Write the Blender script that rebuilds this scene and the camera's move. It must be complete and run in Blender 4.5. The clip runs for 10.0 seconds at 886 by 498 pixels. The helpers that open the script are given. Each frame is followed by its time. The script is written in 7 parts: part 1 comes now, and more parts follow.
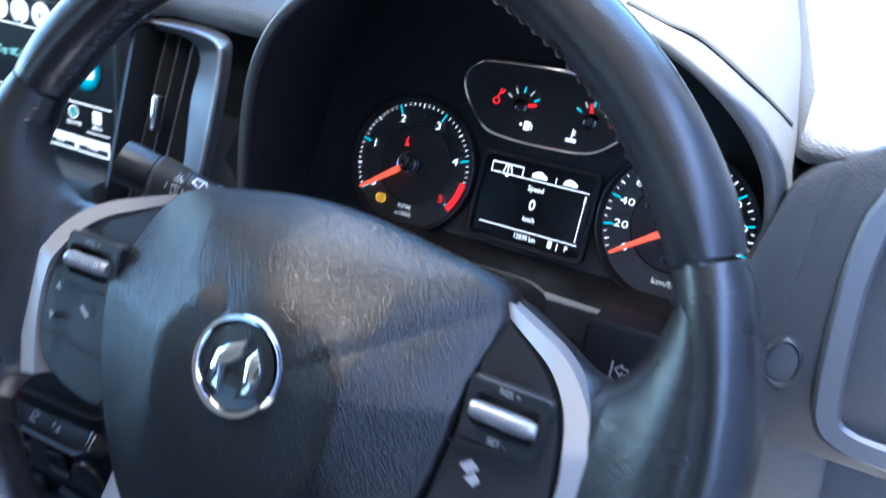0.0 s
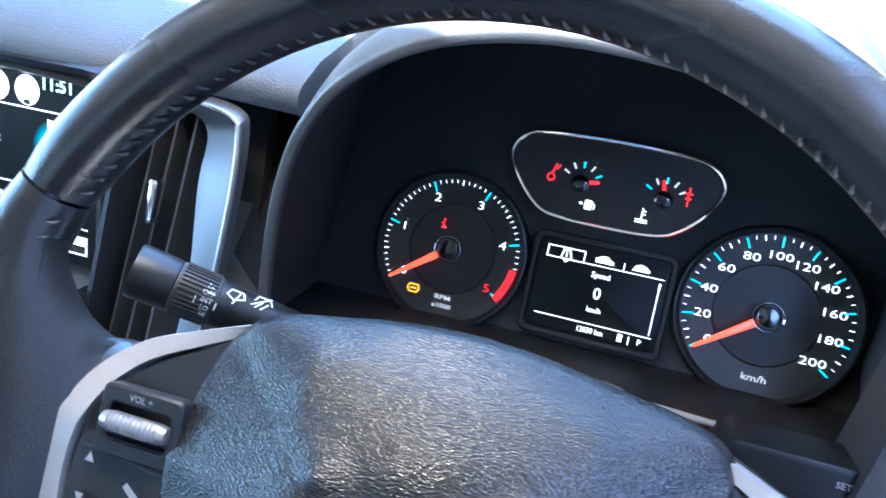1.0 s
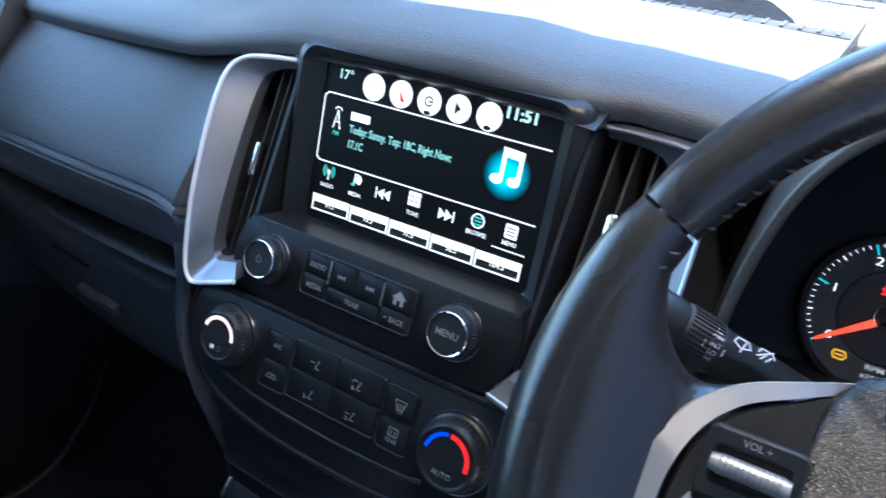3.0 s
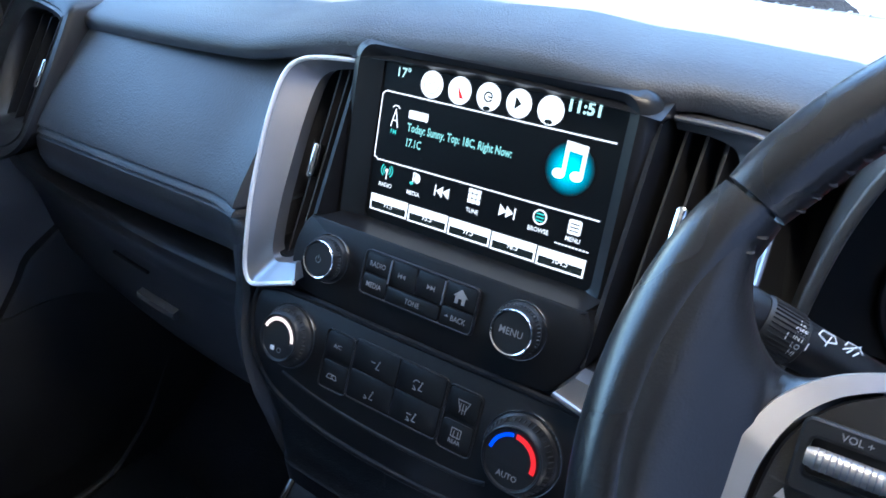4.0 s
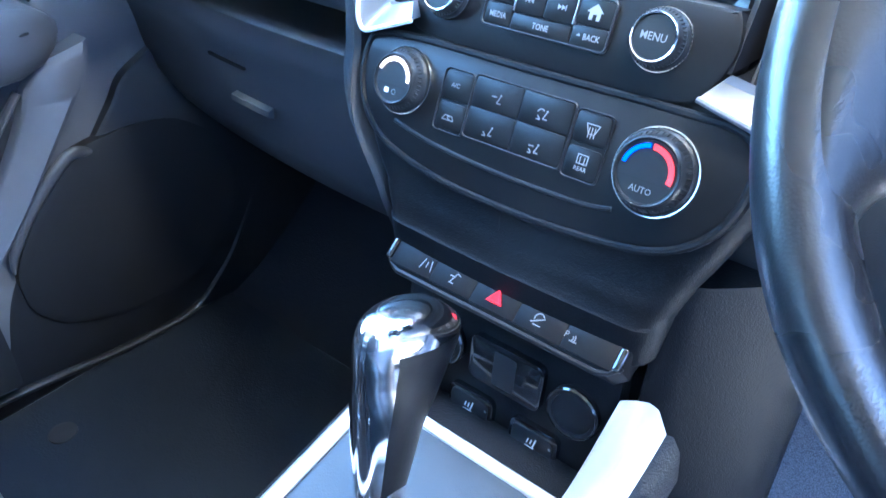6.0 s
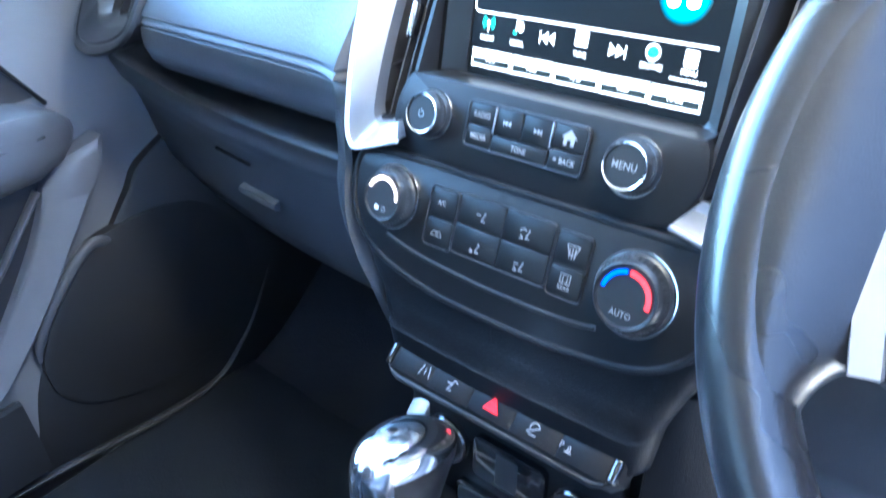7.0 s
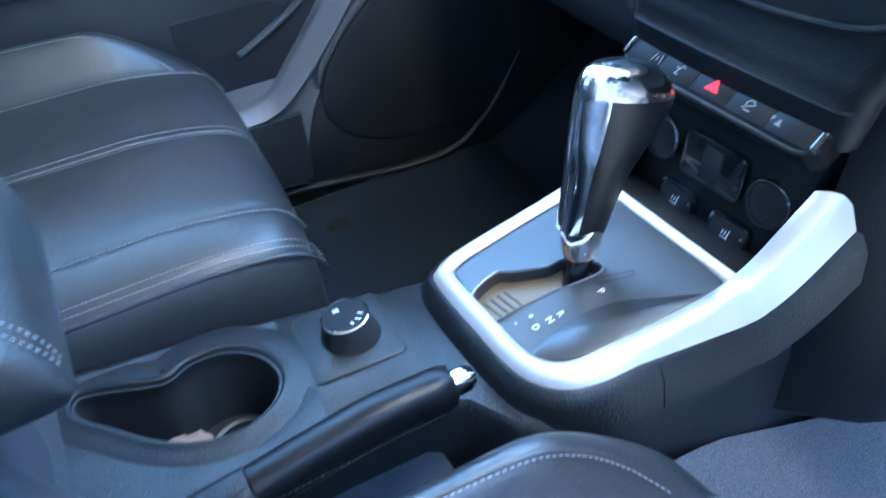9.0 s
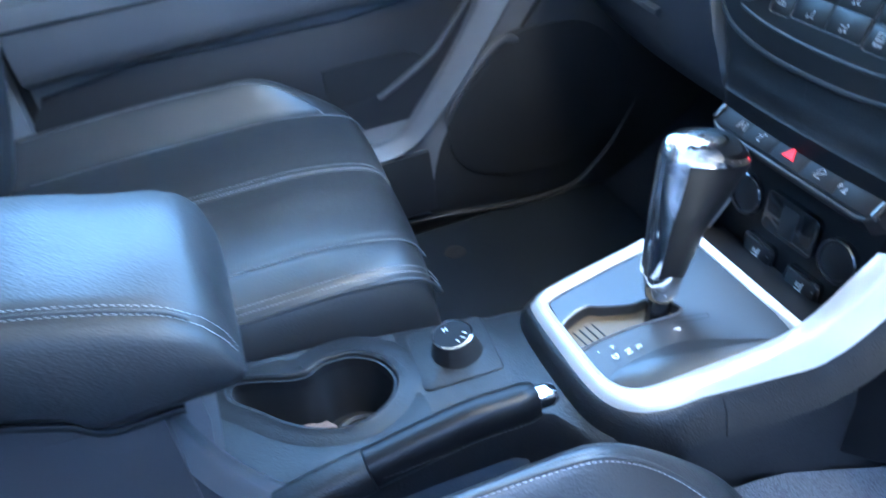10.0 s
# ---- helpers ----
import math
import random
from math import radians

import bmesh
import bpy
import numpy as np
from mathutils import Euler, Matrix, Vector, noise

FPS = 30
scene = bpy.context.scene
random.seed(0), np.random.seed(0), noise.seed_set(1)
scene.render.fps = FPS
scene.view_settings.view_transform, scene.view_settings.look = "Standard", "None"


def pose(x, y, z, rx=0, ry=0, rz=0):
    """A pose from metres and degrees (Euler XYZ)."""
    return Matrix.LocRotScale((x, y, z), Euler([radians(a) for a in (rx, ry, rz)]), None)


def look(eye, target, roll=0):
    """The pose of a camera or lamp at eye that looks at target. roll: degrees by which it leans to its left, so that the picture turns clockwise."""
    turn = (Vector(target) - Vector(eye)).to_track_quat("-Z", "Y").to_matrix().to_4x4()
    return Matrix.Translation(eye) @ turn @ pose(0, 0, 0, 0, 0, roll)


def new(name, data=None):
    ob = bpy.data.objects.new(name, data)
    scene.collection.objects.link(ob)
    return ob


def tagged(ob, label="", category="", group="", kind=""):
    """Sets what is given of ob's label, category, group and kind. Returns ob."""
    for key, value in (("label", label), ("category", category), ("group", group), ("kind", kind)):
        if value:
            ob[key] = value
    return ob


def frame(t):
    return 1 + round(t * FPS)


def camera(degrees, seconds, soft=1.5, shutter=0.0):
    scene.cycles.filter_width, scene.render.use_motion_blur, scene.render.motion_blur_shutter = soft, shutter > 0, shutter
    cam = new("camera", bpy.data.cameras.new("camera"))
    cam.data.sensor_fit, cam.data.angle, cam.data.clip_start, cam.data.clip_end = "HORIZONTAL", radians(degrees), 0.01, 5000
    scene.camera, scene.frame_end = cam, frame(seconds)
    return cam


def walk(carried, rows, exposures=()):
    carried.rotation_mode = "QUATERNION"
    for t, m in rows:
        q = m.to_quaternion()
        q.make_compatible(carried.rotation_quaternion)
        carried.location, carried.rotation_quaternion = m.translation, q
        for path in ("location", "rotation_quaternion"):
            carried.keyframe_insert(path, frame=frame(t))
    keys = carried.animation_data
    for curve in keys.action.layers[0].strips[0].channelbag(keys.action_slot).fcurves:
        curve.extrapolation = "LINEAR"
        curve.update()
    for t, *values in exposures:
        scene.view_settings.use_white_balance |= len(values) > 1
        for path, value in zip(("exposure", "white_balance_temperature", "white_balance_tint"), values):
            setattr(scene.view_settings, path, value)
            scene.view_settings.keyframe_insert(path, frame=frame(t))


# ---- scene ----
cam = camera(59.8, 10.0, shutter=0.5)
ROWS = [
    (0, 0.5460, 0.0001, 1.1001, 53.92, -0.14, 26.78),
    (0.5, 0.4702, 0.0277, 1.0916, 56.02, -1.49, 20.36),
    (1, 0.4210, 0.0340, 1.0844, 57.18, -2.69, 19.25),
    (1.5, 0.3987, 0.0330, 1.0808, 57.46, -3.53, 19.65),
    (2, 0.3523, 0.0102, 1.0710, 57.14, -3.88, 23.63),
    (2.5, 0.2960, -0.0164, 1.0686, 57.75, -3.08, 29.31),
    (3, 0.2694, -0.0339, 1.0730, 59.79, -2.07, 32.97),
    (4.3, 0.2594, -0.0399, 1.0499, 60.62, 0.76, 36.30),
    (4.5, 0.2599, -0.0468, 1.0364, 60.67, 0.96, 36.91),
    (5, 0.2488, -0.0758, 0.9954, 58.54, 0.61, 38.01),
    (5.5, 0.2493, -0.0914, 0.9625, 54.97, 0.98, 40.01),
    (5.7, 0.2524, -0.1104, 0.9387, 55.12, -0.04, 39.91),
    (6.8, 0.2604, -0.0733, 0.9889, 55.69, 3.89, 40.51),
    (7, 0.2626, -0.0691, 1.0017, 56.97, 3.97, 40.42),
    (7.5, 0.2621, -0.0758, 1.0344, 59.46, 3.70, 41.45),
    (8, 0.2867, -0.1343, 1.0076, 58.92, 2.91, 46.05),
    (8.5, 0.3311, -0.1670, 0.9415, 54.48, 3.11, 53.22),
    (9, 0.3880, -0.1874, 0.9025, 50.69, 4.17, 60.77),
    (9.5, 0.4276, -0.1924, 0.9144, 50.32, 4.83, 65.12),
    (10, 0.4699, -0.2018, 0.9711, 53.56, 6.87, 70.10),
]
walk(cam, [(t, pose(x, y, z, rx, ry, rz)) for t, x, y, z, rx, ry, rz in ROWS],
     exposures=[(0.0, 4.35, 5300, 12), (1.0, 4.87, 5300, 12), (2.0, 4.40, 5450, 10), (3.0, 3.98, 5600, 11), (4.5, 4.25, 5400, 11), (5.5, 5.92, 4720, 7), (7.0, 6.28, 5080, 6), (7.5, 5.70, 5020, 7), (8.0, 5.32, 5030, 8), (8.5, 5.37, 5020, 7), (9.0, 5.68, 5050, 3), (9.5, 5.76, 5050, 3), (10.0, 5.83, 5050, 3)])

# ---- world and sun ----
SUN_TO = Vector((0.01, -0.09, 0.98)).normalized()
world = bpy.data.worlds.new("world")
scene.world = world
world.use_nodes = True
wn = world.node_tree.nodes
sky = wn.new("ShaderNodeTexSky")
sky.sky_type = "NISHITA"
sky.sun_disc = False
sky.sun_elevation = math.asin(SUN_TO.z)
sky.sun_rotation = math.atan2(SUN_TO.x, SUN_TO.y)
wn["Background"].inputs["Strength"].default_value = 0.15
world.node_tree.links.new(sky.outputs["Color"], wn["Background"].inputs["Color"])
sun = new("sun", bpy.data.lights.new("sun", "SUN"))
sun.data.energy = 3.5
sun.data.angle = radians(0.53)
sun.data.color = (1.0, 0.95, 0.86)
sun.matrix_world = look(SUN_TO * 50, (0, 0, 0))

# ---- materials ----
LIT = 0.13  # brightness of lit symbols against the daylight


def material(name, color, rough=0.5, metal=0.0, grain=0.0, grain_size=600.0, wear=0.0, spec=0.5, coat=0.0, emit=None, power=0.0, stretch=1.0, vary=0.03, crease=0.0):
    """A surface with fine grain relief and broad variation of tone and gloss."""
    m = bpy.data.materials.new(name)
    m.use_nodes = True
    n, l = m.node_tree.nodes, m.node_tree.links
    b = n["Principled BSDF"]
    b.inputs["Base Color"].default_value = (*color, 1)
    b.inputs["Roughness"].default_value = rough
    b.inputs["Metallic"].default_value = metal
    b.inputs["Specular IOR Level"].default_value = spec
    b.inputs["Coat Weight"].default_value = coat
    b.inputs["Coat Roughness"].default_value = 0.08
    if emit:
        power *= LIT
        b.inputs["Emission Color"].default_value = (*emit, 1)
        b.inputs["Emission Strength"].default_value = power
        return m
    co = n.new("ShaderNodeTexCoord")
    broad = n.new("ShaderNodeTexNoise")
    broad.inputs["Scale"].default_value = 9.0
    broad.inputs["Detail"].default_value = 3.0
    l.new(co.outputs["Object"], broad.inputs["Vector"])
    ramp = n.new("ShaderNodeMapRange")
    ramp.inputs["From Min"].default_value, ramp.inputs["From Max"].default_value = 0.3, 0.7
    ramp.inputs["To Min"].default_value, ramp.inputs["To Max"].default_value = max(0.02, rough - vary - wear), min(1.0, rough + vary + wear)
    l.new(broad.outputs["Fac"], ramp.inputs["Value"])
    l.new(ramp.outputs["Result"], b.inputs["Roughness"])
    mix = n.new("ShaderNodeMix")
    mix.data_type = "RGBA"
    mix.inputs["A"].default_value = (*[c * (0.86 - wear) for c in color], 1)
    mix.inputs["B"].default_value = (*[min(1, c * (1.14 + wear)) for c in color], 1)
    l.new(broad.outputs["Fac"], mix.inputs["Factor"])
    l.new(mix.outputs["Result"], b.inputs["Base Color"])
    if crease > 0:
        fold = n.new("ShaderNodeTexNoise")
        fold.inputs["Scale"].default_value = 38.0
        fold.inputs["Detail"].default_value = 5.0
        fold.inputs["Distortion"].default_value = 0.6
        l.new(co.outputs["Object"], fold.inputs["Vector"])
        relief = n.new("ShaderNodeBump")
        relief.inputs["Strength"].default_value = crease
        relief.inputs["Distance"].default_value = 0.002
        l.new(fold.outputs["Fac"], relief.inputs["Height"])
        l.new(relief.outputs["Normal"], b.inputs["Normal"])
    if grain > 0:
        fine, along = n.new("ShaderNodeTexVoronoi"), n.new("ShaderNodeMapping")
        along.inputs["Scale"].default_value = (stretch, 1.0, 1.0)
        fine.inputs["Scale"].default_value = grain_size
        l.new(co.outputs["Object"], along.inputs["Vector"])
        l.new(along.outputs["Vector"], fine.inputs["Vector"])
        soft = n.new("ShaderNodeTexNoise")
        soft.inputs["Scale"].default_value = grain_size * 0.4
        soft.inputs["Detail"].default_value = 3.0
        l.new(along.outputs["Vector"], soft.inputs["Vector"])
        add = n.new("ShaderNodeMath")
        l.new(fine.outputs["Distance"], add.inputs[0])
        l.new(soft.outputs["Fac"], add.inputs[1])
        bump = n.new("ShaderNodeBump")
        bump.inputs["Strength"].default_value = grain
        bump.inputs["Distance"].default_value = 0.0003
        l.new(add.outputs["Value"], bump.inputs["Height"])
        if crease > 0:
            l.new(relief.outputs["Normal"], bump.inputs["Normal"])
        l.new(bump.outputs["Normal"], b.inputs["Normal"])
    return m


DASH = material("dash_plastic", (0.030, 0.031, 0.034), 0.40, grain=0.6, grain_size=1200)
DASH_TOP = material("dash_top_plastic", (0.034, 0.036, 0.041), 0.55, grain=0.8, grain_size=700)
TRIM_BLACK = material("smooth_black_plastic", (0.011, 0.0113, 0.0125), 0.38, grain=0.15, grain_size=1600, spec=0.34)
PANEL_BLACK = material("panel_black", (0.0075, 0.0078, 0.0088), 0.40, grain=0.12, grain_size=1500, spec=0.20)
GLOSS = material("gloss_black", (0.008, 0.008, 0.009), 0.12, coat=0.6)
DEEP = material("matt_black", (0.008, 0.008, 0.009), 0.75)
RUBBER = material("rubber", (0.014, 0.014, 0.015), 0.6, grain=0.3, grain_size=1500)
LEATHER = material("black_leather", (0.026, 0.027, 0.029), 0.37, crease=0.16, wear=0.03, spec=0.55, grain=0.7, grain_size=560)
FASCIA_SKIN = material("fascia_skin", (0.030, 0.031, 0.034), 0.46, crease=0.10, wear=0.03, spec=0.38, grain=0.6, grain_size=620)
SWITCH = material("satin_black_switch", (0.005, 0.005, 0.006), 0.5, spec=0.15)
GRIP_LEATHER = material("grip_leather", (0.007, 0.007, 0.008), 0.32, grain=0.25, grain_size=1300, spec=0.2)
WHEEL_LEATHER = material("wheel_leather", (0.010, 0.010, 0.0115), 0.27, crease=0.08, wear=0.05, spec=0.62, grain=0.2, grain_size=900)
PAD_GRAIN = material("airbag_plastic", (0.009, 0.0092, 0.010), 0.24, grain=0.80, grain_size=1500, stretch=0.5)
# door plastics: paler and darker copies partly carry light and shade
DOOR_ARM = material("door_arm_plastic", (0.095, 0.098, 0.108), 0.40, grain=0.5, grain_size=800)
DOOR = material("door_plastic", (0.165, 0.170, 0.185), 0.38, grain=0.5, grain_size=800)
DOOR_INSET = material("door_inset_plastic", (0.040, 0.041, 0.047), 0.34, grain=0.4, grain_size=900)
DOOR_LOW = material("dark_door_plastic", (0.026, 0.027, 0.031), 0.48, grain=0.4, grain_size=800)
DOOR_LIT = material("lit_door_plastic", (0.135, 0.140, 0.158), 0.42, metal=0.2)
DOOR_SHADED = material("shaded_door_plastic", (0.018, 0.019, 0.021), 0.55, grain=0.4, grain_size=800)
DIAL_BLACK = material("dial_black", (0.010, 0.010, 0.011), 0.45)
BEZEL = material("screen_bezel", (0.010, 0.0102, 0.0115), 0.34, spec=0.3)
GATE = material("gate_plastic", (0.022, 0.022, 0.023), 0.33, grain=0.2, grain_size=900, spec=0.5)
SPOKE_LEATHER = material("spoke_leather", (0.012, 0.012, 0.0135), 0.30, crease=0.14, wear=0.05, spec=0.58, grain=0.22, grain_size=900)
HOOD_LINING = material("hood_lining", (0.017, 0.018, 0.021), 0.6)
HOOD_EDGE = material("hood_edge_plastic", (0.050, 0.052, 0.055), 0.40, grain=0.3, grain_size=1200)
HOOD_SKIN = material("hood_skin", (0.048, 0.050, 0.054), 0.34, grain=0.5, grain_size=1100)
STACK_BLACK = material("stack_plastic", (0.0065, 0.0068, 0.0080), 0.44, grain=0.6, grain_size=1000, spec=0.17)
CROWN = material("chrome_crown", (0.86, 0.86, 0.88), 0.12, metal=1.0)
CONSOLE = material("console_plastic", (0.012, 0.0125, 0.0140), 0.37, grain=0.95, grain_size=650, spec=0.34, wear=0.03)
SURROUND = material("surround_silver", (0.62, 0.605, 0.595), 0.33, metal=0.5)
ARM_LEATHER = material("armrest_leather", (0.022, 0.023, 0.025), 0.44, crease=0.2, wear=0.04, spec=0.42, grain=0.7, grain_size=560)
FINE_THREAD = material("fine_thread", (0.36, 0.37, 0.39), 0.7)
FLOOR_PILE = material("floor_pile", (0.026, 0.031, 0.041), 0.95, spec=0.06, grain=1.0, grain_size=450)
MAT_BLACK = material("mat_pile", (0.018, 0.0225, 0.031), 0.95, spec=0.06, grain=1.0, grain_size=420)
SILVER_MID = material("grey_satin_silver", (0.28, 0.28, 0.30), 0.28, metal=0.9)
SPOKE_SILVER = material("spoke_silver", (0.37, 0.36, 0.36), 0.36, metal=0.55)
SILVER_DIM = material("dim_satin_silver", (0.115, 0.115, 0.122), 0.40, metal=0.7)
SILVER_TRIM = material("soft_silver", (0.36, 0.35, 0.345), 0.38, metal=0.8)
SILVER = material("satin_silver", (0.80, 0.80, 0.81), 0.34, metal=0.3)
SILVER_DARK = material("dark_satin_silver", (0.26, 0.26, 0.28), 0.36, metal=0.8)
CHROME = material("chrome", (0.80, 0.80, 0.82), 0.07, metal=1.0)
BOARD = material("gate_board", (0.12, 0.085, 0.05), 0.5, metal=0.3)
THREAD_DARK = material("dark_thread", (0.018, 0.018, 0.020), 0.6)
PRINT = material("white_print", (0.75, 0.76, 0.78), 0.5)
PRINT_DIM = material("grey_print", (0.22, 0.22, 0.23), 0.5)
HEADLINER = material("headliner", (0.74, 0.69, 0.60), 0.9, grain=0.5, grain_size=500)
GROUND = material("gravel_ground", (0.30, 0.28, 0.25), 0.9, wear=0.1)
SKY_BLOCK = material("blue_grey_sky_block", (0.085, 0.105, 0.145), 0.9, wear=0.05, grain=0.6, grain_size=120)
PAPER = material("brown_paper", (0.20, 0.13, 0.10), 0.7)
BODY = material("car_paint", (0.55, 0.55, 0.56), 0.25, coat=0.8)
RED_PLASTIC = material("red_lens", (0.35, 0.006, 0.012), 0.4, emit=(1, 0.015, 0.03), power=0.22, spec=0.2)
SCREEN_OFF = material("screen_black", (0.005, 0.006, 0.007), 0.42, spec=0.12)
WHITE_LIT = material("screen_white", (0.02, 0.02, 0.02), 0.2, emit=(0.95, 1.0, 1.0), power=0.75)
GREY_LIT = material("screen_grey", (0.02, 0.02, 0.02), 0.2, emit=(0.8, 0.85, 0.85), power=0.28)
DARK_LIT = material("screen_dark", (0.01, 0.01, 0.01), 0.2, emit=(0.02, 0.03, 0.03), power=0.3)
TEAL_LIT = material("screen_teal", (0.01, 0.02, 0.02), 0.2, emit=(0.12, 0.85, 0.72), power=0.45)
SOFT_TEAL = material("screen_soft_teal", (0.01, 0.02, 0.02), 0.2, emit=(0.40, 0.95, 0.86), power=0.45)
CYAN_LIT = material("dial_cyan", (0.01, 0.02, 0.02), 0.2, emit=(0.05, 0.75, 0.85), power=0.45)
BLUE_LIT = material("blue_light", (0.01, 0.01, 0.02), 0.2, emit=(0.005, 0.07, 1.0), power=0.65)
RED_LIT = material("red_light", (0.02, 0.01, 0.01), 0.2, emit=(1.0, 0.02, 0.025), power=0.5)
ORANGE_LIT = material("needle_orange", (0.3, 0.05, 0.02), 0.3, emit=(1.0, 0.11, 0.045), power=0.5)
PALE_LIT = material("screen_pale", (0.02, 0.02, 0.02), 0.2, emit=(0.62, 1.0, 0.95), power=0.6)
AMBER_LIT = material("amber_light", (0.02, 0.02, 0.01), 0.2, emit=(1.0, 0.5, 0.03), power=0.5)
SHEEN_LIT = material("sheen_glow", (0.8, 0.75, 0.65), 0.4, emit=(1.0, 0.82, 0.60), power=23.0)
WARM_LIT = material("warm_light", (0.02, 0.02, 0.02), 0.2, emit=(1.0, 0.8, 0.72), power=0.7)


def glow_material():
    """A round cyan glow that fades outwards, as the display shows behind its note symbol."""
    m = bpy.data.materials.new("cyan_glow")
    m.use_nodes = True
    n, l = m.node_tree.nodes, m.node_tree.links
    b = n["Principled BSDF"]
    b.inputs["Base Color"].default_value = (0.006, 0.007, 0.008, 1)
    b.inputs["Roughness"].default_value = 0.2
    co, grad = n.new("ShaderNodeTexCoord"), n.new("ShaderNodeTexGradient")
    grad.gradient_type = "SPHERICAL"
    place = n.new("ShaderNodeMapping")
    place.inputs["Location"].default_value = (-0.5, -0.5, -0.5)
    scale = n.new("ShaderNodeMapping")
    scale.inputs["Scale"].default_value = (2.0, 2.0, 0.0)
    l.new(co.outputs["Generated"], place.inputs["Vector"])
    l.new(place.outputs["Vector"], scale.inputs["Vector"])
    l.new(scale.outputs["Vector"], grad.inputs["Vector"])
    power = n.new("ShaderNodeMath")
    power.operation = "MULTIPLY"
    power.inputs[1].default_value = 1.35 * LIT
    fade = n.new("ShaderNodeMath")
    fade.operation = "POWER"
    fade.inputs[1].default_value = 1.35
    l.new(grad.outputs["Fac"], fade.inputs[0])
    l.new(fade.outputs["Value"], power.inputs[0])
    b.inputs["Emission Color"].default_value = (0.0, 0.62, 0.85, 1)
    l.new(power.outputs["Value"], b.inputs["Emission Strength"])
    return m


def glass_material(name, tone):
    m = bpy.data.materials.new(name)
    m.use_nodes = True
    n, l = m.node_tree.nodes, m.node_tree.links
    clear, shine, mix, fres = (n.new("ShaderNode" + k) for k in ("BsdfTransparent", "BsdfGlossy", "MixShader", "Fresnel"))
    clear.inputs["Color"].default_value = tone
    shine.inputs["Roughness"].default_value = 0.02
    l.new(fres.outputs["Fac"], mix.inputs["Fac"])
    l.new(clear.outputs["BSDF"], mix.inputs[1])
    l.new(shine.outputs["BSDF"], mix.inputs[2])
    l.new(mix.outputs["Shader"], n["Material Output"].inputs["Surface"])
    return m


def carpet_material():
    """Short pile: pale and dark tufts a millimetre or two across."""
    m = material("carpet", (0.05, 0.05, 0.052), 0.95, grain=1.0, grain_size=450)
    n, l = m.node_tree.nodes, m.node_tree.links
    co, tuft = n.new("ShaderNodeTexCoord"), n.new("ShaderNodeTexNoise")
    tuft.inputs["Scale"].default_value = 800.0
    tuft.inputs["Detail"].default_value = 4.0
    l.new(co.outputs["Object"], tuft.inputs["Vector"])
    ramp = n.new("ShaderNodeValToRGB")
    ramp.color_ramp.elements[0].position, ramp.color_ramp.elements[0].color = 0.34, (0.045, 0.047, 0.052, 1)
    ramp.color_ramp.elements[1].position, ramp.color_ramp.elements[1].color = 0.66, (0.185, 0.190, 0.205, 1)
    l.new(tuft.outputs["Fac"], ramp.inputs["Fac"])
    l.new(ramp.outputs["Color"], n["Principled BSDF"].inputs["Base Color"])
    return m


CARPET = carpet_material()
GLOW = glow_material()
GLASS = glass_material("window_glass", (0.86, 0.92, 0.90, 1))
TINTED = glass_material("tinted_glass", (0.34, 0.36, 0.36, 1))

# ---- mesh helpers ----


def thing(name, place, label, category, group="", kind=""):
    ob = new(name)
    ob.empty_display_size = 0.02
    ob.location = place
    return tagged(ob, label, category, group, kind)


def part(name, bm, mat, parent=None, label="", smooth=True, angle=40):
    """Links a bmesh, built in world coordinates, as one mesh object under a thing or part."""
    bmesh.ops.recalc_face_normals(bm, faces=bm.faces)
    for f in bm.faces:
        f.smooth = smooth
    if smooth:
        for e in bm.edges:
            if len(e.link_faces) == 2 and e.calc_face_angle(0) > radians(angle):
                e.smooth = False
    data = bpy.data.meshes.new(name)
    bm.to_mesh(data)
    bm.free()
    data.materials.append(mat)
    ob = new(name, data)
    if parent:
        ob.parent = parent
        ob.matrix_parent_inverse = Matrix.Translation(-parent.location)
    if label:
        tagged(ob, label)
    return ob


def panel(x, y, z, tilt):
    """A frame on a panel that leans back by tilt degrees: x right, y up along it, z out of it."""
    return pose(x, y, z, 90 - tilt, 0, 0)


def rrect(w, h, r, n=5, cx=0.0, cy=0.0):
    out = []
    for sx, sy, a0 in ((1, 1, 0), (-1, 1, 90), (-1, -1, 180), (1, -1, 270)):
        for k in range(n + 1):
            a = radians(a0 + 90 * k / n)
            out.append((cx + sx * (w / 2 - r) + r * math.cos(a), cy + sy * (h / 2 - r) + r * math.sin(a)))
    return out


def ellipse(rx, ry=None, n=24, cx=0.0, cy=0.0):
    ry = ry or rx
    return [(cx + rx * math.cos(2 * math.pi * k / n), cy + ry * math.sin(2 * math.pi * k / n)) for k in range(n)]


def spline(points, n=6, closed=False):
    """A smooth line through the points (Catmull-Rom), of any dimension."""
    p = [np.array(q, float) for q in points]
    c = len(p)
    out = []
    for i in range(c if closed else c - 1):
        a, b, d, e = (p[(i + k) % c] if closed else p[min(max(i + k, 0), c - 1)] for k in (-1, 0, 1, 2))
        for k in range(n):
            t = k / n
            out.append(tuple(0.5 * (2 * b + (d - a) * t + (2 * a - 5 * b + 4 * d - e) * t * t + (3 * b - a - 3 * d + e) * t ** 3)))
    if not closed:
        out.append(tuple(p[-1]))
    return out


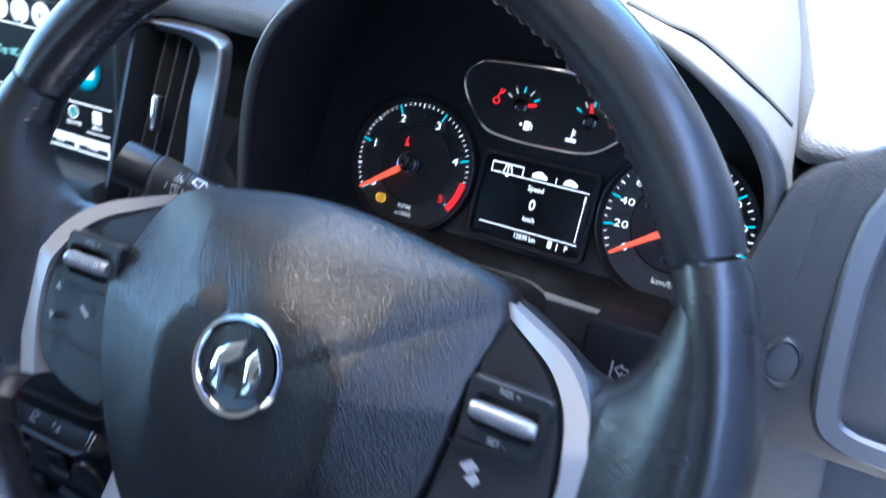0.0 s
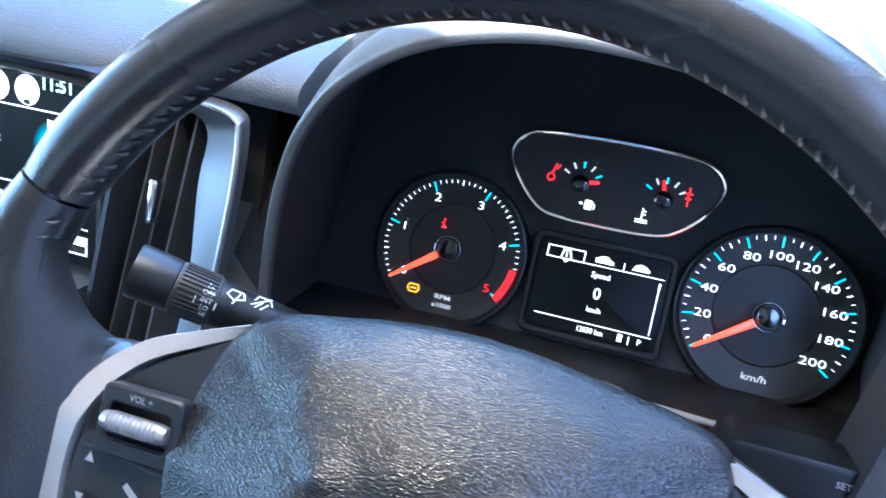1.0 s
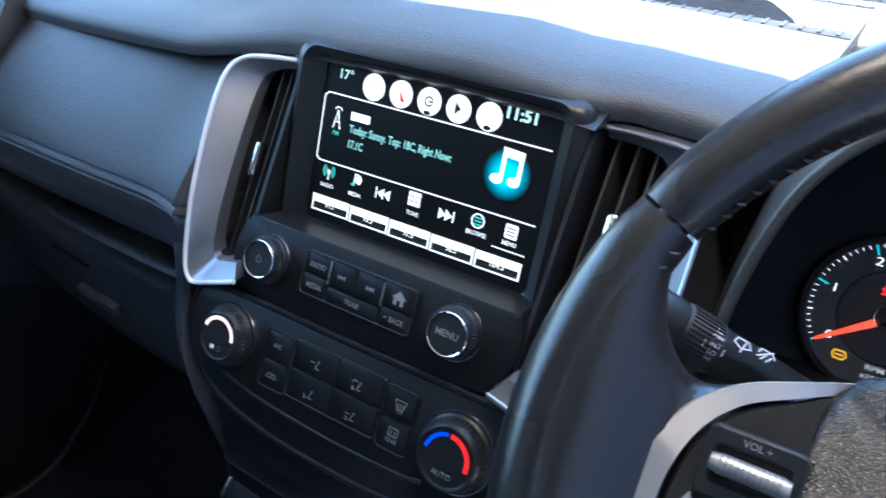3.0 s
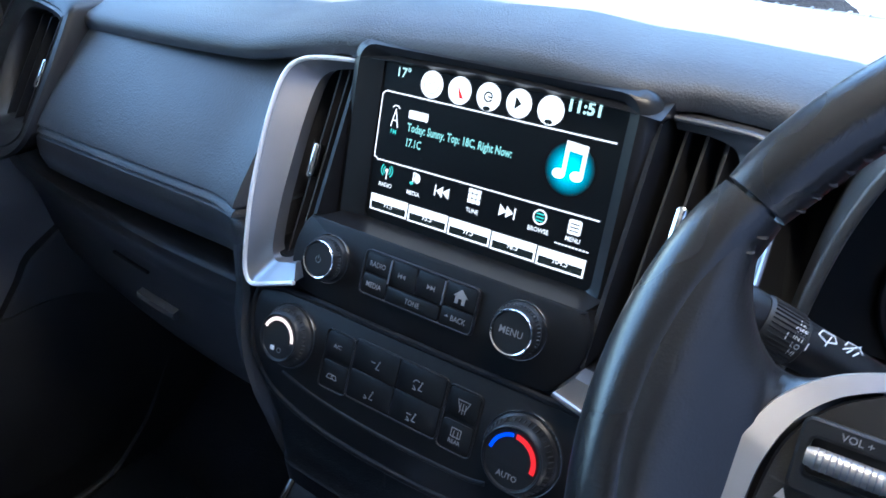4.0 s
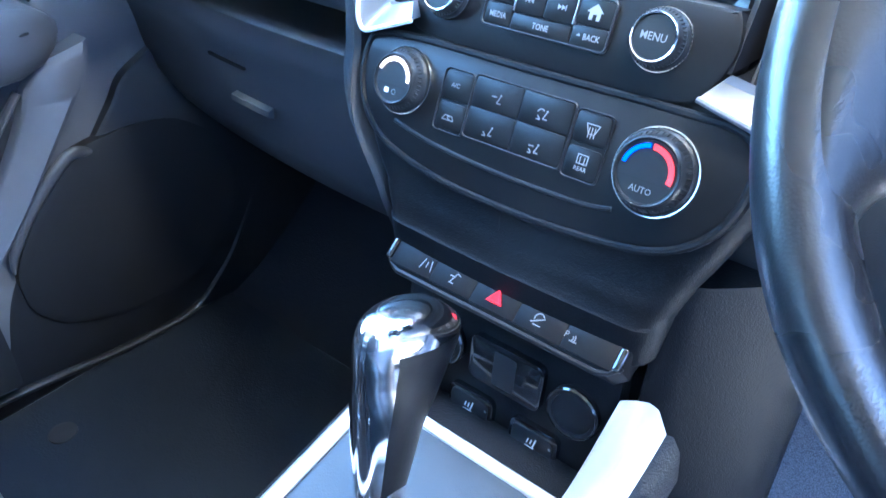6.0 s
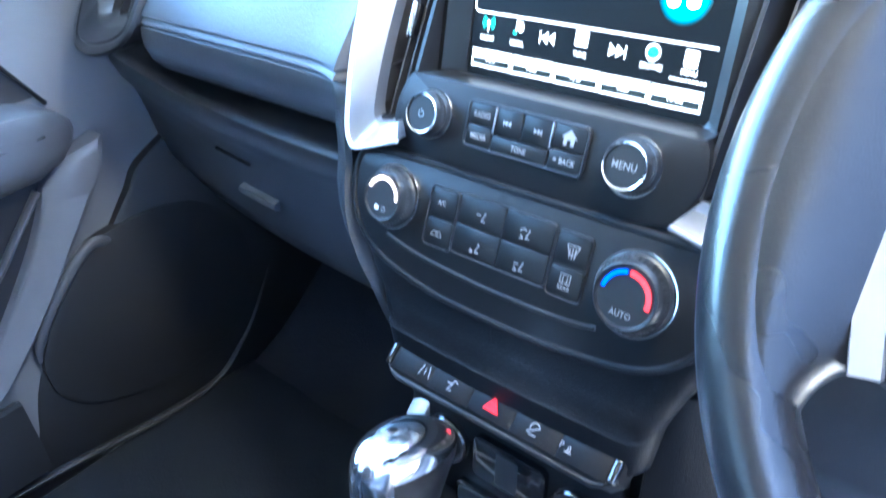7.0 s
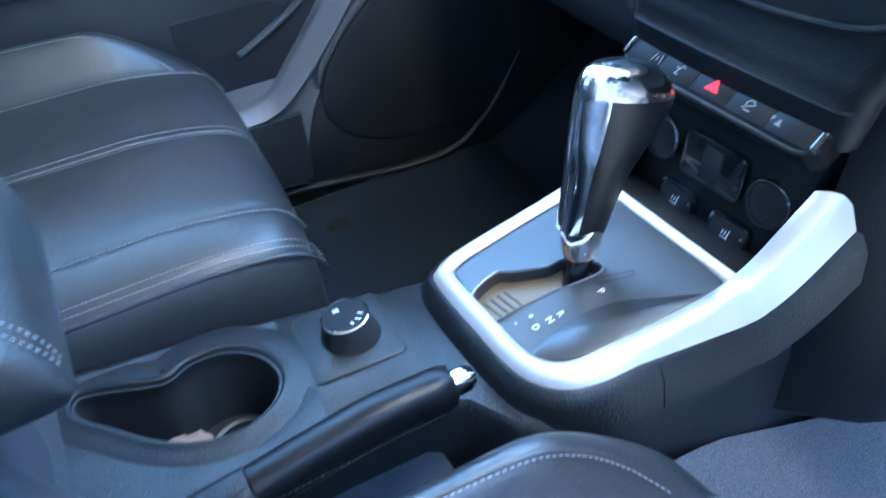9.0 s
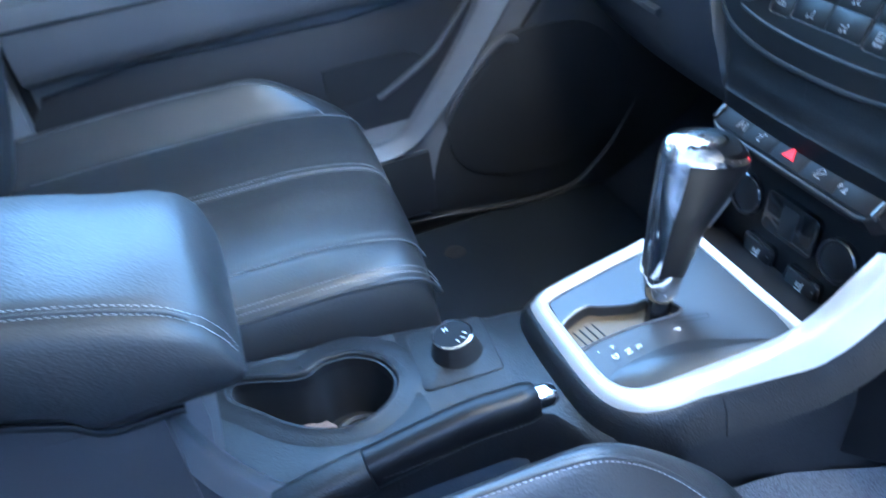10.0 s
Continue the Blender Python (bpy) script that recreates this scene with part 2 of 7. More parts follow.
def inset(points, d):
    p = np.array(points, float)
    area = 0.5 * sum(p[i - 1][0] * p[i][1] - p[i][0] * p[i - 1][1] for i in range(len(p)))
    out = []
    for i in range(len(p)):
        a, b = p[i] - p[i - 1], p[(i + 1) % len(p)] - p[i]
        a, b = a / (np.linalg.norm(a) + 1e-12), b / (np.linalg.norm(b) + 1e-12)
        m = np.array([-(a + b)[1], (a + b)[0]]) * (1 if area > 0 else -1)
        m = m / (np.linalg.norm(m) + 1e-12)
        k = max(0.5, abs(m @ np.array([-a[1], a[0]])))
        out.append(tuple(p[i] + m * d / k))
    return out


def loft(rings, closed=True, caps=True, bm=None, m=None, loop=False):
    """Skins rings of 3D points with equal counts. closed: each ring is a closed loop. loop: the last ring joins the first."""
    bm = bm or bmesh.new()
    rows = [[bm.verts.new(m @ Vector(p) if m else p) for p in ring] for ring in rings]
    c = len(rows[0])
    for r in range(len(rows) if loop else len(rows) - 1):
        a, b = rows[r], rows[(r + 1) % len(rows)]
        for i in range(c if closed else c - 1):
            j = (i + 1) % c
            bm.faces.new((a[i], a[j], b[j], b[i]))
    if caps and closed and not loop:
        bm.faces.new(rows[0][::-1])
        bm.faces.new(rows[-1])
    return bm


def prism(points, z0, z1, m, bevel=0.0, bm=None):
    """A plate with the outline given in a frame, from depth z0 to its face at z1, with a chamfered face edge."""
    rings = [[(x, y, z0) for x, y in points]]
    if bevel > 0:
        for k in (0.0, 0.35, 1.0):
            ins, drop = bevel * (1 - math.cos(k * math.pi / 2)), bevel * (1 - math.sin(k * math.pi / 2))
            rings.append([(x, y, z1 - drop) for x, y in (inset(points, ins) if ins > 0 else points)])
    else:
        rings.append([(x, y, z1) for x, y in points])
    return loft(rings, bm=bm, m=m)


def ring_plate(outer, inner, z0, z1, m, bevel=0.001, depth_in=None, bm=None):
    """A plate with a hole; outline and hole have equal counts. depth_in: how deep the hole's wall goes."""
    di = z0 if depth_in is None else depth_in
    rings = [[(x, y, z0) for x, y in outer], [(x, y, z1 - bevel) for x, y in outer], [(x, y, z1) for x, y in inset(outer, bevel)],
             [(x, y, z1) for x, y in inset(inner, -bevel)], [(x, y, z1 - bevel) for x, y in inner], [(x, y, di) for x, y in inner]]
    return loft(rings, bm=bm, m=m, caps=False, loop=True)


def lathe(profile, m, seg=32, bm=None):
    rings = [[(r * math.cos(2 * math.pi * k / seg), r * math.sin(2 * math.pi * k / seg), z) for k in range(seg)] for r, z in profile]
    return loft(rings, bm=bm, m=m, loop=profile[-1][0] > 0.0025)


def sweep(path, profile, up=(0, 0, 1), closed=False, bm=None, scale=None):
    """Carries a closed 2D profile along a 3D path. The profile's y axis stays near up."""
    p = [Vector(q) for q in path]
    rings = []
    for i, q in enumerate(p):
        a = p[i - 1] if (i or closed) else q
        b = p[(i + 1) % len(p)] if (i + 1 < len(p) or closed) else q
        ahead = (b - a).normalized()
        u = Vector(up(i) if callable(up) else up)
        side = ahead.cross(u).normalized()
        above = side.cross(ahead)
        s = scale(i / max(1, len(p) - 1)) if scale else 1.0
        rings.append([q + side * x * s + above * y * s for x, y in profile])
    return loft(rings, bm=bm, loop=closed)


def box(m, w, h, d, bevel=0.0, bm=None):
    """A box centred in a frame, its back at z=0."""
    return prism(rrect(w, h, min(w, h) * 0.12, 2), 0, d, m, bevel, bm)


def stitches(path, length, gap, width, up, bm=None, tilt=0.0):
    """Short rounded threads along a line."""
    bm = bm or bmesh.new()
    p = [Vector(q) for q in path]
    run = 0.0
    for a, b in zip(p, p[1:]):
        seg = (b - a).length
        while run < seg:
            q = a.lerp(b, run / seg)
            d = (b - a).normalized()
            u = Vector(up)
            side = d.cross(u).normalized()
            d = (d + side * tilt).normalized()
            side = d.cross(u).normalized()
            n = side.cross(d)
            ring = [(0.5, 0), (0, 0.6), (-0.5, 0), (0, -0.6)]
            rings = [[q + d * (length * k) + side * x * width * s + n * y * width * s for x, y in ring] for k, s in ((-0.5, 0.3), (-0.25, 1), (0.25, 1), (0.5, 0.3))]
            loft(rings, bm=bm)
            run += length + gap
        run -= seg
    return bm


def lettering(text, m, size, mat, parent, x=0.0, y=0.0, z=0.0006, wide=1.0, name="lettering", turn=0.0, align="CENTER", bold=0.012):
    curve = bpy.data.curves.new(name, "FONT")
    curve.body, curve.size, curve.align_x, curve.align_y = text, size, align, "CENTER"
    curve.resolution_u = 2
    curve.offset = bold * size
    temp = new(name, curve)
    data = bpy.data.meshes.new_from_object(temp)
    bpy.data.objects.remove(temp)
    bm = bmesh.new()
    bm.from_mesh(data)
    bpy.data.meshes.remove(data)
    bm.transform(m @ pose(x, y, z, 0, 0, turn) @ Matrix.Diagonal((wide, 1, 1, 1)))
    return part(name, bm, mat, parent, smooth=False)


def flat(points, m, z, bm=None):
    bm = bm or bmesh.new()
    bm.faces.new([bm.verts.new(m @ Vector((x, y, z))) for x, y in points])
    return bm


def stroke(lines, width, m, z, bm=None):
    """Thin printed lines: each a list of 2D points."""
    bm = bm or bmesh.new()
    for line in lines:
        for (x0, y0), (x1, y1) in zip(line, line[1:]):
            d = math.hypot(x1 - x0, y1 - y0) or 1e-9
            nx, ny = -(y1 - y0) / d * width / 2, (x1 - x0) / d * width / 2
            ex, ey = (x1 - x0) / d * width * 0.3, (y1 - y0) / d * width * 0.3
            flat([(x0 + nx - ex, y0 + ny - ey), (x0 - nx - ex, y0 - ny - ey), (x1 - nx + ex, y1 - ny + ey), (x1 + nx + ex, y1 + ny + ey)], m, z, bm)
    return bm


def arc(cx, cy, r, a0, a1, n=12):
    return [(cx + r * math.cos(radians(a0 + (a1 - a0) * k / n)), cy + r * math.sin(radians(a0 + (a1 - a0) * k / n))) for k in range(n + 1)]


def mix(a, b, t):
    return tuple(p + (q - p) * t for p, q in zip(a, b))

# ---- the cabin's shell ----
CX = 0.006  # middle of the dash


def slab(name, corners, thick, mat, kind="structure", label="", category="", parent=None):
    """A flat sheet with thickness from its four corners, thickened along its normal."""
    c = [Vector(p) for p in corners]
    n = (c[1] - c[0]).cross(c[3] - c[0]).normalized() * thick
    bm = loft([c, [p + n for p in c]])
    ob = part(name, bm, mat, parent, smooth=False)
    return ob if parent else tagged(ob, label, category, kind=kind)


ground_bm = bmesh.new()
bmesh.ops.create_circle(ground_bm, cap_ends=True, radius=900, segments=64, matrix=pose(0, 0, -0.42))
tagged(part("ground", ground_bm, GROUND, smooth=False), "pale dry gravel ground around the car", "ground", kind="structure")



def floor_z(x, y):
    """Height of the cabin floor, with its tunnel and the rise to the firewall."""
    rise = max(0.0, y - 0.42)
    return 0.12 + 0.20 * math.exp(-(((x - 0.01) / 0.19) ** 4)) + 1.1 * rise * rise + 0.5 * rise + 0.003 * noise.noise((x * 9, y * 9, 0))


floor_bm = bmesh.new()
rings = []
for y in np.linspace(-1.3, 0.95, 46):
    rings.append([(x, y, floor_z(x, y)) for x in np.linspace(-0.78, 0.80, 64)])
loft(rings, closed=False, bm=floor_bm)
bmesh.ops.solidify(floor_bm, geom=floor_bm.faces, thickness=-0.02)
tagged(part("floor", floor_bm, FLOOR_PILE), "dark charcoal carpeted car floor with raised tunnel", "floor", kind="structure")

slab("firewall", [(-0.80, 0.96, 0.0), (0.82, 0.96, 0.0), (0.82, 0.96, 0.80), (-0.80, 0.96, 0.80)], 0.03, DEEP, label="black firewall under the dash", category="wall")


def header(x):
    """How far the unseen roof reaches forward: bowed, shaped to place its dash shadow."""
    if x > 0.1:
        return float(np.interp(x - 0.01, [0.09, 0.20, 0.23, 0.26, 0.30, 0.35, 0.44, 0.52, 0.65], [0.420, 0.424, 0.410, 0.345, 0.322, 0.315, 0.312, 0.316, 0.328]))
    return float(np.interp(x, [-0.65, -0.50, -0.35, -0.20, -0.05, 0.10], [0.345, 0.385, 0.415, 0.424, 0.420, 0.410]))


bm = loft([[(x, header(x), 1.415), (x, header(x) + 0.004, 1.395), (x, header(x) - 0.02, 1.380), (x, -0.4, 1.392), (x, -1.30, 1.41), (x, -1.30, 1.44), (x, -0.4, 1.425)] for x in np.linspace(-0.62, 0.64, 44)])
tagged(part("ceiling", bm, HEADLINER), "light beige fabric headliner", "ceiling", kind="structure")
# unseen rear wall and dark glass, added to cut light from behind
slab("wall_rear_upper", [(-0.80, -1.30, 1.30), (0.82, -1.30, 1.30), (0.82, -1.30, 1.46), (-0.80, -1.30, 1.46)], -0.03, HEADLINER, label="grey trim above the rear window", category="wall")
slab("rear_window", [(-0.80, -1.305, 0.95), (0.82, -1.305, 0.95), (0.82, -1.305, 1.30), (-0.80, -1.305, 1.30)], -0.005, TINTED, label="tinted rear window glass", category="window").visible_shadow = False
slab("wall_rear", [(-0.80, -1.30, 0.0), (0.82, -1.30, 0.0), (0.82, -1.30, 0.95), (-0.80, -1.30, 0.95)], -0.03, DOOR, label="dark trimmed rear cabin wall", category="wall")
for side, s in (("passenger", -1), ("driver", 1)):
    xo = 0.01 + s * 0.78
    for nm, a, b in (("pillar_front_" + side, (xo, 0.98, 0.90), (0.01 + s * 0.645, 0.275, 1.41)),
                     ("pillar_middle_" + side, (xo, -0.62, 0.85), (0.01 + s * 0.66, -0.55, 1.42)),
                     ("roof_rail_" + side, (0.01 + s * 0.645, 0.25, 1.412), (0.01 + s * 0.645, -1.30, 1.43))):
        bm = sweep([mix(a, b, k / 6) for k in range(7)], rrect(0.055, 0.07, 0.02, 3), up=(s, 0, 0.3))
        tagged(part(nm, bm, HEADLINER), "light grey plastic cabin pillar trim", "pillar", kind="structure")

pane = [[(-0.74 + 1.50 * u + (0.14 - 0.28 * u) * v, 0.96 + (header(-0.60 + 1.22 * u) + 0.006 - 0.96) * v, 0.885 + 0.520 * v + 0.02 * math.sin(math.pi * v)) for v in np.linspace(0, 1, 9)] for u in np.linspace(0, 1, 17)]
ws = part("windshield", loft([ring + [(x, y + 0.003, z + 0.004) for x, y, z in ring[::-1]] for ring in pane]), GLASS)
tagged(ws, "clear laminated windscreen glass", "windshield", kind="structure")
ws.visible_shadow = False
# bonnet beyond the glass
bm = loft([[(x, y, z - 0.02 * (x / 0.8) ** 2) for x in np.linspace(-0.80, 0.82, 17)] for y, z in ((1.02, 0.845), (1.3, 0.83), (1.8, 0.79), (2.1, 0.70), (2.15, 0.5))], closed=False)
bmesh.ops.solidify(bm, geom=bm.faces, thickness=0.01)
tagged(part("bonnet", bm, BODY), "pale painted car bonnet beyond the windscreen", "bonnet", kind="structure")

# unseen wall, added to hold back low sky light at the driver's door
slab("sky_block_wall", [(2.3, -6.0, -0.42), (2.3, 6.0, -0.42), (2.3, 6.0, 3.2), (2.3, -6.0, 3.2)], 0.2, SKY_BLOCK, label="plain blue-grey unseen wall added to hold back low sky light", category="wall")

# unseen warm glow under the roof, added to give the wheel's cover its sheen
roof = thing("unseen_sheen_light", (0.23, 0.235, 1.378), "unseen warm glowing panel added under the roof", "roof lamp")
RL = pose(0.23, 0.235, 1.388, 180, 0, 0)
part("housing", ring_plate(rrect(0.26, 0.15, 0.03, 5), rrect(0.20, 0.095, 0.02, 5), -0.004, 0.022, RL, 0.005), HEADLINER, roof, "pale frame round the added glow")
part("lens", prism(rrect(0.202, 0.097, 0.02, 5), 0.0, 0.018, RL, 0.002), SHEEN_LIT, roof, "warm glowing panel")

# ---- dashboard ----
dash = thing("dashboard", (0, 0.5, 0.5), "dark grey grained plastic dashboard with stitched fascia", "dashboard")


def bend(x):
    """How far the dash falls away towards the passenger's door."""
    return 0.05 * (max(0.0, -0.25 - x) / 0.45) ** 2


def lip(x):
    """Height and depth of the front edge of the upper pad."""
    z = np.interp(x, [-0.72, -0.55, -0.22, -0.19, -0.12, 0.03, 0.11, 0.217, 0.224, 0.520, 0.552, 0.74], [0.868, 0.874, 0.893, 0.899, 0.912, 0.920, 0.914, 0.908, 0.925, 0.925, 0.915, 0.925])
    y = np.interp(x, [-0.72, -0.22, -0.17, -0.12, 0.108, 0.126, 0.217, 0.224, 0.520, 0.552, 0.74], [0.378, 0.366, 0.368, 0.371, 0.372, 0.392, 0.394, 0.58, 0.58, 0.37, 0.35])
    return float(y) + bend(x), float(z)


rings = []
for x in list(np.linspace(-0.74, -0.26, 13)) + list(np.linspace(-0.24, 0.217, 33)) + list(np.linspace(0.224, 0.520, 12)) + list(np.linspace(0.524, 0.556, 8)) + list(np.linspace(0.575, 0.76, 10)):
    y, z = lip(x)
    rings.append([(x, y + 0.05, z - 0.012), (x, y + 0.010, z - 0.004), (x, y + 0.002, z - 0.001), (x, y, z + 0.004), (x, y + 0.001, z + 0.010), (x, y + 0.006, z + 0.015), (x, y + 0.03, z + 0.022),
                  (x, y + 0.08, z + 0.025), (x, 0.62, 0.5 * (z + 0.03) + 0.5 * 0.918), (x, 0.78, 0.893), (x, 0.90, 0.866), (x, 0.958, 0.862), (x, 0.958, 0.82), (x, 0.55, 0.82)])
part("upper_pad", loft(rings), DASH_TOP, dash, "dark grey soft-touch dash top")

# groove and demister slot near the glass
bm = sweep([(x, 0.885 + 0.0 * x, 0.8725) for x in np.linspace(-0.55, 0.58, 24)], rrect(0.030, 0.006, 0.002, 2), up=(0, 0, 1))
part("demister_grille", bm, DEEP, dash, "black demister slot along the windscreen")
part("side_demister", prism(rrect(0.074, 0.020, 0.006, 4), -0.006, 0.0012, pose(0.528, 0.690, 0.9180, -15, 0, -8), 0.0006), DEEP, dash, "short black demister slot near the pillar")
for k in range(60):
    x = -0.54 + k * 0.019
    part("grille_bar", box(pose(x, 0.885, 0.8745), 0.004, 0.028, 0.0025), TRIM_BLACK, dash)
part("light_sensor", lathe([(0.016, 0), (0.015, 0.006), (0.012, 0.012), (0.006, 0.0155), (0.001, 0.0165)], pose(-0.02, 0.80, 0.888)), GLOSS, dash, "black domed light sensor")

# passenger fascia with its stitched crease
FASCIA = [(0.400, 0.902), (0.381, 0.890), (0.355, 0.868), (0.328, 0.842), (0.308, 0.820), (0.3005, 0.8105), (0.2990, 0.8080), (0.3025, 0.8060), (0.2985, 0.8040), (0.2962, 0.8010), (0.2990, 0.7990), (0.2950, 0.7970), (0.2935, 0.790), (0.2935, 0.778), (0.299, 0.762), (0.310, 0.750), (0.330, 0.745), (0.42, 0.745), (0.42, 0.90)]
rings = []
xs = list(np.linspace(-0.475, -0.24, 14)) + list(np.linspace(-0.225, -0.165, 8))
for x in xs:
    flare = max(0.0, (x + 0.215) / 0.05) ** 2 * 0.012
    rings.append([(x, y + bend(x) - (flare if z > 0.80 else 0.6 * flare), z - 0.03 * (bend(x) / 0.05)) for y, z in FASCIA])
# its end rises to the silver edge of the vent
EDGE_Z, EDGE_X, EDGE_Y = [0.745, 0.760, 0.770, 0.790, 0.820, 0.865, 0.893, 0.905], [-0.146, -0.1495, -0.153, -0.1545, -0.159, -0.164, -0.164, -0.155], [0.281, 0.2795, 0.2825, 0.289, 0.3035, 0.3305, 0.3505, 0.362]
rings.append([(float(np.interp(z, EDGE_Z, EDGE_X)), max(float(np.interp(z, EDGE_Z, EDGE_Y)), y if y > 0.33 and z < 0.76 else 0.0) if y < 0.41 else y, z) for y, z in FASCIA])
part("fascia", loft(rings), FASCIA_SKIN, dash, "dark stitched leather-look passenger fascia")
for off, nm in ((0.0035, "upper"), (-0.004, "lower")):
    line = [(x, 0.2945 + bend(x) + (0.0035 if off > 0 else 0.0012), 0.8045 + off - 0.03 * (bend(x) / 0.05)) for x in np.linspace(-0.472, -0.172, 40)]
    tagged(part("seam_stitching", stitches(line, 0.0034, 0.0016, 0.0009, (0, -0.8, 0.5)), THREAD_DARK, dash), kind="stuff")

# shoulder that runs on from the fascia down the flank of the centre stack
rings = []
for z, xe, ye in ((0.800, -0.1555, 0.2935), (0.785, -0.1540, 0.2870), (0.770, -0.1535, 0.2825), (0.758, -0.1520, 0.2805), (0.740, -0.1515, 0.2785), (0.722, -0.1495, 0.2715), (0.705, -0.1450, 0.2650), (0.690, -0.1380, 0.2595), (0.672, -0.1260, 0.2545), (0.655, -0.1160, 0.2540), (0.630, -0.1080, 0.2560), (0.60, -0.102, 0.262)):
    wide = 0.030 * min(1.0, (z - 0.56) / 0.16)
    rings.append([(xe + 0.006, ye + 0.05, z), (xe, ye + 0.003, z), (xe - 0.004, ye - 0.0005, z), (xe - 0.3 * wide, ye + 0.001, z), (xe - 0.65 * wide, ye + 0.006, z), (xe - 0.9 * wide, ye + 0.015, z), (xe - wide, ye + 0.030, z), (xe - wide, ye + 0.12, z)])
part("stack_shoulder", loft(rings), DASH, dash, "dark grained shoulder beside the centre stack")

# outer passenger vent


def pv_point(u, v, w):
    """A point of the outer vent: u across, v up, w out."""
    return (u, 0.300 + bend(u) * 0.9 + (v - 0.80) * 0.72 - w, v)


def pv_loop(points, w):
    return [pv_point(x, z, w) for x, z in points]


outer = spline([(-0.612, 0.900), (-0.56, 0.908), (-0.488, 0.902), (-0.476, 0.88), (-0.474, 0.81), (-0.482, 0.780), (-0.515, 0.762), (-0.575, 0.752), (-0.612, 0.768), (-0.626, 0.84)], 5, True)
inner = spline([(-0.575, 0.880), (-0.545, 0.888), (-0.500, 0.884), (-0.4885, 0.868), (-0.4875, 0.818), (-0.493, 0.798), (-0.513, 0.787), (-0.550, 0.782), (-0.572, 0.795), (-0.582, 0.84)], 5, True)
mouth = inset(inner, 0.004)
part("vent_frame", loft([pv_loop(outer, -0.05), pv_loop(outer, 0.002), pv_loop(inset(outer, 0.003), 0.007), pv_loop(inset(outer, 0.009), 0.008), pv_loop(inset(outer, 0.011), 0.0055), pv_loop(inset(outer, 0.013), 0.0075), pv_loop(inset(inner, -0.002), 0.004), pv_loop(inner, 0.001), pv_loop(mouth, -0.014), pv_loop(mouth, -0.05)], loop=True, caps=False), TRIM_BLACK, dash, "black rounded vent surround with a groove")
part("vent_back", loft([pv_loop(mouth, -0.051), pv_loop(mouth, -0.045)]), DEEP, dash)
for x in (-0.560, -0.540, -0.520):
    part("vent_slat", loft([[pv_point(x - 0.001, z, -0.010), pv_point(x + 0.001, z, -0.010), pv_point(x + 0.006, z, -0.04), pv_point(x + 0.004, z, -0.04)] for z in (0.790, 0.83, 0.880)]), TRIM_BLACK, dash)
part("vent_tab", prism(rrect(0.008, 0.030, 0.003, 3), 0, 0.008, Matrix.Translation(pv_point(-0.4975, 0.836, -0.004)) @ pose(0, 0, 0, 55, 0, 0), 0.002), CHROME, dash, "small chrome vent tab")

# parcel shelf, glovebox and lower dash of the passenger's side
rings = []
for x in np.linspace(-0.72, -0.10, 20):
    b = bend(x)
    rings.append([(x, 0.46, 0.738), (x, 0.44 + b, 0.735), (x, 0.44 + b, 0.706), (x, 0.338 + b, 0.710), (x, 0.328 + b, 0.7095), (x, 0.323 + b, 0.705), (x, 0.322 + b, 0.695), (x, 0.329 + b, 0.672), (x, 0.340 + b, 0.655),
                  (x, 0.348 + b, 0.62), (x, 0.362 + b, 0.55), (x, 0.39 + b, 0.50), (x, 0.46 + b, 0.47), (x, 0.55, 0.46), (x, 0.55, 0.738)])
part("glovebox", loft(rings), DASH, dash, "black glovebox with open shelf above it")
part("glovebox_handle", loft([[(x, 0.349 + bend(x) + d, 0.598 + h) for d, h in ((0.0, 0.006), (-0.008, 0.004), (-0.009, -0.002), (-0.002, -0.006))] for x in np.linspace(-0.435, -0.365, 8)]), DOOR_ARM, dash, "paler glovebox handle")
part("glovebox_line", loft([[(x, 0.352 + bend(x) + d, 0.640 + h) for d, h in ((0.004, 0.002), (-0.012, 0.0012), (-0.012, -0.0012), (0.004, -0.002))] for x in np.linspace(-0.470, -0.400, 6)]), DEEP, dash)
rings = [[(x, 0.45, 0.88), (x, 0.42, 0.885), (x, 0.40 + 0.5 * bend(x), 0.80), (x, 0.42 + bend(x), 0.735), (x, 0.6, 0.735), (x, 0.6, 0.88)] for x in np.linspace(-0.74, -0.12, 10)]
part("dash_core", loft(rings), DASH, dash)

# driver's lower dash, beside and below the wheel
rings = []
for x in np.linspace(0.125, 0.76, 24):
    c = min(1.0, abs(x - 0.375) / 0.21)
    up = 0.12 if x > 0.575 or x < 0.185 else 0.0
    rings.append([(x, 0.60, 0.755 + up), (x, 0.45, 0.760 + up), (x, 0.37, 0.772 + up * 0.4), (x, 0.345, 0.768), (x, 0.325, 0.74), (x, 0.315, 0.68), (x, 0.325, 0.60), (x, 0.36, 0.54), (x, 0.45, 0.50), (x, 0.60, 0.50)])
part("knee_panel", loft(rings), DASH, dash, "dark grained lower dash panel")

# driver's outer vent panel with its silver ring
VP = pose(0.655, 0.330, 0.862, 90 - 22, 0, 0)
vo = spline([(-0.087, 0.058), (-0.078, 0.074), (-0.040, 0.088), (0.08, 0.094), (0.10, 0.06), (0.10, -0.055), (0.07, -0.072), (-0.055, -0.074), (-0.092, -0.070), (-0.102, -0.050), (-0.090, 0.000), (-0.088, 0.030)], 5, True)
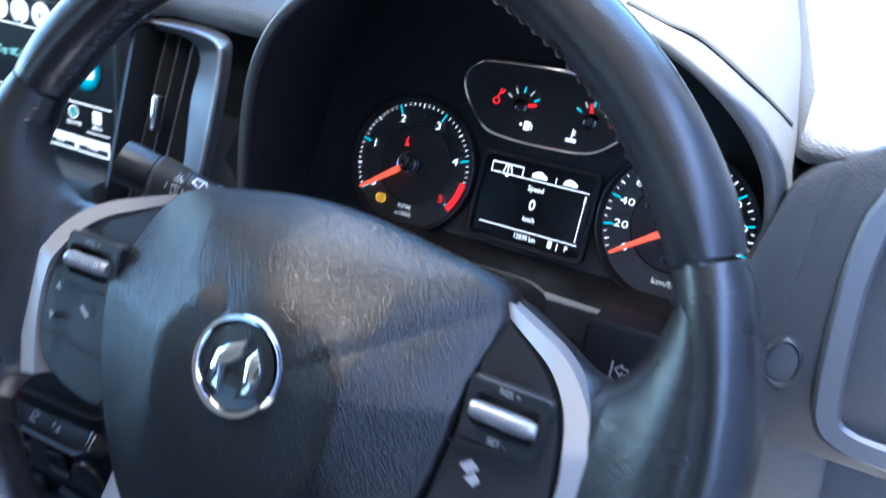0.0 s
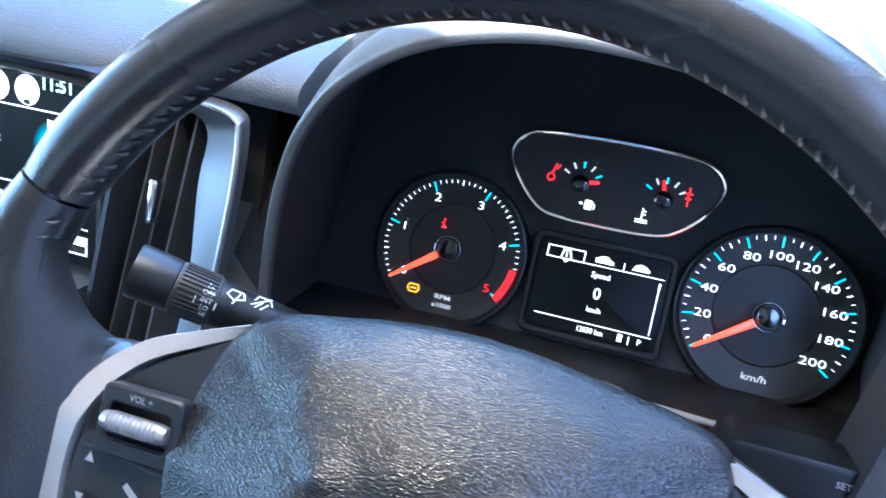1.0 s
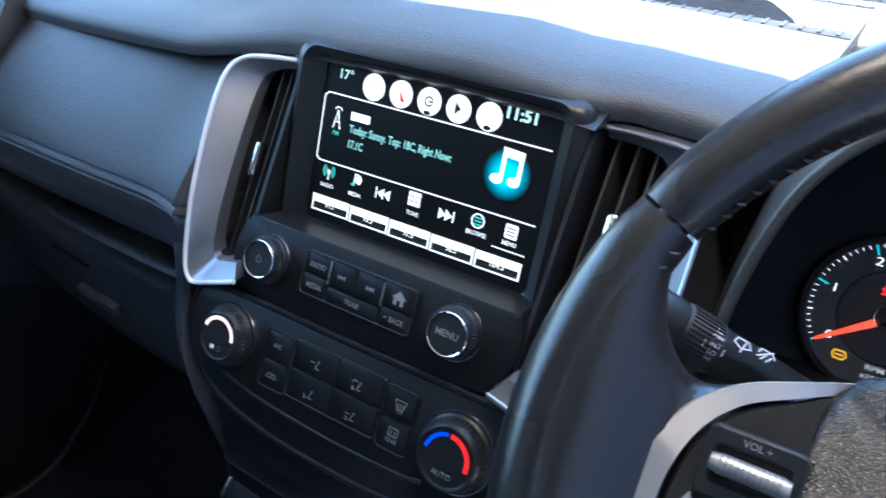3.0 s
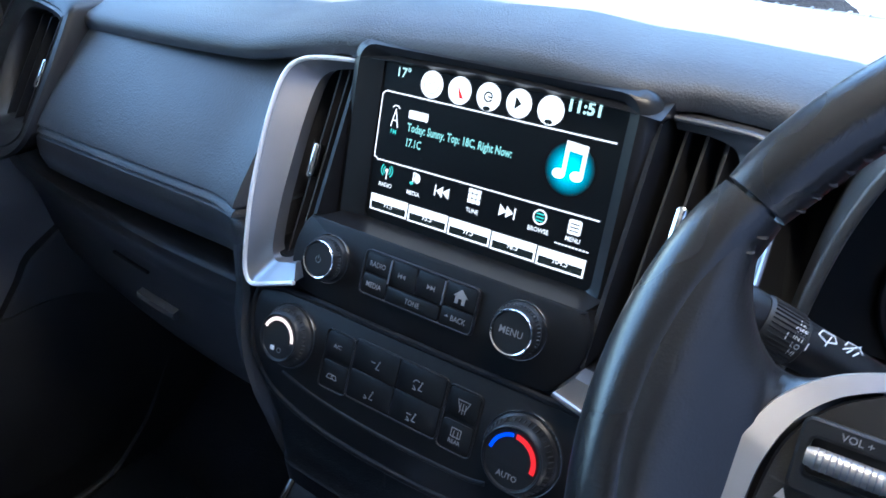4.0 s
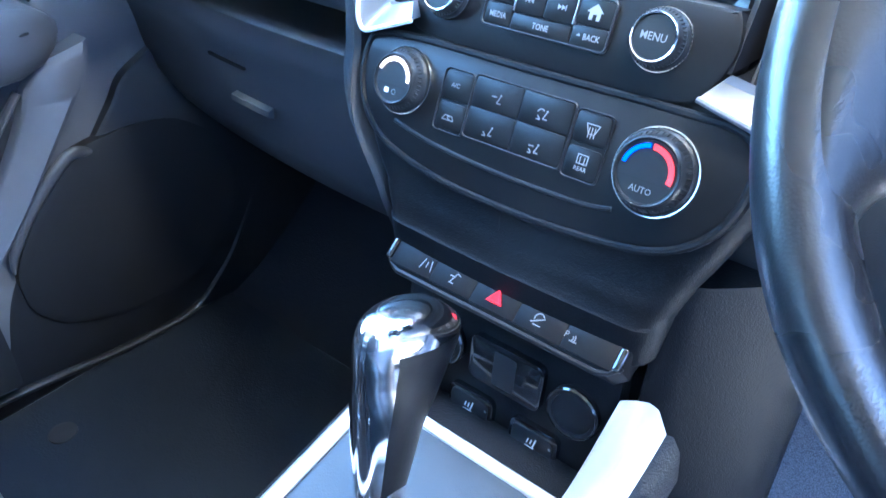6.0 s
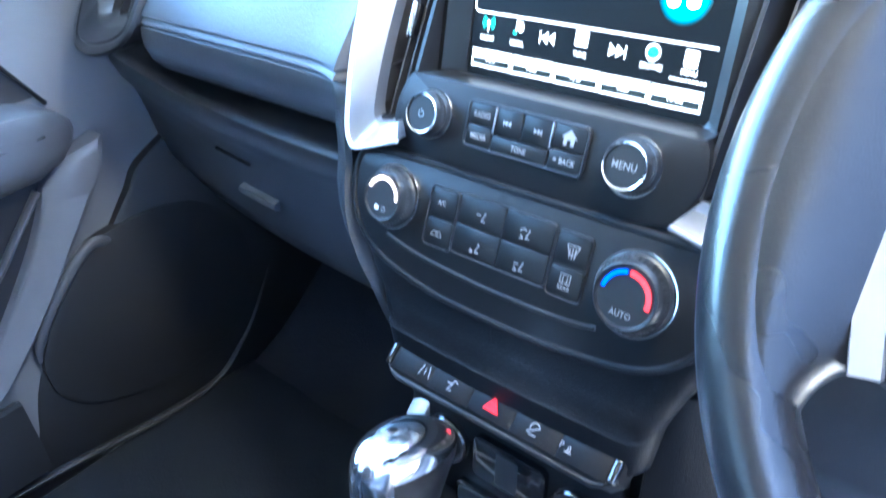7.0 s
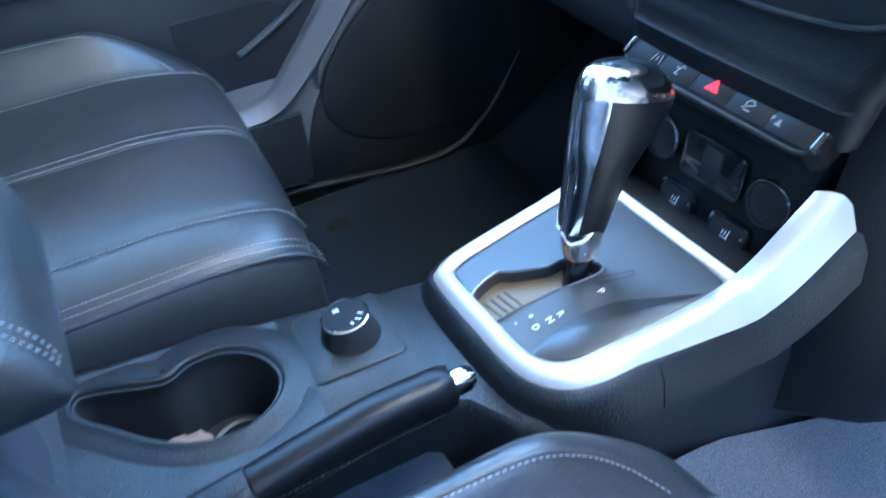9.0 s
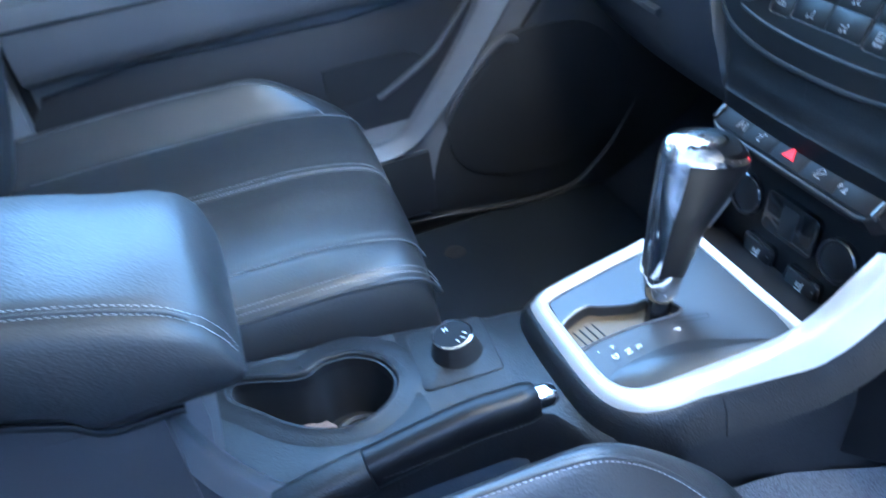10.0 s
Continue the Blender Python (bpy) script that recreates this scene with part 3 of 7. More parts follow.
part("binnacle_side", prism(spline([(-0.107, 0.030), (-0.098, 0.058), (-0.080, 0.070), (-0.05, 0.070), (-0.05, -0.06), (-0.05, -0.11), (-0.09, -0.115), (-0.13, -0.11), (-0.125, -0.06)], 4, True), -0.06, -0.004, VP, 0.003), DASH, dash, "dark grained cheek between hood and end panel")
part("outer_panel", prism(vo, -0.10, 0.0, VP, 0.006), DASH, dash, "dark grained end panel of the dash")
vr = spline([(-0.0665, 0.055), (-0.050, 0.066), (0.06, 0.068), (0.082, 0.05), (0.085, -0.045), (0.06, -0.062), (-0.022, -0.067), (-0.050, -0.0645), (-0.0620, -0.055), (-0.0665, -0.035), (-0.0700, 0.005), (-0.0702, 0.030)], 5, True)
part("vent_trim", ring_plate(vr, inset(vr, 0.0125), 0.0, 0.005, VP, 0.002, depth_in=-0.014), SILVER_DIM, dash, "satin silver vent ring")
part("vent_back", prism(inset(vr, 0.011), -0.02, -0.012, VP), DEEP, dash)
for u in (-0.022, 0.003, 0.028, 0.053):
    part("vent_slat", prism(rrect(0.003, 0.105, 0.001, 2, u, 0.000), -0.012, -0.001, VP, 0.001), TRIM_BLACK, dash)
part("start_button", lathe([(0.0155, -0.004), (0.0155, 0.003), (0.0135, 0.005), (0.012, 0.003), (0.0115, 0.0035), (0.001, 0.004)], VP @ pose(-0.0830, -0.030, 0.0) @ Matrix.Diagonal((0.58, 0.85, 1, 1))), DASH, dash, "round grey blank button")

# ---- instrument binnacle and cluster ----
cluster = thing("instrument_cluster", (0.395, 0.45, 0.80), "black instrument cluster with white numerals and orange needles", "instrument cluster")
HOOD = [(0.213, 0.795), (0.2185, 0.845), (0.2265, 0.886), (0.2395, 0.920), (0.263, 0.949), (0.301, 0.972), (0.350, 0.983), (0.400, 0.983), (0.445, 0.976), (0.485, 0.963), (0.520, 0.940), (0.542, 0.912), (0.550, 0.880), (0.551, 0.845), (0.548, 0.795)]
hood = spline(HOOD, 4)
HC = (0.378, 0.86)


def hood_ring(scale_x, scale_z, y, lean=0.0):
    return [(HC[0] + (x - HC[0]) * scale_x, y + lean * (z - 0.86), HC[1] + (z - HC[1]) * scale_z) for x, z in hood]


part("hood_lining", loft([hood_ring(1.06, 0.99, 0.500, 0.2), hood_ring(1.0, 0.975, 0.420, 0.15), hood_ring(0.985, 0.965, 0.375, 0.12), hood_ring(0.99, 0.97, 0.360, 0.12), hood_ring(1.0, 0.985, 0.3537, 0.12)], closed=False), HOOD_LINING, dash, "matt black lining of the hood")
rings = [hood_ring(1.0, 0.985, 0.3535, 0.12), hood_ring(1.006, 0.998, 0.3500, 0.12), hood_ring(1.014, 1.012, 0.3502, 0.12), hood_ring(1.020, 1.036, 0.3540, 0.12), hood_ring(1.026, 1.056, 0.3600, 0.12), hood_ring(1.036, 1.070, 0.3680, 0.12),
         hood_ring(1.052, 1.076, 0.380, 0.12), hood_ring(1.075, 1.04, 0.45, 0.05), hood_ring(1.09, 0.85, 0.62, 0.0)]
part("hood", loft(rings, closed=False), HOOD_SKIN, dash, "dark grained hood over the instruments")
part("hood_lip", sweep([(x, y - 0.0015, z) for x, y, z in hood_ring(1.0, 0.985, 0.3535, 0.12)], rrect(0.0070, 0.006, 0.0024, 4), up=(0, -1, 0)), HOOD_EDGE, dash, "rounded grey edge of the instrument hood")
part("hood_groove", sweep(spline([(0.459, 0.370, 0.9785), (0.479, 0.370, 0.9715), (0.496, 0.373, 0.9655), (0.523, 0.375, 0.9475), (0.545, 0.387, 0.9255)], 6), ellipse(0.0018, 0.0012, 8), up=(0, 0, 1)), DEEP, dash, "dark joint across the hood")

CP = panel(0.0, 0.451, 0.822, 30.3)  # frame of the dial faces; its x is the car's x
face = [(0.200, -0.085), (0.560, -0.085), (0.570, 0.02), (0.545, 0.10), (0.48, 0.135), (0.28, 0.135), (0.215, 0.10), (0.190, 0.02)]
part("face", prism(spline(face, 4, True), -0.03, -0.006, CP), DEEP, cluster)
# lower lip of the binnacle
part("binnacle_floor", loft([[(x, y, z) for y, z in ((0.335, 0.790), (0.332, 0.783), (0.345, 0.765), (0.44, 0.745), (0.445, 0.765))] for x in np.linspace(0.19, 0.57, 12)]), TRIM_BLACK, dash)


def dial(cx, cy, r, a0, a1, count, minor, numbers, needle_at, name, label, num_r, size, fat):
    """A round gauge: ring, scale, numerals and needle. Angles in degrees, from the right, anticlockwise."""
    base = part(name, lathe([(r + 0.0075, -0.010), (r + 0.0075, -0.001), (r + 0.0062, 0.0030), (r + 0.0045, 0.0034), (r + 0.0025, -0.001), (r * 0.66, -0.003), (r * 0.64, -0.0045), (0.001, -0.0045)], CP @ pose(cx, cy, 0), 64), DIAL_BLACK, cluster, label)
    part("bezel_ring", lathe([(r + 0.0046, 0.0032), (r + 0.0050, 0.0040), (r + 0.0060, 0.0036), (r + 0.0060, 0.0026)], CP @ pose(cx, cy, 0), 64), TRIM_BLACK, base)
    white = bmesh.new()
    for k in range(count * minor + 1):
        a = a0 + (a1 - a0) * k / (count * minor)
        big = k % minor == 0
        half = minor % 2 == 0 and k % (minor // 2) == 0
        ln, wd = (0.0066, 0.0011) if big else ((0.0032, 0.0007) if half else (0.0022, 0.00045))
        t = CP @ pose(cx, cy, 0, 0, 0, a) @ pose(r + 0.001 - ln / 2, 0, 0.0006)
        line = [(-ln / 2, -wd / 2), (ln / 2, -wd / 2), (ln / 2, wd / 2), (-ln / 2, wd / 2)]
        if big:
            part("main_mark", flat(line, t, 0), CYAN_LIT, base, smooth=False)
        else:
            flat(line, t, 0, white)
    tagged(part("scale_marks", white, WHITE_LIT, base, "white scale marks", smooth=False), kind="stuff")
    for k, (txt, mat) in enumerate(numbers):
        a = radians(a0 + (a1 - a0) * k / (len(numbers) - 1))
        lettering(txt, CP, size, mat, base, cx + num_r * math.cos(a), cy + num_r * math.sin(a), 0.0006, fat, "numeral", bold=-0.004)
    t = CP @ pose(cx, cy, 0.006, 0, 0, needle_at)
    part("needle", prism([(0.008, -0.0025), (r - 0.002, -0.0011), (r, 0.0), (r - 0.002, 0.0011), (0.008, 0.0025)], 0, 0.002, t, 0.0005), ORANGE_LIT, base, "orange lit needle")
    part("needle_cap", lathe([(0.0066, -0.004), (0.0066, 0.006), (0.0054, 0.0080), (0.001, 0.0084)], CP @ pose(cx, cy, 0.001)), GLOSS, base, "glossy black needle cap")
    part("cap_ring", lathe([(0.0065, 0.0055), (0.0070, 0.0064), (0.0066, 0.0072), (0.0059, 0.0077)], CP @ pose(cx, cy, 0.001)), SILVER_MID, base, "thin silver ring on the needle cap")
    part("cap_ring", lathe([(0.0084, 0.0068), (0.0089, 0.0072), (0.0091, 0.0063), (0.0089, 0.0057)], CP @ pose(cx, cy, 0.001)), CHROME, base)
    return base


tach = dial(0.2970, -0.0150, 0.0450, 215.6, -34.4, 5, 10, [("0", WHITE_LIT), ("1", WHITE_LIT), ("2", WHITE_LIT), ("3", WHITE_LIT), ("4", WHITE_LIT), ("5", RED_LIT)], 215.6, "tachometer", "round black rev counter", 0.0352, 0.0078, 1.3)
speedo = dial(0.4953, -0.0120, 0.0472, 215.5, -34.5, 10, 4, [(str(k * 20), WHITE_LIT) for k in range(11)], 215.5, "speedometer", "round black speedometer", 0.0364, 0.0070, 1.5)
lettering("RPM", CP, 0.0045, GREY_LIT, tach, 0.2985, -0.0475, 0.0006, 1.3)
lettering("x1000", CP, 0.0045, GREY_LIT, tach, 0.2985, -0.0530, 0.0006, 1.2)
lettering("km/h", CP, 0.0060, GREY_LIT, speedo, 0.496, -0.0500, 0.0006, 1.25)
part("red_zone", flat([*arc(0.2970, -0.015, 0.0462, -6, -36, 10), *arc(0.2970, -0.015, 0.0415, -36, -6, 10)], CP, 0.0008), RED_LIT, tach, "red zone of the scale", smooth=False)
bm = stroke([[(0.2893, 0.0022), (0.2893, -0.0010)], [(0.2878, 0.0016), (0.2908, -0.0014)], [(0.2880, -0.0018), (0.2910, -0.0018)]], 0.0010, CP, 0.0007)
flat(ellipse(0.0009, None, 8, 0.2894, 0.0036), CP, 0.0008, bm)
part("belt_lamp", bm, RED_LIT, tach, "red warning lamp symbol", smooth=False)
bm = stroke([[(0.2745, -0.0430), (0.2805, -0.0430), (0.2815, -0.0460), (0.2800, -0.0480), (0.2750, -0.0480), (0.2735, -0.0455), (0.2745, -0.0430)], [(0.2755, -0.0455), (0.2795, -0.0455)]], 0.0011, CP, 0.0007)
part("engine_lamp", bm, AMBER_LIT, tach, "amber engine lamp symbol", smooth=False)

# fuel and temperature pod
pod_out = spline([(0.326, 0.060), (0.333, 0.068), (0.345, 0.0715), (0.390, 0.073), (0.435, 0.0715), (0.448, 0.067), (0.455, 0.059), (0.4545, 0.049), (0.446, 0.036), (0.432, 0.0245), (0.418, 0.0205), (0.39, 0.0195), (0.362, 0.0205), (0.348, 0.0245), (0.335, 0.037), (0.327, 0.050)], 4, True)
pod = part("fuel_and_temperature_pod", prism(pod_out, -0.006, 0.003, CP), TRIM_BLACK, cluster, "small pod with fuel and temperature gauges")
part("pod_rim", ring_plate(inset(pod_out, -0.0012), inset(pod_out, 0.0012), 0.0, 0.0065, CP, 0.0006, depth_in=0.002), CHROME, pod, "thin chrome pod rim")
for cx, ang, hot in ((0.3715, 12, (-1, 0)), (0.4225, 100, (1, 0))):
    bm = bmesh.new()
    bmc = bmesh.new()
    for k, a in enumerate((150, 120, 90, 60, 30)):
        t = CP @ pose(cx, 0.0440, 0.0036, 0, 0, a) @ pose(0.0115, 0, 0)
        flat([(-0.002, -0.0006), (0.002, -0.0006), (0.002, 0.0006), (-0.002, 0.0006)], t, 0, bmc if k in (2, 4 if hot[0] < 0 else 0) else bm)
    part("gauge_marks", bm, GREY_LIT, pod, smooth=False)
    part("gauge_main_marks", bmc, CYAN_LIT, pod, smooth=False)
    t = CP @ pose(cx, 0.0440, 0.0045, 0, 0, ang)
    part("small_needle", prism([(0.003, -0.0014), (0.0115, -0.0010), (0.0115, 0.0010), (0.003, 0.0014)], 0, 0.001, t), RED_LIT, pod, "short red needle")
    part("small_cap", lathe([(0.0055, -0.001), (0.0055, 0.003), (0.004, 0.004), (0.0005, 0.004)], CP @ pose(cx, 0.0435, 0.0033)), GLOSS, pod)
bm = stroke([[(0.3525, 0.0465), (0.3545, 0.0530)], [(0.3550, 0.0500), (0.3568, 0.0525)]], 0.0012, CP, 0.0038)
stroke([arc(0.3522, 0.0445, 0.0022, 0, 360, 12)], 0.0011, CP, 0.0038, bm)
part("fuel_red_mark", bm, RED_LIT, pod, smooth=False)
bm = stroke([[(0.4365, 0.0425), (0.4365, 0.0535)], [(0.4345, 0.0500), (0.4385, 0.0500)], [(0.4350, 0.0470), (0.4380, 0.0470)]], 0.0012, CP, 0.0038)
part("temperature_red_mark", bm, RED_LIT, pod, smooth=False)
bm = flat([(0.3765, 0.0285), (0.3810, 0.0285), (0.3810, 0.0345), (0.3765, 0.0345)], CP, 0.0038)
stroke([[(0.3812, 0.033), (0.3825, 0.032), (0.3825, 0.0295)], [(0.3735, 0.0318), (0.3750, 0.0318)]], 0.0009, CP, 0.0038, bm)
flat([(0.3728, 0.0318), (0.3745, 0.0330), (0.3745, 0.0306)], CP, 0.0038, bm)
part("fuel_symbol", bm, WHITE_LIT, pod, smooth=False)
bm = stroke([[(0.4120, 0.0290), (0.4120, 0.0360)], [(0.4122, 0.0345), (0.4140, 0.0345)], [(0.4122, 0.0325), (0.4140, 0.0325)], [(0.4085, 0.0290), (0.4155, 0.0290)], [(0.4085, 0.0275), (0.4155, 0.0275)]], 0.0008, CP, 0.0038)
part("coolant_symbol", bm, WHITE_LIT, pod, smooth=False)

# trip display between the dials
trip = part("trip_display", prism(rrect(0.083, 0.058, 0.004, 4, 0.3955, -0.0215), -0.006, 0.0, CP, 0.001), SCREEN_OFF, cluster, "small black trip computer display")
part("display_frame", ring_plate(rrect(0.090, 0.066, 0.006, 4, 0.3955, -0.0215), rrect(0.083, 0.058, 0.004, 4, 0.3955, -0.0215), -0.006, 0.002, CP, 0.0008), TRIM_BLACK, trip)
for x0, y0, x1, y1 in ((0.3600, -0.0045, 0.4335, -0.0045), (0.3600, -0.0415, 0.4335, -0.0415), (0.4085, 0.0005, 0.4085, -0.0035), (0.4205, -0.0435, 0.4205, -0.0485), (0.4318, -0.0072, 0.4318, -0.0395)):
    part("display_line", stroke([[(x0, y0), (x1, y1)]], 0.0007, CP, 0.0006), WHITE_LIT, trip, smooth=False)
part("tab_outline", stroke([[(0.3600, 0.0025), (0.3835, 0.0025), (0.3835, -0.0045), (0.3600, -0.0045), (0.3600, 0.0025)]], 0.0008, CP, 0.00065), WHITE_LIT, trip, smooth=False)
bm = stroke([[(0.3690, -0.0035), (0.3705, 0.0015)], [(0.3755, -0.0035), (0.3740, 0.0015)], [(0.3722, -0.003), (0.3722, -0.001)], [(0.3722, 0.0002), (0.3722, 0.0014)]], 0.0010, CP, 0.0006)
part("road_symbol", bm, WHITE_LIT, trip, smooth=False)
part("tab_pointer", flat([(0.3700, -0.0048), (0.3745, -0.0048), (0.3722, -0.0070)], CP, 0.0006), WHITE_LIT, trip, smooth=False)
part("scroll_mark", flat([(0.4312, -0.0072), (0.4325, -0.0072), (0.4325, -0.0115), (0.4312, -0.0115)], CP, 0.0008), WHITE_LIT, trip, smooth=False)
part("car_symbol", flat([(0.3905, -0.0025), (0.4020, -0.0025), (0.4020, -0.0005), (0.3990, 0.0010), (0.3980, 0.0022), (0.3940, 0.0022), (0.3925, 0.0010), (0.3905, 0.0002)], CP, 0.0006), WHITE_LIT, trip, smooth=False)
part("eco_symbol", flat([(0.4135, -0.0025), (0.4240, -0.0025), (0.4245, -0.0010), (0.4215, 0.0012), (0.4180, 0.0020), (0.4150, 0.0005)], CP, 0.0006), WHITE_LIT, trip, smooth=False)
part("pump_symbol", flat([(0.4135, -0.0480), (0.4165, -0.0480), (0.4165, -0.0430), (0.4135, -0.0430)], CP, 0.0006), WHITE_LIT, trip, smooth=False)
for txt, size, x, y in (("Speed", 0.0052, 0.3958, -0.0105), ("0", 0.0105, 0.3958, -0.0222), ("km/h", 0.0048, 0.3958, -0.0325), ("P", 0.0052, 0.4270, -0.0458)):
    lettering(txt, CP, size, WHITE_LIT, trip, x, y, 0.0006, 0.95)
lettering("12030 km", CP, 0.0050, WHITE_LIT, trip, 0.3960, -0.0458, 0.0006, 0.85)

# ---- steering wheel ----
wheel = thing("steering_wheel", (0.369, 0.186, 0.873), "black leather steering wheel with silver spoke trim and stitched rim", "steering wheel")
WM = panel(0.369, 0.186, 0.873, 34.25)
RIM, THICK = 0.1825, 0.0150


def rim_point(a, b, r=THICK, grow=0.0):
    """A point of the rim: a round the wheel, b round its section (0 outwards, 90 towards the driver)."""
    rr = r * (1 + grow)
    return WM @ Vector(((RIM + rr * 0.96 * math.cos(b)) * math.cos(a), (RIM + rr * 0.96 * math.cos(b)) * math.sin(a), rr * 1.08 * math.sin(b)))


def rim_piece(a0, a1, name, mat, fat=0.0, label=""):
    rings = []
    n = max(8, int(abs(a1 - a0) / 3))
    for k in range(n + 1):
        a = radians(a0 + (a1 - a0) * k / n)
        edge = min(k, n - k)
        sink = 0.10 if edge == 0 else (0.03 if edge == 1 else 0.0)
        bulge = fat * max(0.0, math.sin(math.pi * k / n))
        rings.append([rim_point(a, 2 * math.pi * j / 20, THICK, bulge - sink) for j in range(20)])
    return part(name, loft(rings), mat, wheel, label)


rim_piece(26.5, 153.5, "rim_top", WHEEL_LEATHER, label="smooth black leather upper rim")
rim_piece(154.0, 250.0, "rim_grip", WHEEL_LEATHER, 0.12, "black leather thumb grip")
rim_piece(-70.0, 26.0, "rim_grip", WHEEL_LEATHER, 0.12, "black leather thumb grip")
rim_piece(250.5, 289.5, "rim_bottom", WHEEL_LEATHER, label="smooth black leather lower rim")
# stitching along the inside of the rim
bm = bmesh.new()
for a0, a1, b in ((27, 153, 168), (156, 248, 150), (-68, 24, 150), (252, 288, 168)):
    a = a0
    while a < a1:
        p = rim_point(radians(a), radians(b + 7))
        q = rim_point(radians(a + 0.8), radians(b - 8))
        up = (p - rim_point(radians(a), radians(b), 0.001)).normalized()
        d = (q - p).normalized()
        s = d.cross(up).normalized()
        loft([[p.lerp(q, k) + up * (0.0001 + 0.0008 * math.sin(math.pi * k)) + s * x * w + up * y * w for x, y in ((0.5, 0), (0, 0.6), (-0.5, 0), (0, -0.6))] for k, w in ((0, 0.0006), (0.3, 0.0014), (0.7, 0.0014), (1, 0.0006))], bm=bm)
        a += 2.25
tagged(part("rim_stitching", bm, THREAD_DARK, wheel, "dark cross stitching inside the rim"), kind="stuff")

# airbag pad: a domed cushion with a moulded middle
pad_line = spline([(-0.087, 0.046), (-0.045, 0.058), (0.0, 0.0625), (0.045, 0.058), (0.092, 0.046), (0.091, 0.010), (0.085, -0.035), (0.070, -0.085), (0.045, -0.110), (0.0, -0.118), (-0.045, -0.110), (-0.070, -0.085), (-0.092, -0.035), (-0.0965, 0.012)], 14, True)
rings = [[(x, y, -0.055) for x, y in inset(pad_line, 0.004)]]
for k in range(45):
    s = 1 - (k / 44) ** 1.6 * 0.985
    ring = []
    for x, y in pad_line:
        a = math.atan2((y + 0.026) / 0.088, x / 0.089)
        w = min(1.0, (1 - s) * 1.9)
        px, py = mix((x * s, -0.018 + (y + 0.018) * s), (0.089 * s * math.cos(a), -0.018 + (0.088 * math.sin(a) - 0.008) * s), w * w * (3 - 2 * w))
        # the edge follows the spokes, the middle stands out towards the driver
        edge = -0.006 - 0.024 * min(1.0, max(0.0, y + 0.002) / 0.044)
        dome = 1 - s ** 2.6
        facet = 1 - 0.10 * (s / 0.52) ** 2 if s < 0.52 else 0.90 - 0.78 * (s - 0.52) / 0.45 if s < 0.97 else 0.12 * (1 - s) / 0.03
        to_side = min(1.0, max(0.0, (abs(x) - 0.050) / 0.030))
        height = edge + (0.010 - edge) * mix((dome,), (facet,), to_side)[0] + 0.004 * min(1.0, k / 4)
        # two moulded creases part the flat middle from its turned-away sides
        crease = 0.0440 + 0.00016 * (max(0.0, py + 0.02) / 0.0015) ** 1.02
        side = abs(px)
        ridge = max(0.0, (side - 0.018) / (crease - 0.018)) ** 1.2 if side < crease else max(0.0, 1 - (side - crease) / 0.040)
        height += 0.0030 * ridge * min(1.0, (1 - s) / 0.16)
        ring.append((px, py, height))
    rings.append(ring)
part("airbag_cover", loft(rings, m=WM), PAD_GRAIN, wheel, "grained dark plastic airbag cover")

EM = WM @ pose(-0.004, -0.012, 0.0125, -4)
part("badge_ring", lathe([(0.0225, -0.004), (0.0225, 0.001), (0.0212, 0.0028), (0.0195, 0.0026), (0.0185, 0.0008), (0.0185, -0.004)], EM, 48), CHROME, wheel, "chrome badge ring")
part("badge_disc", lathe([(0.0188, -0.004), (0.0185, 0.0006), (0.012, 0.0012), (0.001, 0.0013)], EM, 40), GLOSS, wheel)
bm = prism([(-0.013, -0.010), (-0.004, -0.013), (-0.006, -0.002), (0.002, 0.003), (0.003, 0.012), (-0.005, 0.008), (-0.010, 0.004)], 0.0008, 0.003, EM, 0.0008)
prism([(0.004, -0.013), (0.012, -0.009), (0.013, 0.002), (0.009, 0.010), (0.005, 0.004), (0.006, -0.004)], 0.0008, 0.003, EM, 0.0008, bm)
part("badge_emblem", bm, CHROME, wheel, "plain chrome badge shapes")

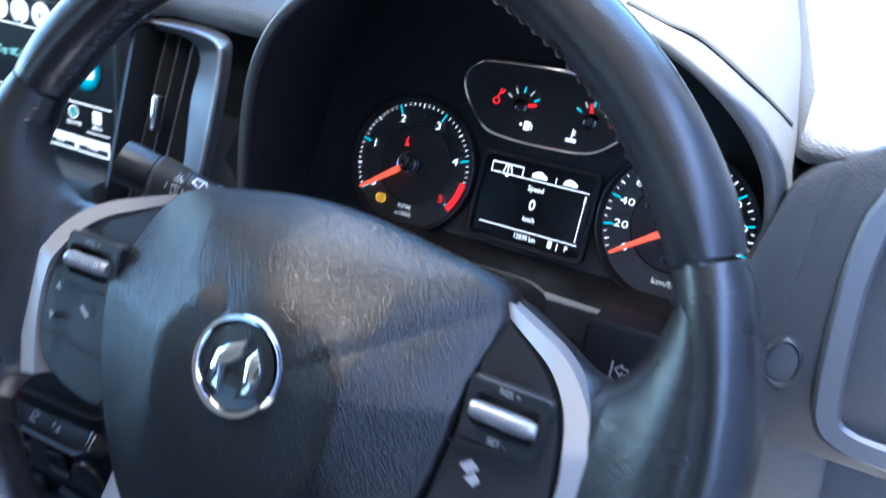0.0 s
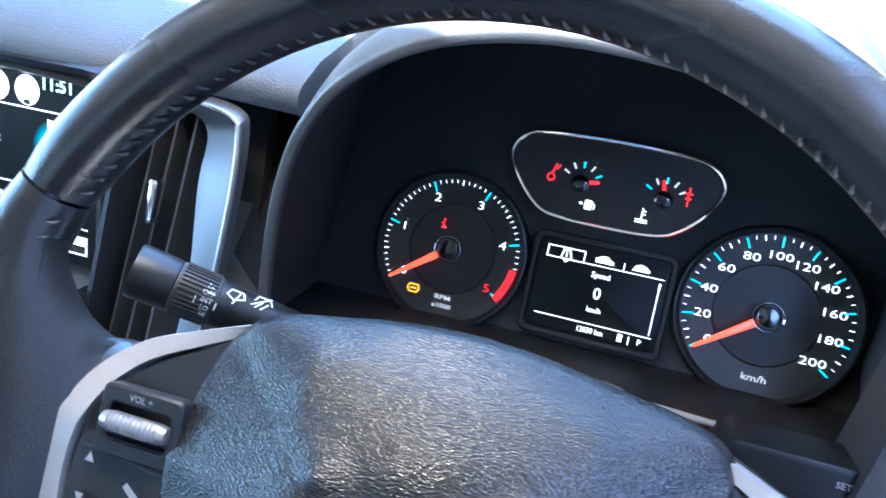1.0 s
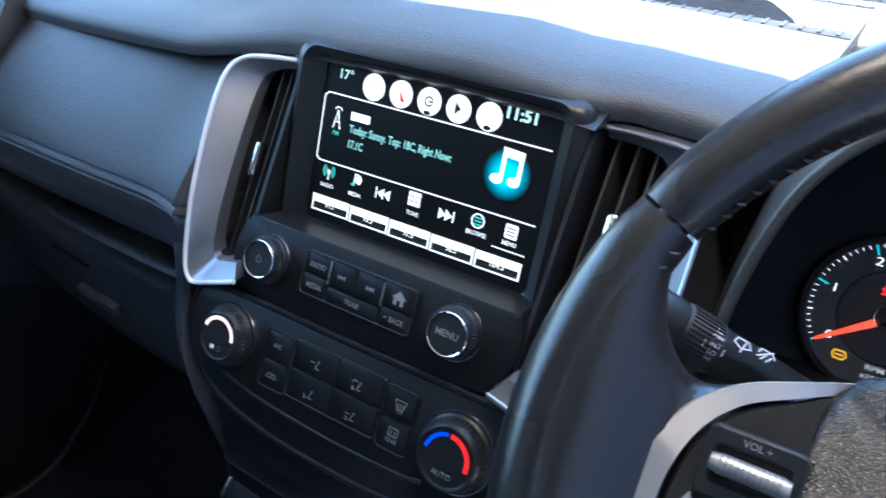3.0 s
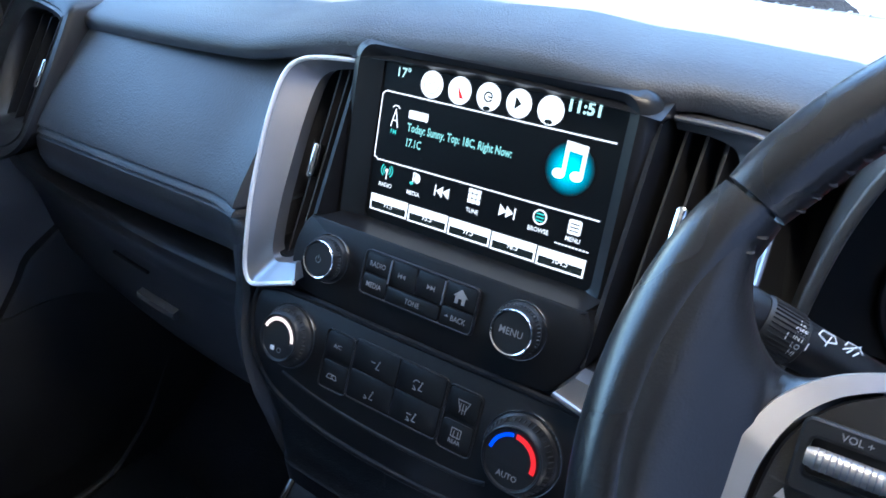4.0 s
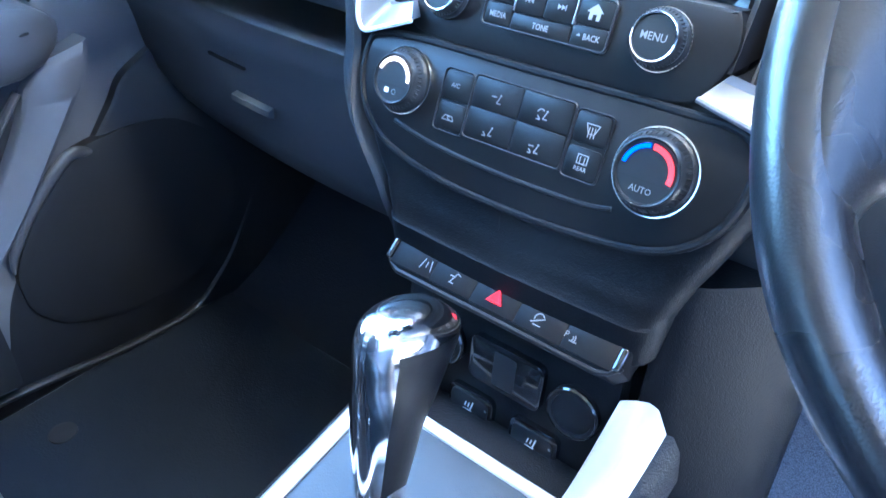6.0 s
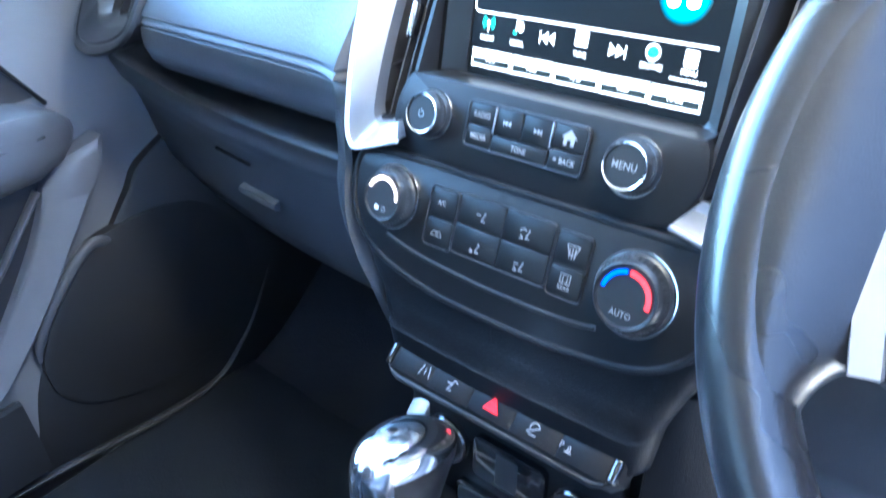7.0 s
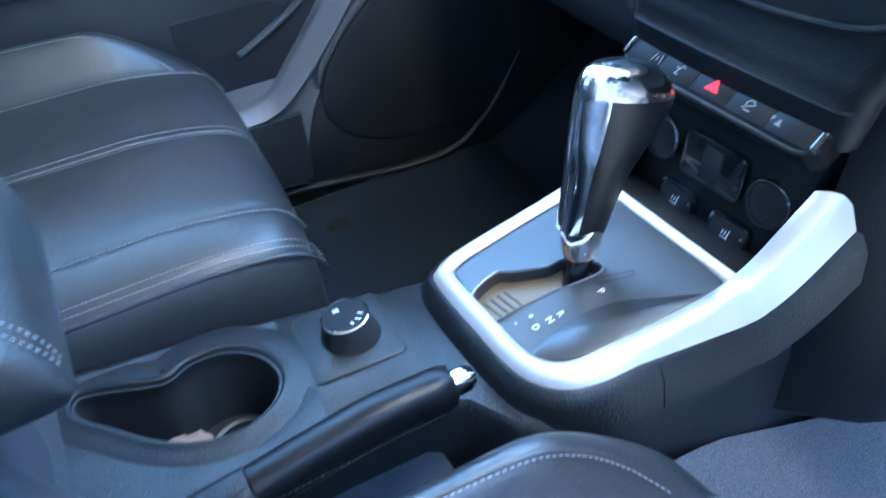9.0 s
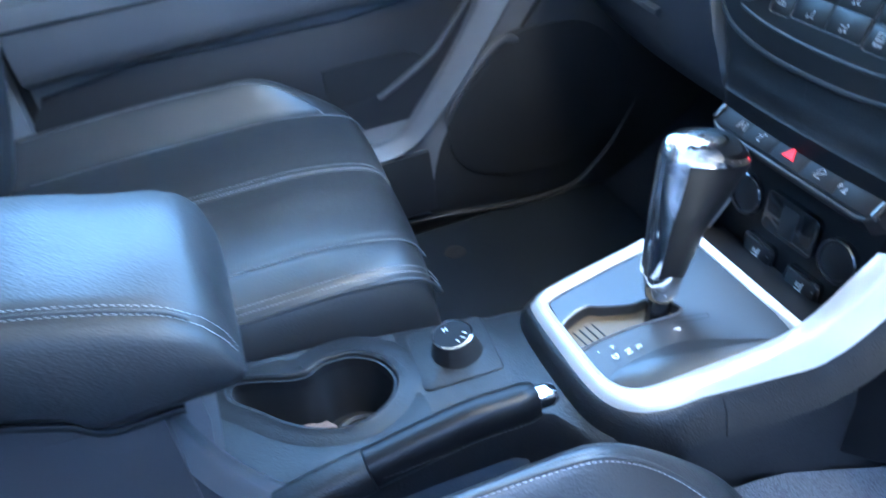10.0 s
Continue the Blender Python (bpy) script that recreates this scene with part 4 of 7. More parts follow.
# spokes with their switch panels and silver trim
for s in (-1, 1):
    f = Matrix.Diagonal((s, 1, 1, 1))
    rings = []
    for x, hi, lo, zf, zb in spline(((0.060, 0.044, -0.095, -0.036, -0.060), (0.090, 0.043, -0.080, -0.032, -0.055), (0.115, 0.034, -0.068, -0.018, -0.046), (0.135, 0.026, -0.062, -0.006, -0.036), (0.146, 0.032, -0.068, 0.002, -0.026), (0.155, 0.044, -0.080, 0.0085, -0.018), (0.163, 0.060, -0.096, 0.0130, -0.012), (0.172, 0.082, -0.112, 0.0160, -0.010), (0.180, 0.098, -0.124, 0.0155, -0.008)) + ((0.1850, 0.100, -0.126, 0.0120, -0.006),), 4):
        hug = min(1.0, max(0.0, (x - 0.140) / 0.035))
        mid_y = (hi + lo) / 2
        ring = []
        for k in range(24):
            t = 2 * math.pi * k / 24
            cy, sy = math.cos(t), math.sin(t)
            yy = mid_y + (hi - lo) / 2 * math.copysign(abs(cy) ** (0.45 + 0.35 * hug), cy)
            ring.append(WM @ f @ Vector((x - hug * (RIM - math.sqrt(RIM ** 2 - yy * yy)), yy, (zf + zb) / 2 + (zf - zb) / 2 * math.copysign(abs(sy) ** 0.7, sy) - (0.010 * max(0.0, cy) ** 2 if x < 0.14 else 0))))
        rings.append(ring)
    part("spoke", loft(rings), SPOKE_LEATHER, wheel, "black spoke joining the rim")
    # silver trim: a strip from the pad's top corner round the switches
    out = spline([(0.084, 0.0463), (0.104, 0.0390), (0.1225, 0.0308), (0.1365, 0.0175), (0.1430, 0.0010), (0.1455, -0.0160), (0.1445, -0.036), (0.138, -0.062)], 6)
    inn = spline([(0.0885, 0.0400), (0.1035, 0.0325), (0.1185, 0.0240), (0.1285, 0.0120), (0.1335, -0.0030), (0.1350, -0.0180), (0.1335, -0.036), (0.128, -0.060)], 6)
    zed = lambda k, c: -0.028 + 0.026 * min(1.0, k / (c * 0.55))
    c = len(out)
    rings = []
    for k in range(c):
        (ox, oy), (ix, iy), z = out[k], inn[k], zed(k, c)
        rings.append([WM @ f @ Vector(v) for v in ((ox, oy, z - 0.012), (ox, oy, z - 0.001), (ox * 0.93 + ix * 0.07, oy * 0.93 + iy * 0.07, z + 0.001), (ix, iy, z + 0.0015), (ix, iy, z - 0.012))])
    part("spoke_trim", loft(rings), SPOKE_SILVER, wheel, "satin silver spoke trim")
    # switch panel
    sw = spline([(0.089, 0.0375), (0.103, 0.0315), (0.1170, 0.0230), (0.1268, 0.0110), (0.1320, -0.006), (0.1325, -0.036), (0.120, -0.055), (0.085, -0.062), (0.0865, -0.035), (0.0920, 0.006)], 4, True)
    bm = loft([[WM @ f @ Vector((x, y, z - 0.022 * min(1.0, max(0.0, (y - 0.005) / 0.032)))) for x, y in inset(sw, i)] for i, z in ((0.0, -0.02), (0.0, -0.004), (0.001, -0.002))])
    panel_ob = part("switch_panel", bm, TRIM_BLACK, wheel, "black switch panel with white symbols")
    SW = WM @ pose(s * 0.1085, 0.003, -0.003, 0, 0, -s * 1)
    part("switch_recess", ring_plate(rrect(0.034, 0.026, 0.003, 3), rrect(0.026, 0.013, 0.002, 3), -0.004, 0.0025, SW, 0.001), TRIM_BLACK, panel_ob)
    part("switch_roller", sweep([SW @ Vector((x, 0, 0.003)) for x in np.linspace(-0.0135, 0.0135, 9)], ellipse(0.0038, None, 16), up=WM.to_3x3() @ Vector((0, 0, 1)), scale=lambda k: 0.8 + 0.2 * min(1, 8 * min(k, 1 - k))), SILVER_TRIM, panel_ob, "ribbed silver roller switch")
    for k in range(11):
        x = -0.010 + k * 0.002
        part("roller_rib", sweep([SW @ Vector((x, 0.0038 * math.sin(b), 0.003 + 0.0038 * math.cos(b))) for b in np.linspace(-1.2, 1.2, 7)], rrect(0.0008, 0.0006, 0.0002, 1), up=WM.to_3x3() @ Vector((1, 0, 0))), SILVER_DARK, panel_ob)
    if s < 0:
        lettering("VOL +", SW, 0.0036, PRINT_DIM, panel_ob, 0, 0.0095, 0.0028, 1.0)
        bm = flat([(-0.1270, -0.0145), (-0.1230, -0.0145), (-0.1250, -0.0105)], WM, -0.0012)
        flat([(-0.1280, -0.0265), (-0.1240, -0.0265), (-0.1260, -0.0305)], WM, -0.0012, bm)
        flat([(-0.1075, -0.0175), (-0.102, -0.0215), (-0.104, -0.0235), (-0.109, -0.0195)], WM, -0.0012, bm)
    else:
        lettering("RES +", SW, 0.0036, PRINT_DIM, panel_ob, 0, 0.0098, 0.0028)
        lettering("SET -", SW, 0.0036, PRINT_DIM, panel_ob, 0, -0.0100, 0.0028)
        bm = flat([(0.096, -0.020), (0.100, -0.0225), (0.1045, -0.019), (0.1005, -0.0165)], WM, -0.0012)
        flat([(0.099, -0.0245), (0.1035, -0.0265), (0.1060, -0.0235), (0.103, -0.021)], WM, -0.0012, bm)
    part("switch_symbol", bm, PRINT_DIM, panel_ob, smooth=False)
    for y in (-0.0125, -0.040):
        part("switch_gap", stroke([[(s * 0.089, y), (s * 0.130, y + 0.004)]], 0.0008, WM, -0.0013), DEEP, panel_ob, smooth=False)
# lower spoke and hub back
part("hub", lathe([(0.050, -0.12), (0.056, -0.06), (0.050, -0.045), (0.02, -0.04)], WM @ pose(0, -0.012, 0)), TRIM_BLACK, wheel)
bm = loft([[WM @ Vector((x * w, y, z)) for x in (-1, -0.5, 0.5, 1)] + [WM @ Vector((x * w, y, z - 0.012)) for x in (1, 0.5, -0.5, -1)] for y, w, z in ((-0.08, 0.05, -0.028), (-0.12, 0.045, -0.018), (-0.16, 0.040, -0.006), (-0.180, 0.040, 0.0))])
part("lower_spoke", bm, SILVER_DARK, wheel, "grey lower spoke")

# steering column shroud and its stalks
column = thing("steering_column", (0.375, 0.30, 0.80), "black plastic steering column shroud", "column")
rings = []
for t, w, h in ((-0.055, 0.040, 0.034), (-0.065, 0.062, 0.046), (-0.12, 0.070, 0.050), (-0.19, 0.072, 0.050), (-0.24, 0.070, 0.048)):
    rings.append([WM @ Vector((x, y - 0.012, t)) for x, y in rrect(2 * w, 2 * h, 0.025, 5)])
part("shroud", loft(rings), TRIM_BLACK, column)
stalk = thing("wiper_stalk", (0.25, 0.285, 0.86), "black wiper stalk with white printed symbols", "stalk")
ST0, ST1 = Vector((0.318, 0.322, 0.803)), Vector((0.1894, 0.2787, 0.8671))
axis = (ST1 - ST0).normalized()
SM = Matrix.Translation(ST0) @ axis.to_track_quat("Z", "Y").to_matrix().to_4x4()
L = (ST1 - ST0).length
part("arm", lathe([(0.0085, -0.03), (0.0095, 0.0), (0.0113, L - 0.058), (0.0120, L - 0.041), (0.0120, L - 0.040)], SM, 28), TRIM_BLACK, stalk)
part("collar", lathe([(0.0120, L - 0.040), (0.0125, L - 0.0395), (0.0130, L - 0.0195), (0.0127, L - 0.019)], SM, 28), RUBBER, stalk, "knurled rotary collar")
bm = bmesh.new()
for k in range(36):
    t = SM @ pose(0, 0, L - 0.0295, 0, 0, k * 10) @ pose(0.0125, 0, 0, 0, 1.5)
    loft([[t @ Vector((0.0, -0.0004, z)), t @ Vector((0.0010, 0, z)), t @ Vector((0.0, 0.0004, z))] for z in (-0.0085, 0.0085)], bm=bm)
tagged(part("knurling", bm, RUBBER, stalk), kind="stuff")
part("tip", lathe([(0.0128, L - 0.0185), (0.0131, L - 0.016), (0.0136, L - 0.001), (0.0130, L + 0.0015), (0.001, L + 0.002)], SM, 28), TRIM_BLACK, stalk)
view = (Vector((0.40, 0.03, 1.085)) - (ST0 + ST1) / 2)
face_n = (view - axis * view.dot(axis)).normalized()
SX = -axis
SP = Matrix((SX, face_n.cross(SX), face_n)).transposed().to_4x4()
SP.translation = ST0



def round_stalk(along, degrees, r):
    """A frame on the stalk, turned round its axis by degrees from the driver's side."""
    v = SP.to_3x3() @ Vector((0, math.sin(radians(degrees)), math.cos(radians(degrees))))
    m = Matrix((SX, v.cross(SX), v)).transposed().to_4x4()
    m.translation = ST0 + axis * along + v * r
    return m


bm = stroke([[(-0.004, 0.001), (-0.0025, 0.004), (0.0035, 0.004), (0.005, 0.001)], [(-0.004, 0.001), (0.0, -0.001), (0.005, 0.001)], [(0.0, -0.003), (0.002, 0.003)]], 0.0007, round_stalk(0.1030, 24, 0.0121), 0.0006)
stroke([[(-0.004, 0.001), (-0.0025, 0.004), (0.0035, 0.004), (0.005, 0.001)], [(-0.005, -0.002), (0.004, 0.005)], [(-0.003, -0.003), (0.0, 0.001)], [(0.0, -0.003), (0.003, 0.001)]], 0.0007, round_stalk(0.0895, 36, 0.0117), 0.0006, bm)
part("wiper_symbols", bm, PRINT, stalk, "white wiper symbols", smooth=False)
for k, txt in enumerate(("1x", "OFF", "INT", "LO", "HI")):
    lettering(txt, round_stalk(0.1150 - 0.0002 * k, 30 - 17 * k, 0.0123), 0.0036, PRINT, stalk, 0, 0, 0.0004, 0.95)
for off in (-0.0052, 0.0050):
    part("setting_line", stroke([[(off, -0.0016), (off, 0.0016)]], 0.0006, round_stalk(0.1148, -10, 0.0124), 0.0004), PRINT, stalk, smooth=False)
# switch block right of the column: lane and menu keys
switch_block = thing("light_switch_panel", (0.52, 0.33, 0.80), "black switch panel with dim grey symbols", "switch panel")
KM = panel(0.535, 0.322, 0.793, 24)
part("plate", prism(rrect(0.125, 0.050, 0.008, 4), -0.03, 0.006, KM, 0.002), PANEL_BLACK, switch_block)
lettering("MENU", KM, 0.0045, PRINT_DIM, switch_block, -0.012, -0.002, 0.0068)
part("key_outline", stroke([[*rrect(0.022, 0.010, 0.001, 1, -0.012, -0.002), (-0.001, 0.003)]], 0.0004, KM, 0.0066), PRINT_DIM, switch_block, smooth=False)
part("lane_symbol", stroke([[(-0.043, -0.005), (-0.043, 0.004)], [(-0.041, 0.0), (-0.0375, 0.0035), (-0.0375, 0.0015), (-0.034, 0.0015), (-0.034, -0.0015), (-0.0375, -0.0015), (-0.0375, -0.0035), (-0.041, 0.0)], [(-0.026, 0.0), (-0.0295, 0.0035), (-0.0295, 0.0015), (-0.032, 0.0015), (-0.032, -0.0015), (-0.0295, -0.0015), (-0.0295, -0.0035), (-0.026, 0.0)]], 0.0009, KM, 0.0066), PRINT_DIM, switch_block, smooth=False)
bm = flat([(0.010, 0.000), (0.018, 0.000), (0.014, 0.005)], KM, 0.0066)
flat([(0.010, -0.003), (0.018, -0.003), (0.014, -0.008)], KM, 0.0066, bm)
part("arrow_keys", bm, PRINT_DIM, switch_block, smooth=False)
lettering("SET CLR", KM, 0.0045, PRINT_DIM, switch_block, -0.002, 0.0165, 0.0068)

# ---- centre stack ----
stack = thing("centre_stack", (CX, 0.30, 0.47), "black centre stack with vents, radio and climate panels", "centre stack")
LEVELS = [  # z, left, right, front
    (0.40, -0.088, 0.112, 0.262), (0.47, -0.088, 0.112, 0.262), (0.575, -0.090, 0.114, 0.262), (0.598, -0.094, 0.117, 0.262), (0.6005, -0.100, 0.122, 0.243),
    (0.630, -0.104, 0.126, 0.2435), (0.632, -0.104, 0.126, 0.2455), (0.642, -0.107, 0.129, 0.2470), (0.652, -0.112, 0.133, 0.2500), (0.656, -0.114, 0.134, 0.2525), (0.672, -0.124, 0.142, 0.2545), (0.69, -0.136, 0.150, 0.2605),
    (0.71, -0.145, 0.157, 0.2675), (0.735, -0.150, 0.162, 0.2790), (0.757, -0.151, 0.163, 0.2890), (0.775, -0.150, 0.162, 0.300)]
rings = []
for z, xl, xr, y in LEVELS:
    r = 0.020
    ring = [(xl, 0.50, z)]
    for k in range(6):
        a = radians(180 + 90 * k / 5)
        ring.append((xl + r + r * math.cos(a), y + r + r * math.sin(a), z))
    for k in range(9):
        x = xl + r + (xr - xl - 2 * r) * (k + 1) / 10
        ring.append((x, y - 0.002 * math.sin(math.pi * (k + 1) / 10), z))
    for k in range(6):
        a = radians(270 + 90 * k / 5)
        ring.append((xr - r + r * math.cos(a), y + r + r * math.sin(a), z))
    ring.append((xr, 0.50, z))
    rings.append(ring)
part("body", loft(rings), STACK_BLACK, stack, "dark grained lower centre panel")
part("lid_seam", box(panel(CX - 0.004, 0.2525, 0.664, 8), 0.0012, 0.016, 0.001), DEEP, stack)

# climate panel: smooth black, rounded below
CL = panel(0.0, 0.271, 0.730, 24.4)
cl_line = spline([(-0.130, 0.027), (-0.090, 0.030), (0.0, 0.030), (0.10, 0.031), (0.137, 0.029), (0.148, 0.014), (0.146, -0.012), (0.132, -0.034), (0.105, -0.048), (0.05, -0.055), (0.0, -0.0565), (-0.05, -0.0545), (-0.095, -0.046), (-0.121, -0.032), (-0.136, -0.010), (-0.139, 0.014)], 5, True)
climate = thing("climate_panel", (CX, 0.27, 0.70), "smooth black climate control panel with two rotary knobs", "climate control")
part("plate", prism(cl_line, -0.02, 0.001, CL, 0.003), PANEL_BLACK, climate)
part("edge_ridge", ring_plate(inset(cl_line, -0.004), inset(cl_line, 0.001), -0.02, 0.0015, CL, 0.0015), STACK_BLACK, climate)
part("lower_ridge", sweep([CL @ Vector((x, y, 0.0012)) for x, y in spline([(-0.098, -0.028), (-0.06, -0.0345), (0.0, -0.0375), (0.06, -0.036), (0.080, -0.033)], 6)], ellipse(0.0016, 0.0012, 8), up=CL.to_3x3() @ Vector((0, 0, 1))), TRIM_BLACK, climate)


def knob(parent, m, foot, face, height, label, cap=None):
    """A rotary knob: thin chrome ring at its foot, tapered fluted barrel and flat face."""
    k = part("knob", lathe([(foot * 0.94, -0.001), (foot * 0.93, 0.0035), (foot * 0.87, 0.0050), (face * 1.20, 0.0065), (face * 1.09, height - 0.0035), (face * 1.04, height - 0.0008), (face * 0.99, height), (face * 0.92, height + 0.0002), (face * 0.90, height - 0.0006), (0.0005, height - 0.0006)], m, 56), TRIM_BLACK, parent, label)
    part("foot_ring", lathe([(foot, -0.001), (foot, 0.0012), (foot * 0.985, 0.0022), (foot * 0.955, 0.0022), (foot * 0.945, 0.0008)], m, 56), CHROME, k, "thin chrome ring")
    part("face_ring", lathe([(face * 1.03, height - 0.0012), (face * 1.02, height + 0.0003), (face * 0.985, height + 0.0008), (face * 0.935, height + 0.0004), (face * 0.93, height - 0.001)], m, 56), TRIM_BLACK if cap is None else cap, k)
    bm = bmesh.new()
    for j in range(44):
        t = m @ pose(0, 0, 0, 0, 0, j * 360 / 44)
        loft([[t @ Vector((r, -0.0006, z)), t @ Vector((r + 0.0007, 0, z)), t @ Vector((r, 0.0006, z))] for r, z in ((face * 1.185, 0.0075), (face * 1.09, height - 0.004))], bm=bm)
    tagged(part("fluting", bm, TRIM_BLACK, k), kind="stuff")
    return k


K1 = CL @ pose(-0.0975, 0.0005, 0.001)
K2 = CL @ pose(0.0985, -0.004, 0.001)
k1 = knob(climate, K1, 0.0242, 0.0172, 0.0135, "black fan speed knob with white lit arc", TRIM_BLACK)
k2 = knob(climate, K2, 0.0268, 0.0196, 0.0150, "black temperature knob with blue and red lit arc", TRIM_BLACK)
part("lit_arc", flat([*arc(0, 0, 0.0150, 160, 0, 16), *arc(0, 0, 0.0122, 0, 160, 16)], K1, 0.0141), WARM_LIT, k1, "white lit arc", smooth=False)
part("fan_symbol", flat(rrect(0.0040, 0.0034, 0.0005, 2, -0.0030, -0.0085), K1, 0.0141), PRINT, k1, smooth=False)
part("fan_ring", stroke([arc(0.0035, -0.0085, 0.0018, 0, 360, 10)], 0.0005, K1, 0.0141), PRINT_DIM, k1, smooth=False)
part("face_line", stroke([[(-0.0148, -0.0045), (0.0148, -0.0045)]], 0.0007, K1, 0.0140), DEEP, k1, smooth=False)
part("blue_arc", flat([*arc(0, 0, 0.0160, 172, 97, 10), *arc(0, 0, 0.0136, 97, 172, 10)], K2, 0.0156), BLUE_LIT, k2, "blue lit arc", smooth=False)
part("red_arc", flat([*arc(0, 0, 0.0163, 91, -12, 12), *arc(0, 0, 0.0130, -12, 91, 12)], K2, 0.0156), RED_LIT, k2, "red lit arc", smooth=False)
lettering("AUTO", K2, 0.0052, PRINT_DIM, k2, 0, -0.0105, 0.0156, 0.95)
part("face_line", stroke([[(-0.0165, -0.0050), (0.0165, -0.0050)]], 0.0007, K2, 0.0155), DEEP, k2, smooth=False)

# keys between the knobs
KEY_PLACES = [("key", -0.0515, 0.0075, 0.0235, 0.019), ("key", -0.0515, -0.0130, 0.0235, 0.0185), ("key", 0.0525, 0.0080, 0.0235, 0.019), ("key", 0.0525, -0.0135, 0.0235, 0.0195)]
for nm, x, y, w, h in KEY_PLACES:
    part(nm, prism(rrect(w, h, 0.003, 3, x, y), 0.0, 0.0018, CL, 0.0004), PANEL_BLACK, climate)
part("key_frame", ring_plate(rrect(0.0790, 0.0430, 0.004, 4, 0.0, -0.001), rrect(0.0770, 0.0410, 0.0035, 4, 0.0, -0.001), 0.0, 0.0023, CL, 0.0004), TRIM_BLACK, climate, "thin raised frame round the airflow keys")
for x in (-0.0515, 0.0525):
    part("key_frame", ring_plate(rrect(0.0264, 0.0432, 0.004, 4, x, -0.0025), rrect(0.0248, 0.0416, 0.0034, 4, x, -0.0025), 0.0, 0.0022, CL, 0.0004), TRIM_BLACK, climate)
for x, y in ((-0.0190, 0.0092), (0.0190, 0.0092), (-0.0190, -0.0112), (0.0190, -0.0112)):
    part("airflow_key", prism(rrect(0.0376, 0.0201, 0.0020, 3, x, y), 0.0, 0.0019, CL, 0.0003), PANEL_BLACK, climate)


def seated_figure(cx, cy, face, feet, screen):
    """The airflow symbol: a plain seat shape with arrows."""
    ls = [[(cx + 0.0010, cy - 0.0022), (cx + 0.0040, cy - 0.0022)], [(cx + 0.0012, cy - 0.0020), (cx + 0.0028, cy + 0.0018)]]
    if face:
        ls.append([(cx - 0.0035, cy + 0.0015), (cx - 0.0002, cy + 0.0015)])
    if feet:
        ls.append([(cx - 0.0030, cy - 0.0008), (cx - 0.0010, cy - 0.0026)])
        ls.append([(cx - 0.0034, cy - 0.0030), (cx - 0.0010, cy - 0.0030)])
    if screen:
        ls.append(arc(cx - 0.001, cy + 0.0008, 0.0028, 50, 160, 6))
    return ls


for cx, cy, face, feet, screen_on in ((-0.0190, 0.0075, True, False, False), (0.0170, 0.0070, False, True, True), (-0.0190, -0.0140, False, True, False), (0.0175, -0.0145, True, True, False)):
    bm = stroke(seated_figure(cx, cy, face, feet, screen_on), 0.0008, CL, 0.0023)
    flat(ellipse(0.0008, None, 8, cx + 0.0032, cy + 0.0030), CL, 0.0023, bm)
    part("airflow_symbol", bm, PRINT_DIM, climate, smooth=False)
lettering("A/C", CL, 0.0044, PRINT_DIM, climate, -0.0530, 0.0080, 0.0022)
bm = stroke([[(-0.0575, -0.0155), (-0.0555, -0.0125), (-0.0495, -0.0125), (-0.0480, -0.0155), (-0.0575, -0.0155)], arc(-0.0520, -0.0140, 0.0010, 40, 320, 6)], 0.0006, CL, 0.0022)
part("key_symbol", bm, PRINT_DIM, climate, smooth=False)
bm = stroke([[(0.0485, 0.0110), (0.0575, 0.0110), (0.0550, 0.0050), (0.0510, 0.0050), (0.0485, 0.0110)], [(0.0510, 0.0030), (0.0510, 0.0090)], [(0.0530, 0.0025), (0.0530, 0.0090)], [(0.0550, 0.0030), (0.0550, 0.0090)]], 0.0006, CL, 0.0022)
part("key_symbol", bm, PRINT_DIM, climate, smooth=False)
bm = stroke([[(0.0490, -0.0080), (0.0560, -0.0080), (0.0560, -0.0135), (0.0490, -0.0135), (0.0490, -0.0080)], [(0.0510, -0.0140), (0.0510, -0.0095)], [(0.0540, -0.0140), (0.0540, -0.0095)]], 0.0006, CL, 0.0022)
part("key_symbol", bm, PRINT_DIM, climate, smooth=False)
lettering("REAR", CL, 0.0038, PRINT_DIM, climate, 0.0525, -0.0168, 0.0022)

# radio: face plate with two knobs and its keys
radio = thing("radio_unit", (CX, 0.31, 0.77), "black radio with large lit touch screen and two knobs", "radio")
RD = panel(0.0, 0.2975, 0.791, 24)
plate = spline([(-0.104, 0.0225), (-0.09, 0.0235), (0.0, 0.0235), (0.10, 0.0235), (0.115, 0.0225), (0.119, 0.0), (0.108, -0.024), (0.085, -0.0315), (0.0, -0.0325), (-0.085, -0.0315), (-0.108, -0.022), (-0.113, 0.0)], 5, True)
part("face_plate", prism(plate, -0.03, 0.0, RD, 0.002), PANEL_BLACK, radio)
part("screen_ledge", loft([[(x, y, z) for y, z in ((0.3070, 0.8105), (0.3085, 0.8125), (0.3400, 0.8050), (0.3400, 0.79), (0.3090, 0.79))] for x in np.linspace(-0.098, 0.112, 8)]), BEZEL, radio, "black ledge below the screen")
RK1, RK2 = RD @ pose(-0.0775, -0.0015, 0.0), RD @ pose(0.0765, 0.0005, 0.0)
rk1 = knob(radio, RK1, 0.0178, 0.0132, 0.0130, "black power knob with silver ring", CHROME)
rk2 = knob(radio, RK2, 0.0186, 0.0138, 0.0130, "black menu knob with silver ring", CHROME)
lettering("MENU", RK2, 0.0062, PRINT_DIM, rk2, 0, 0, 0.0130, 0.95)
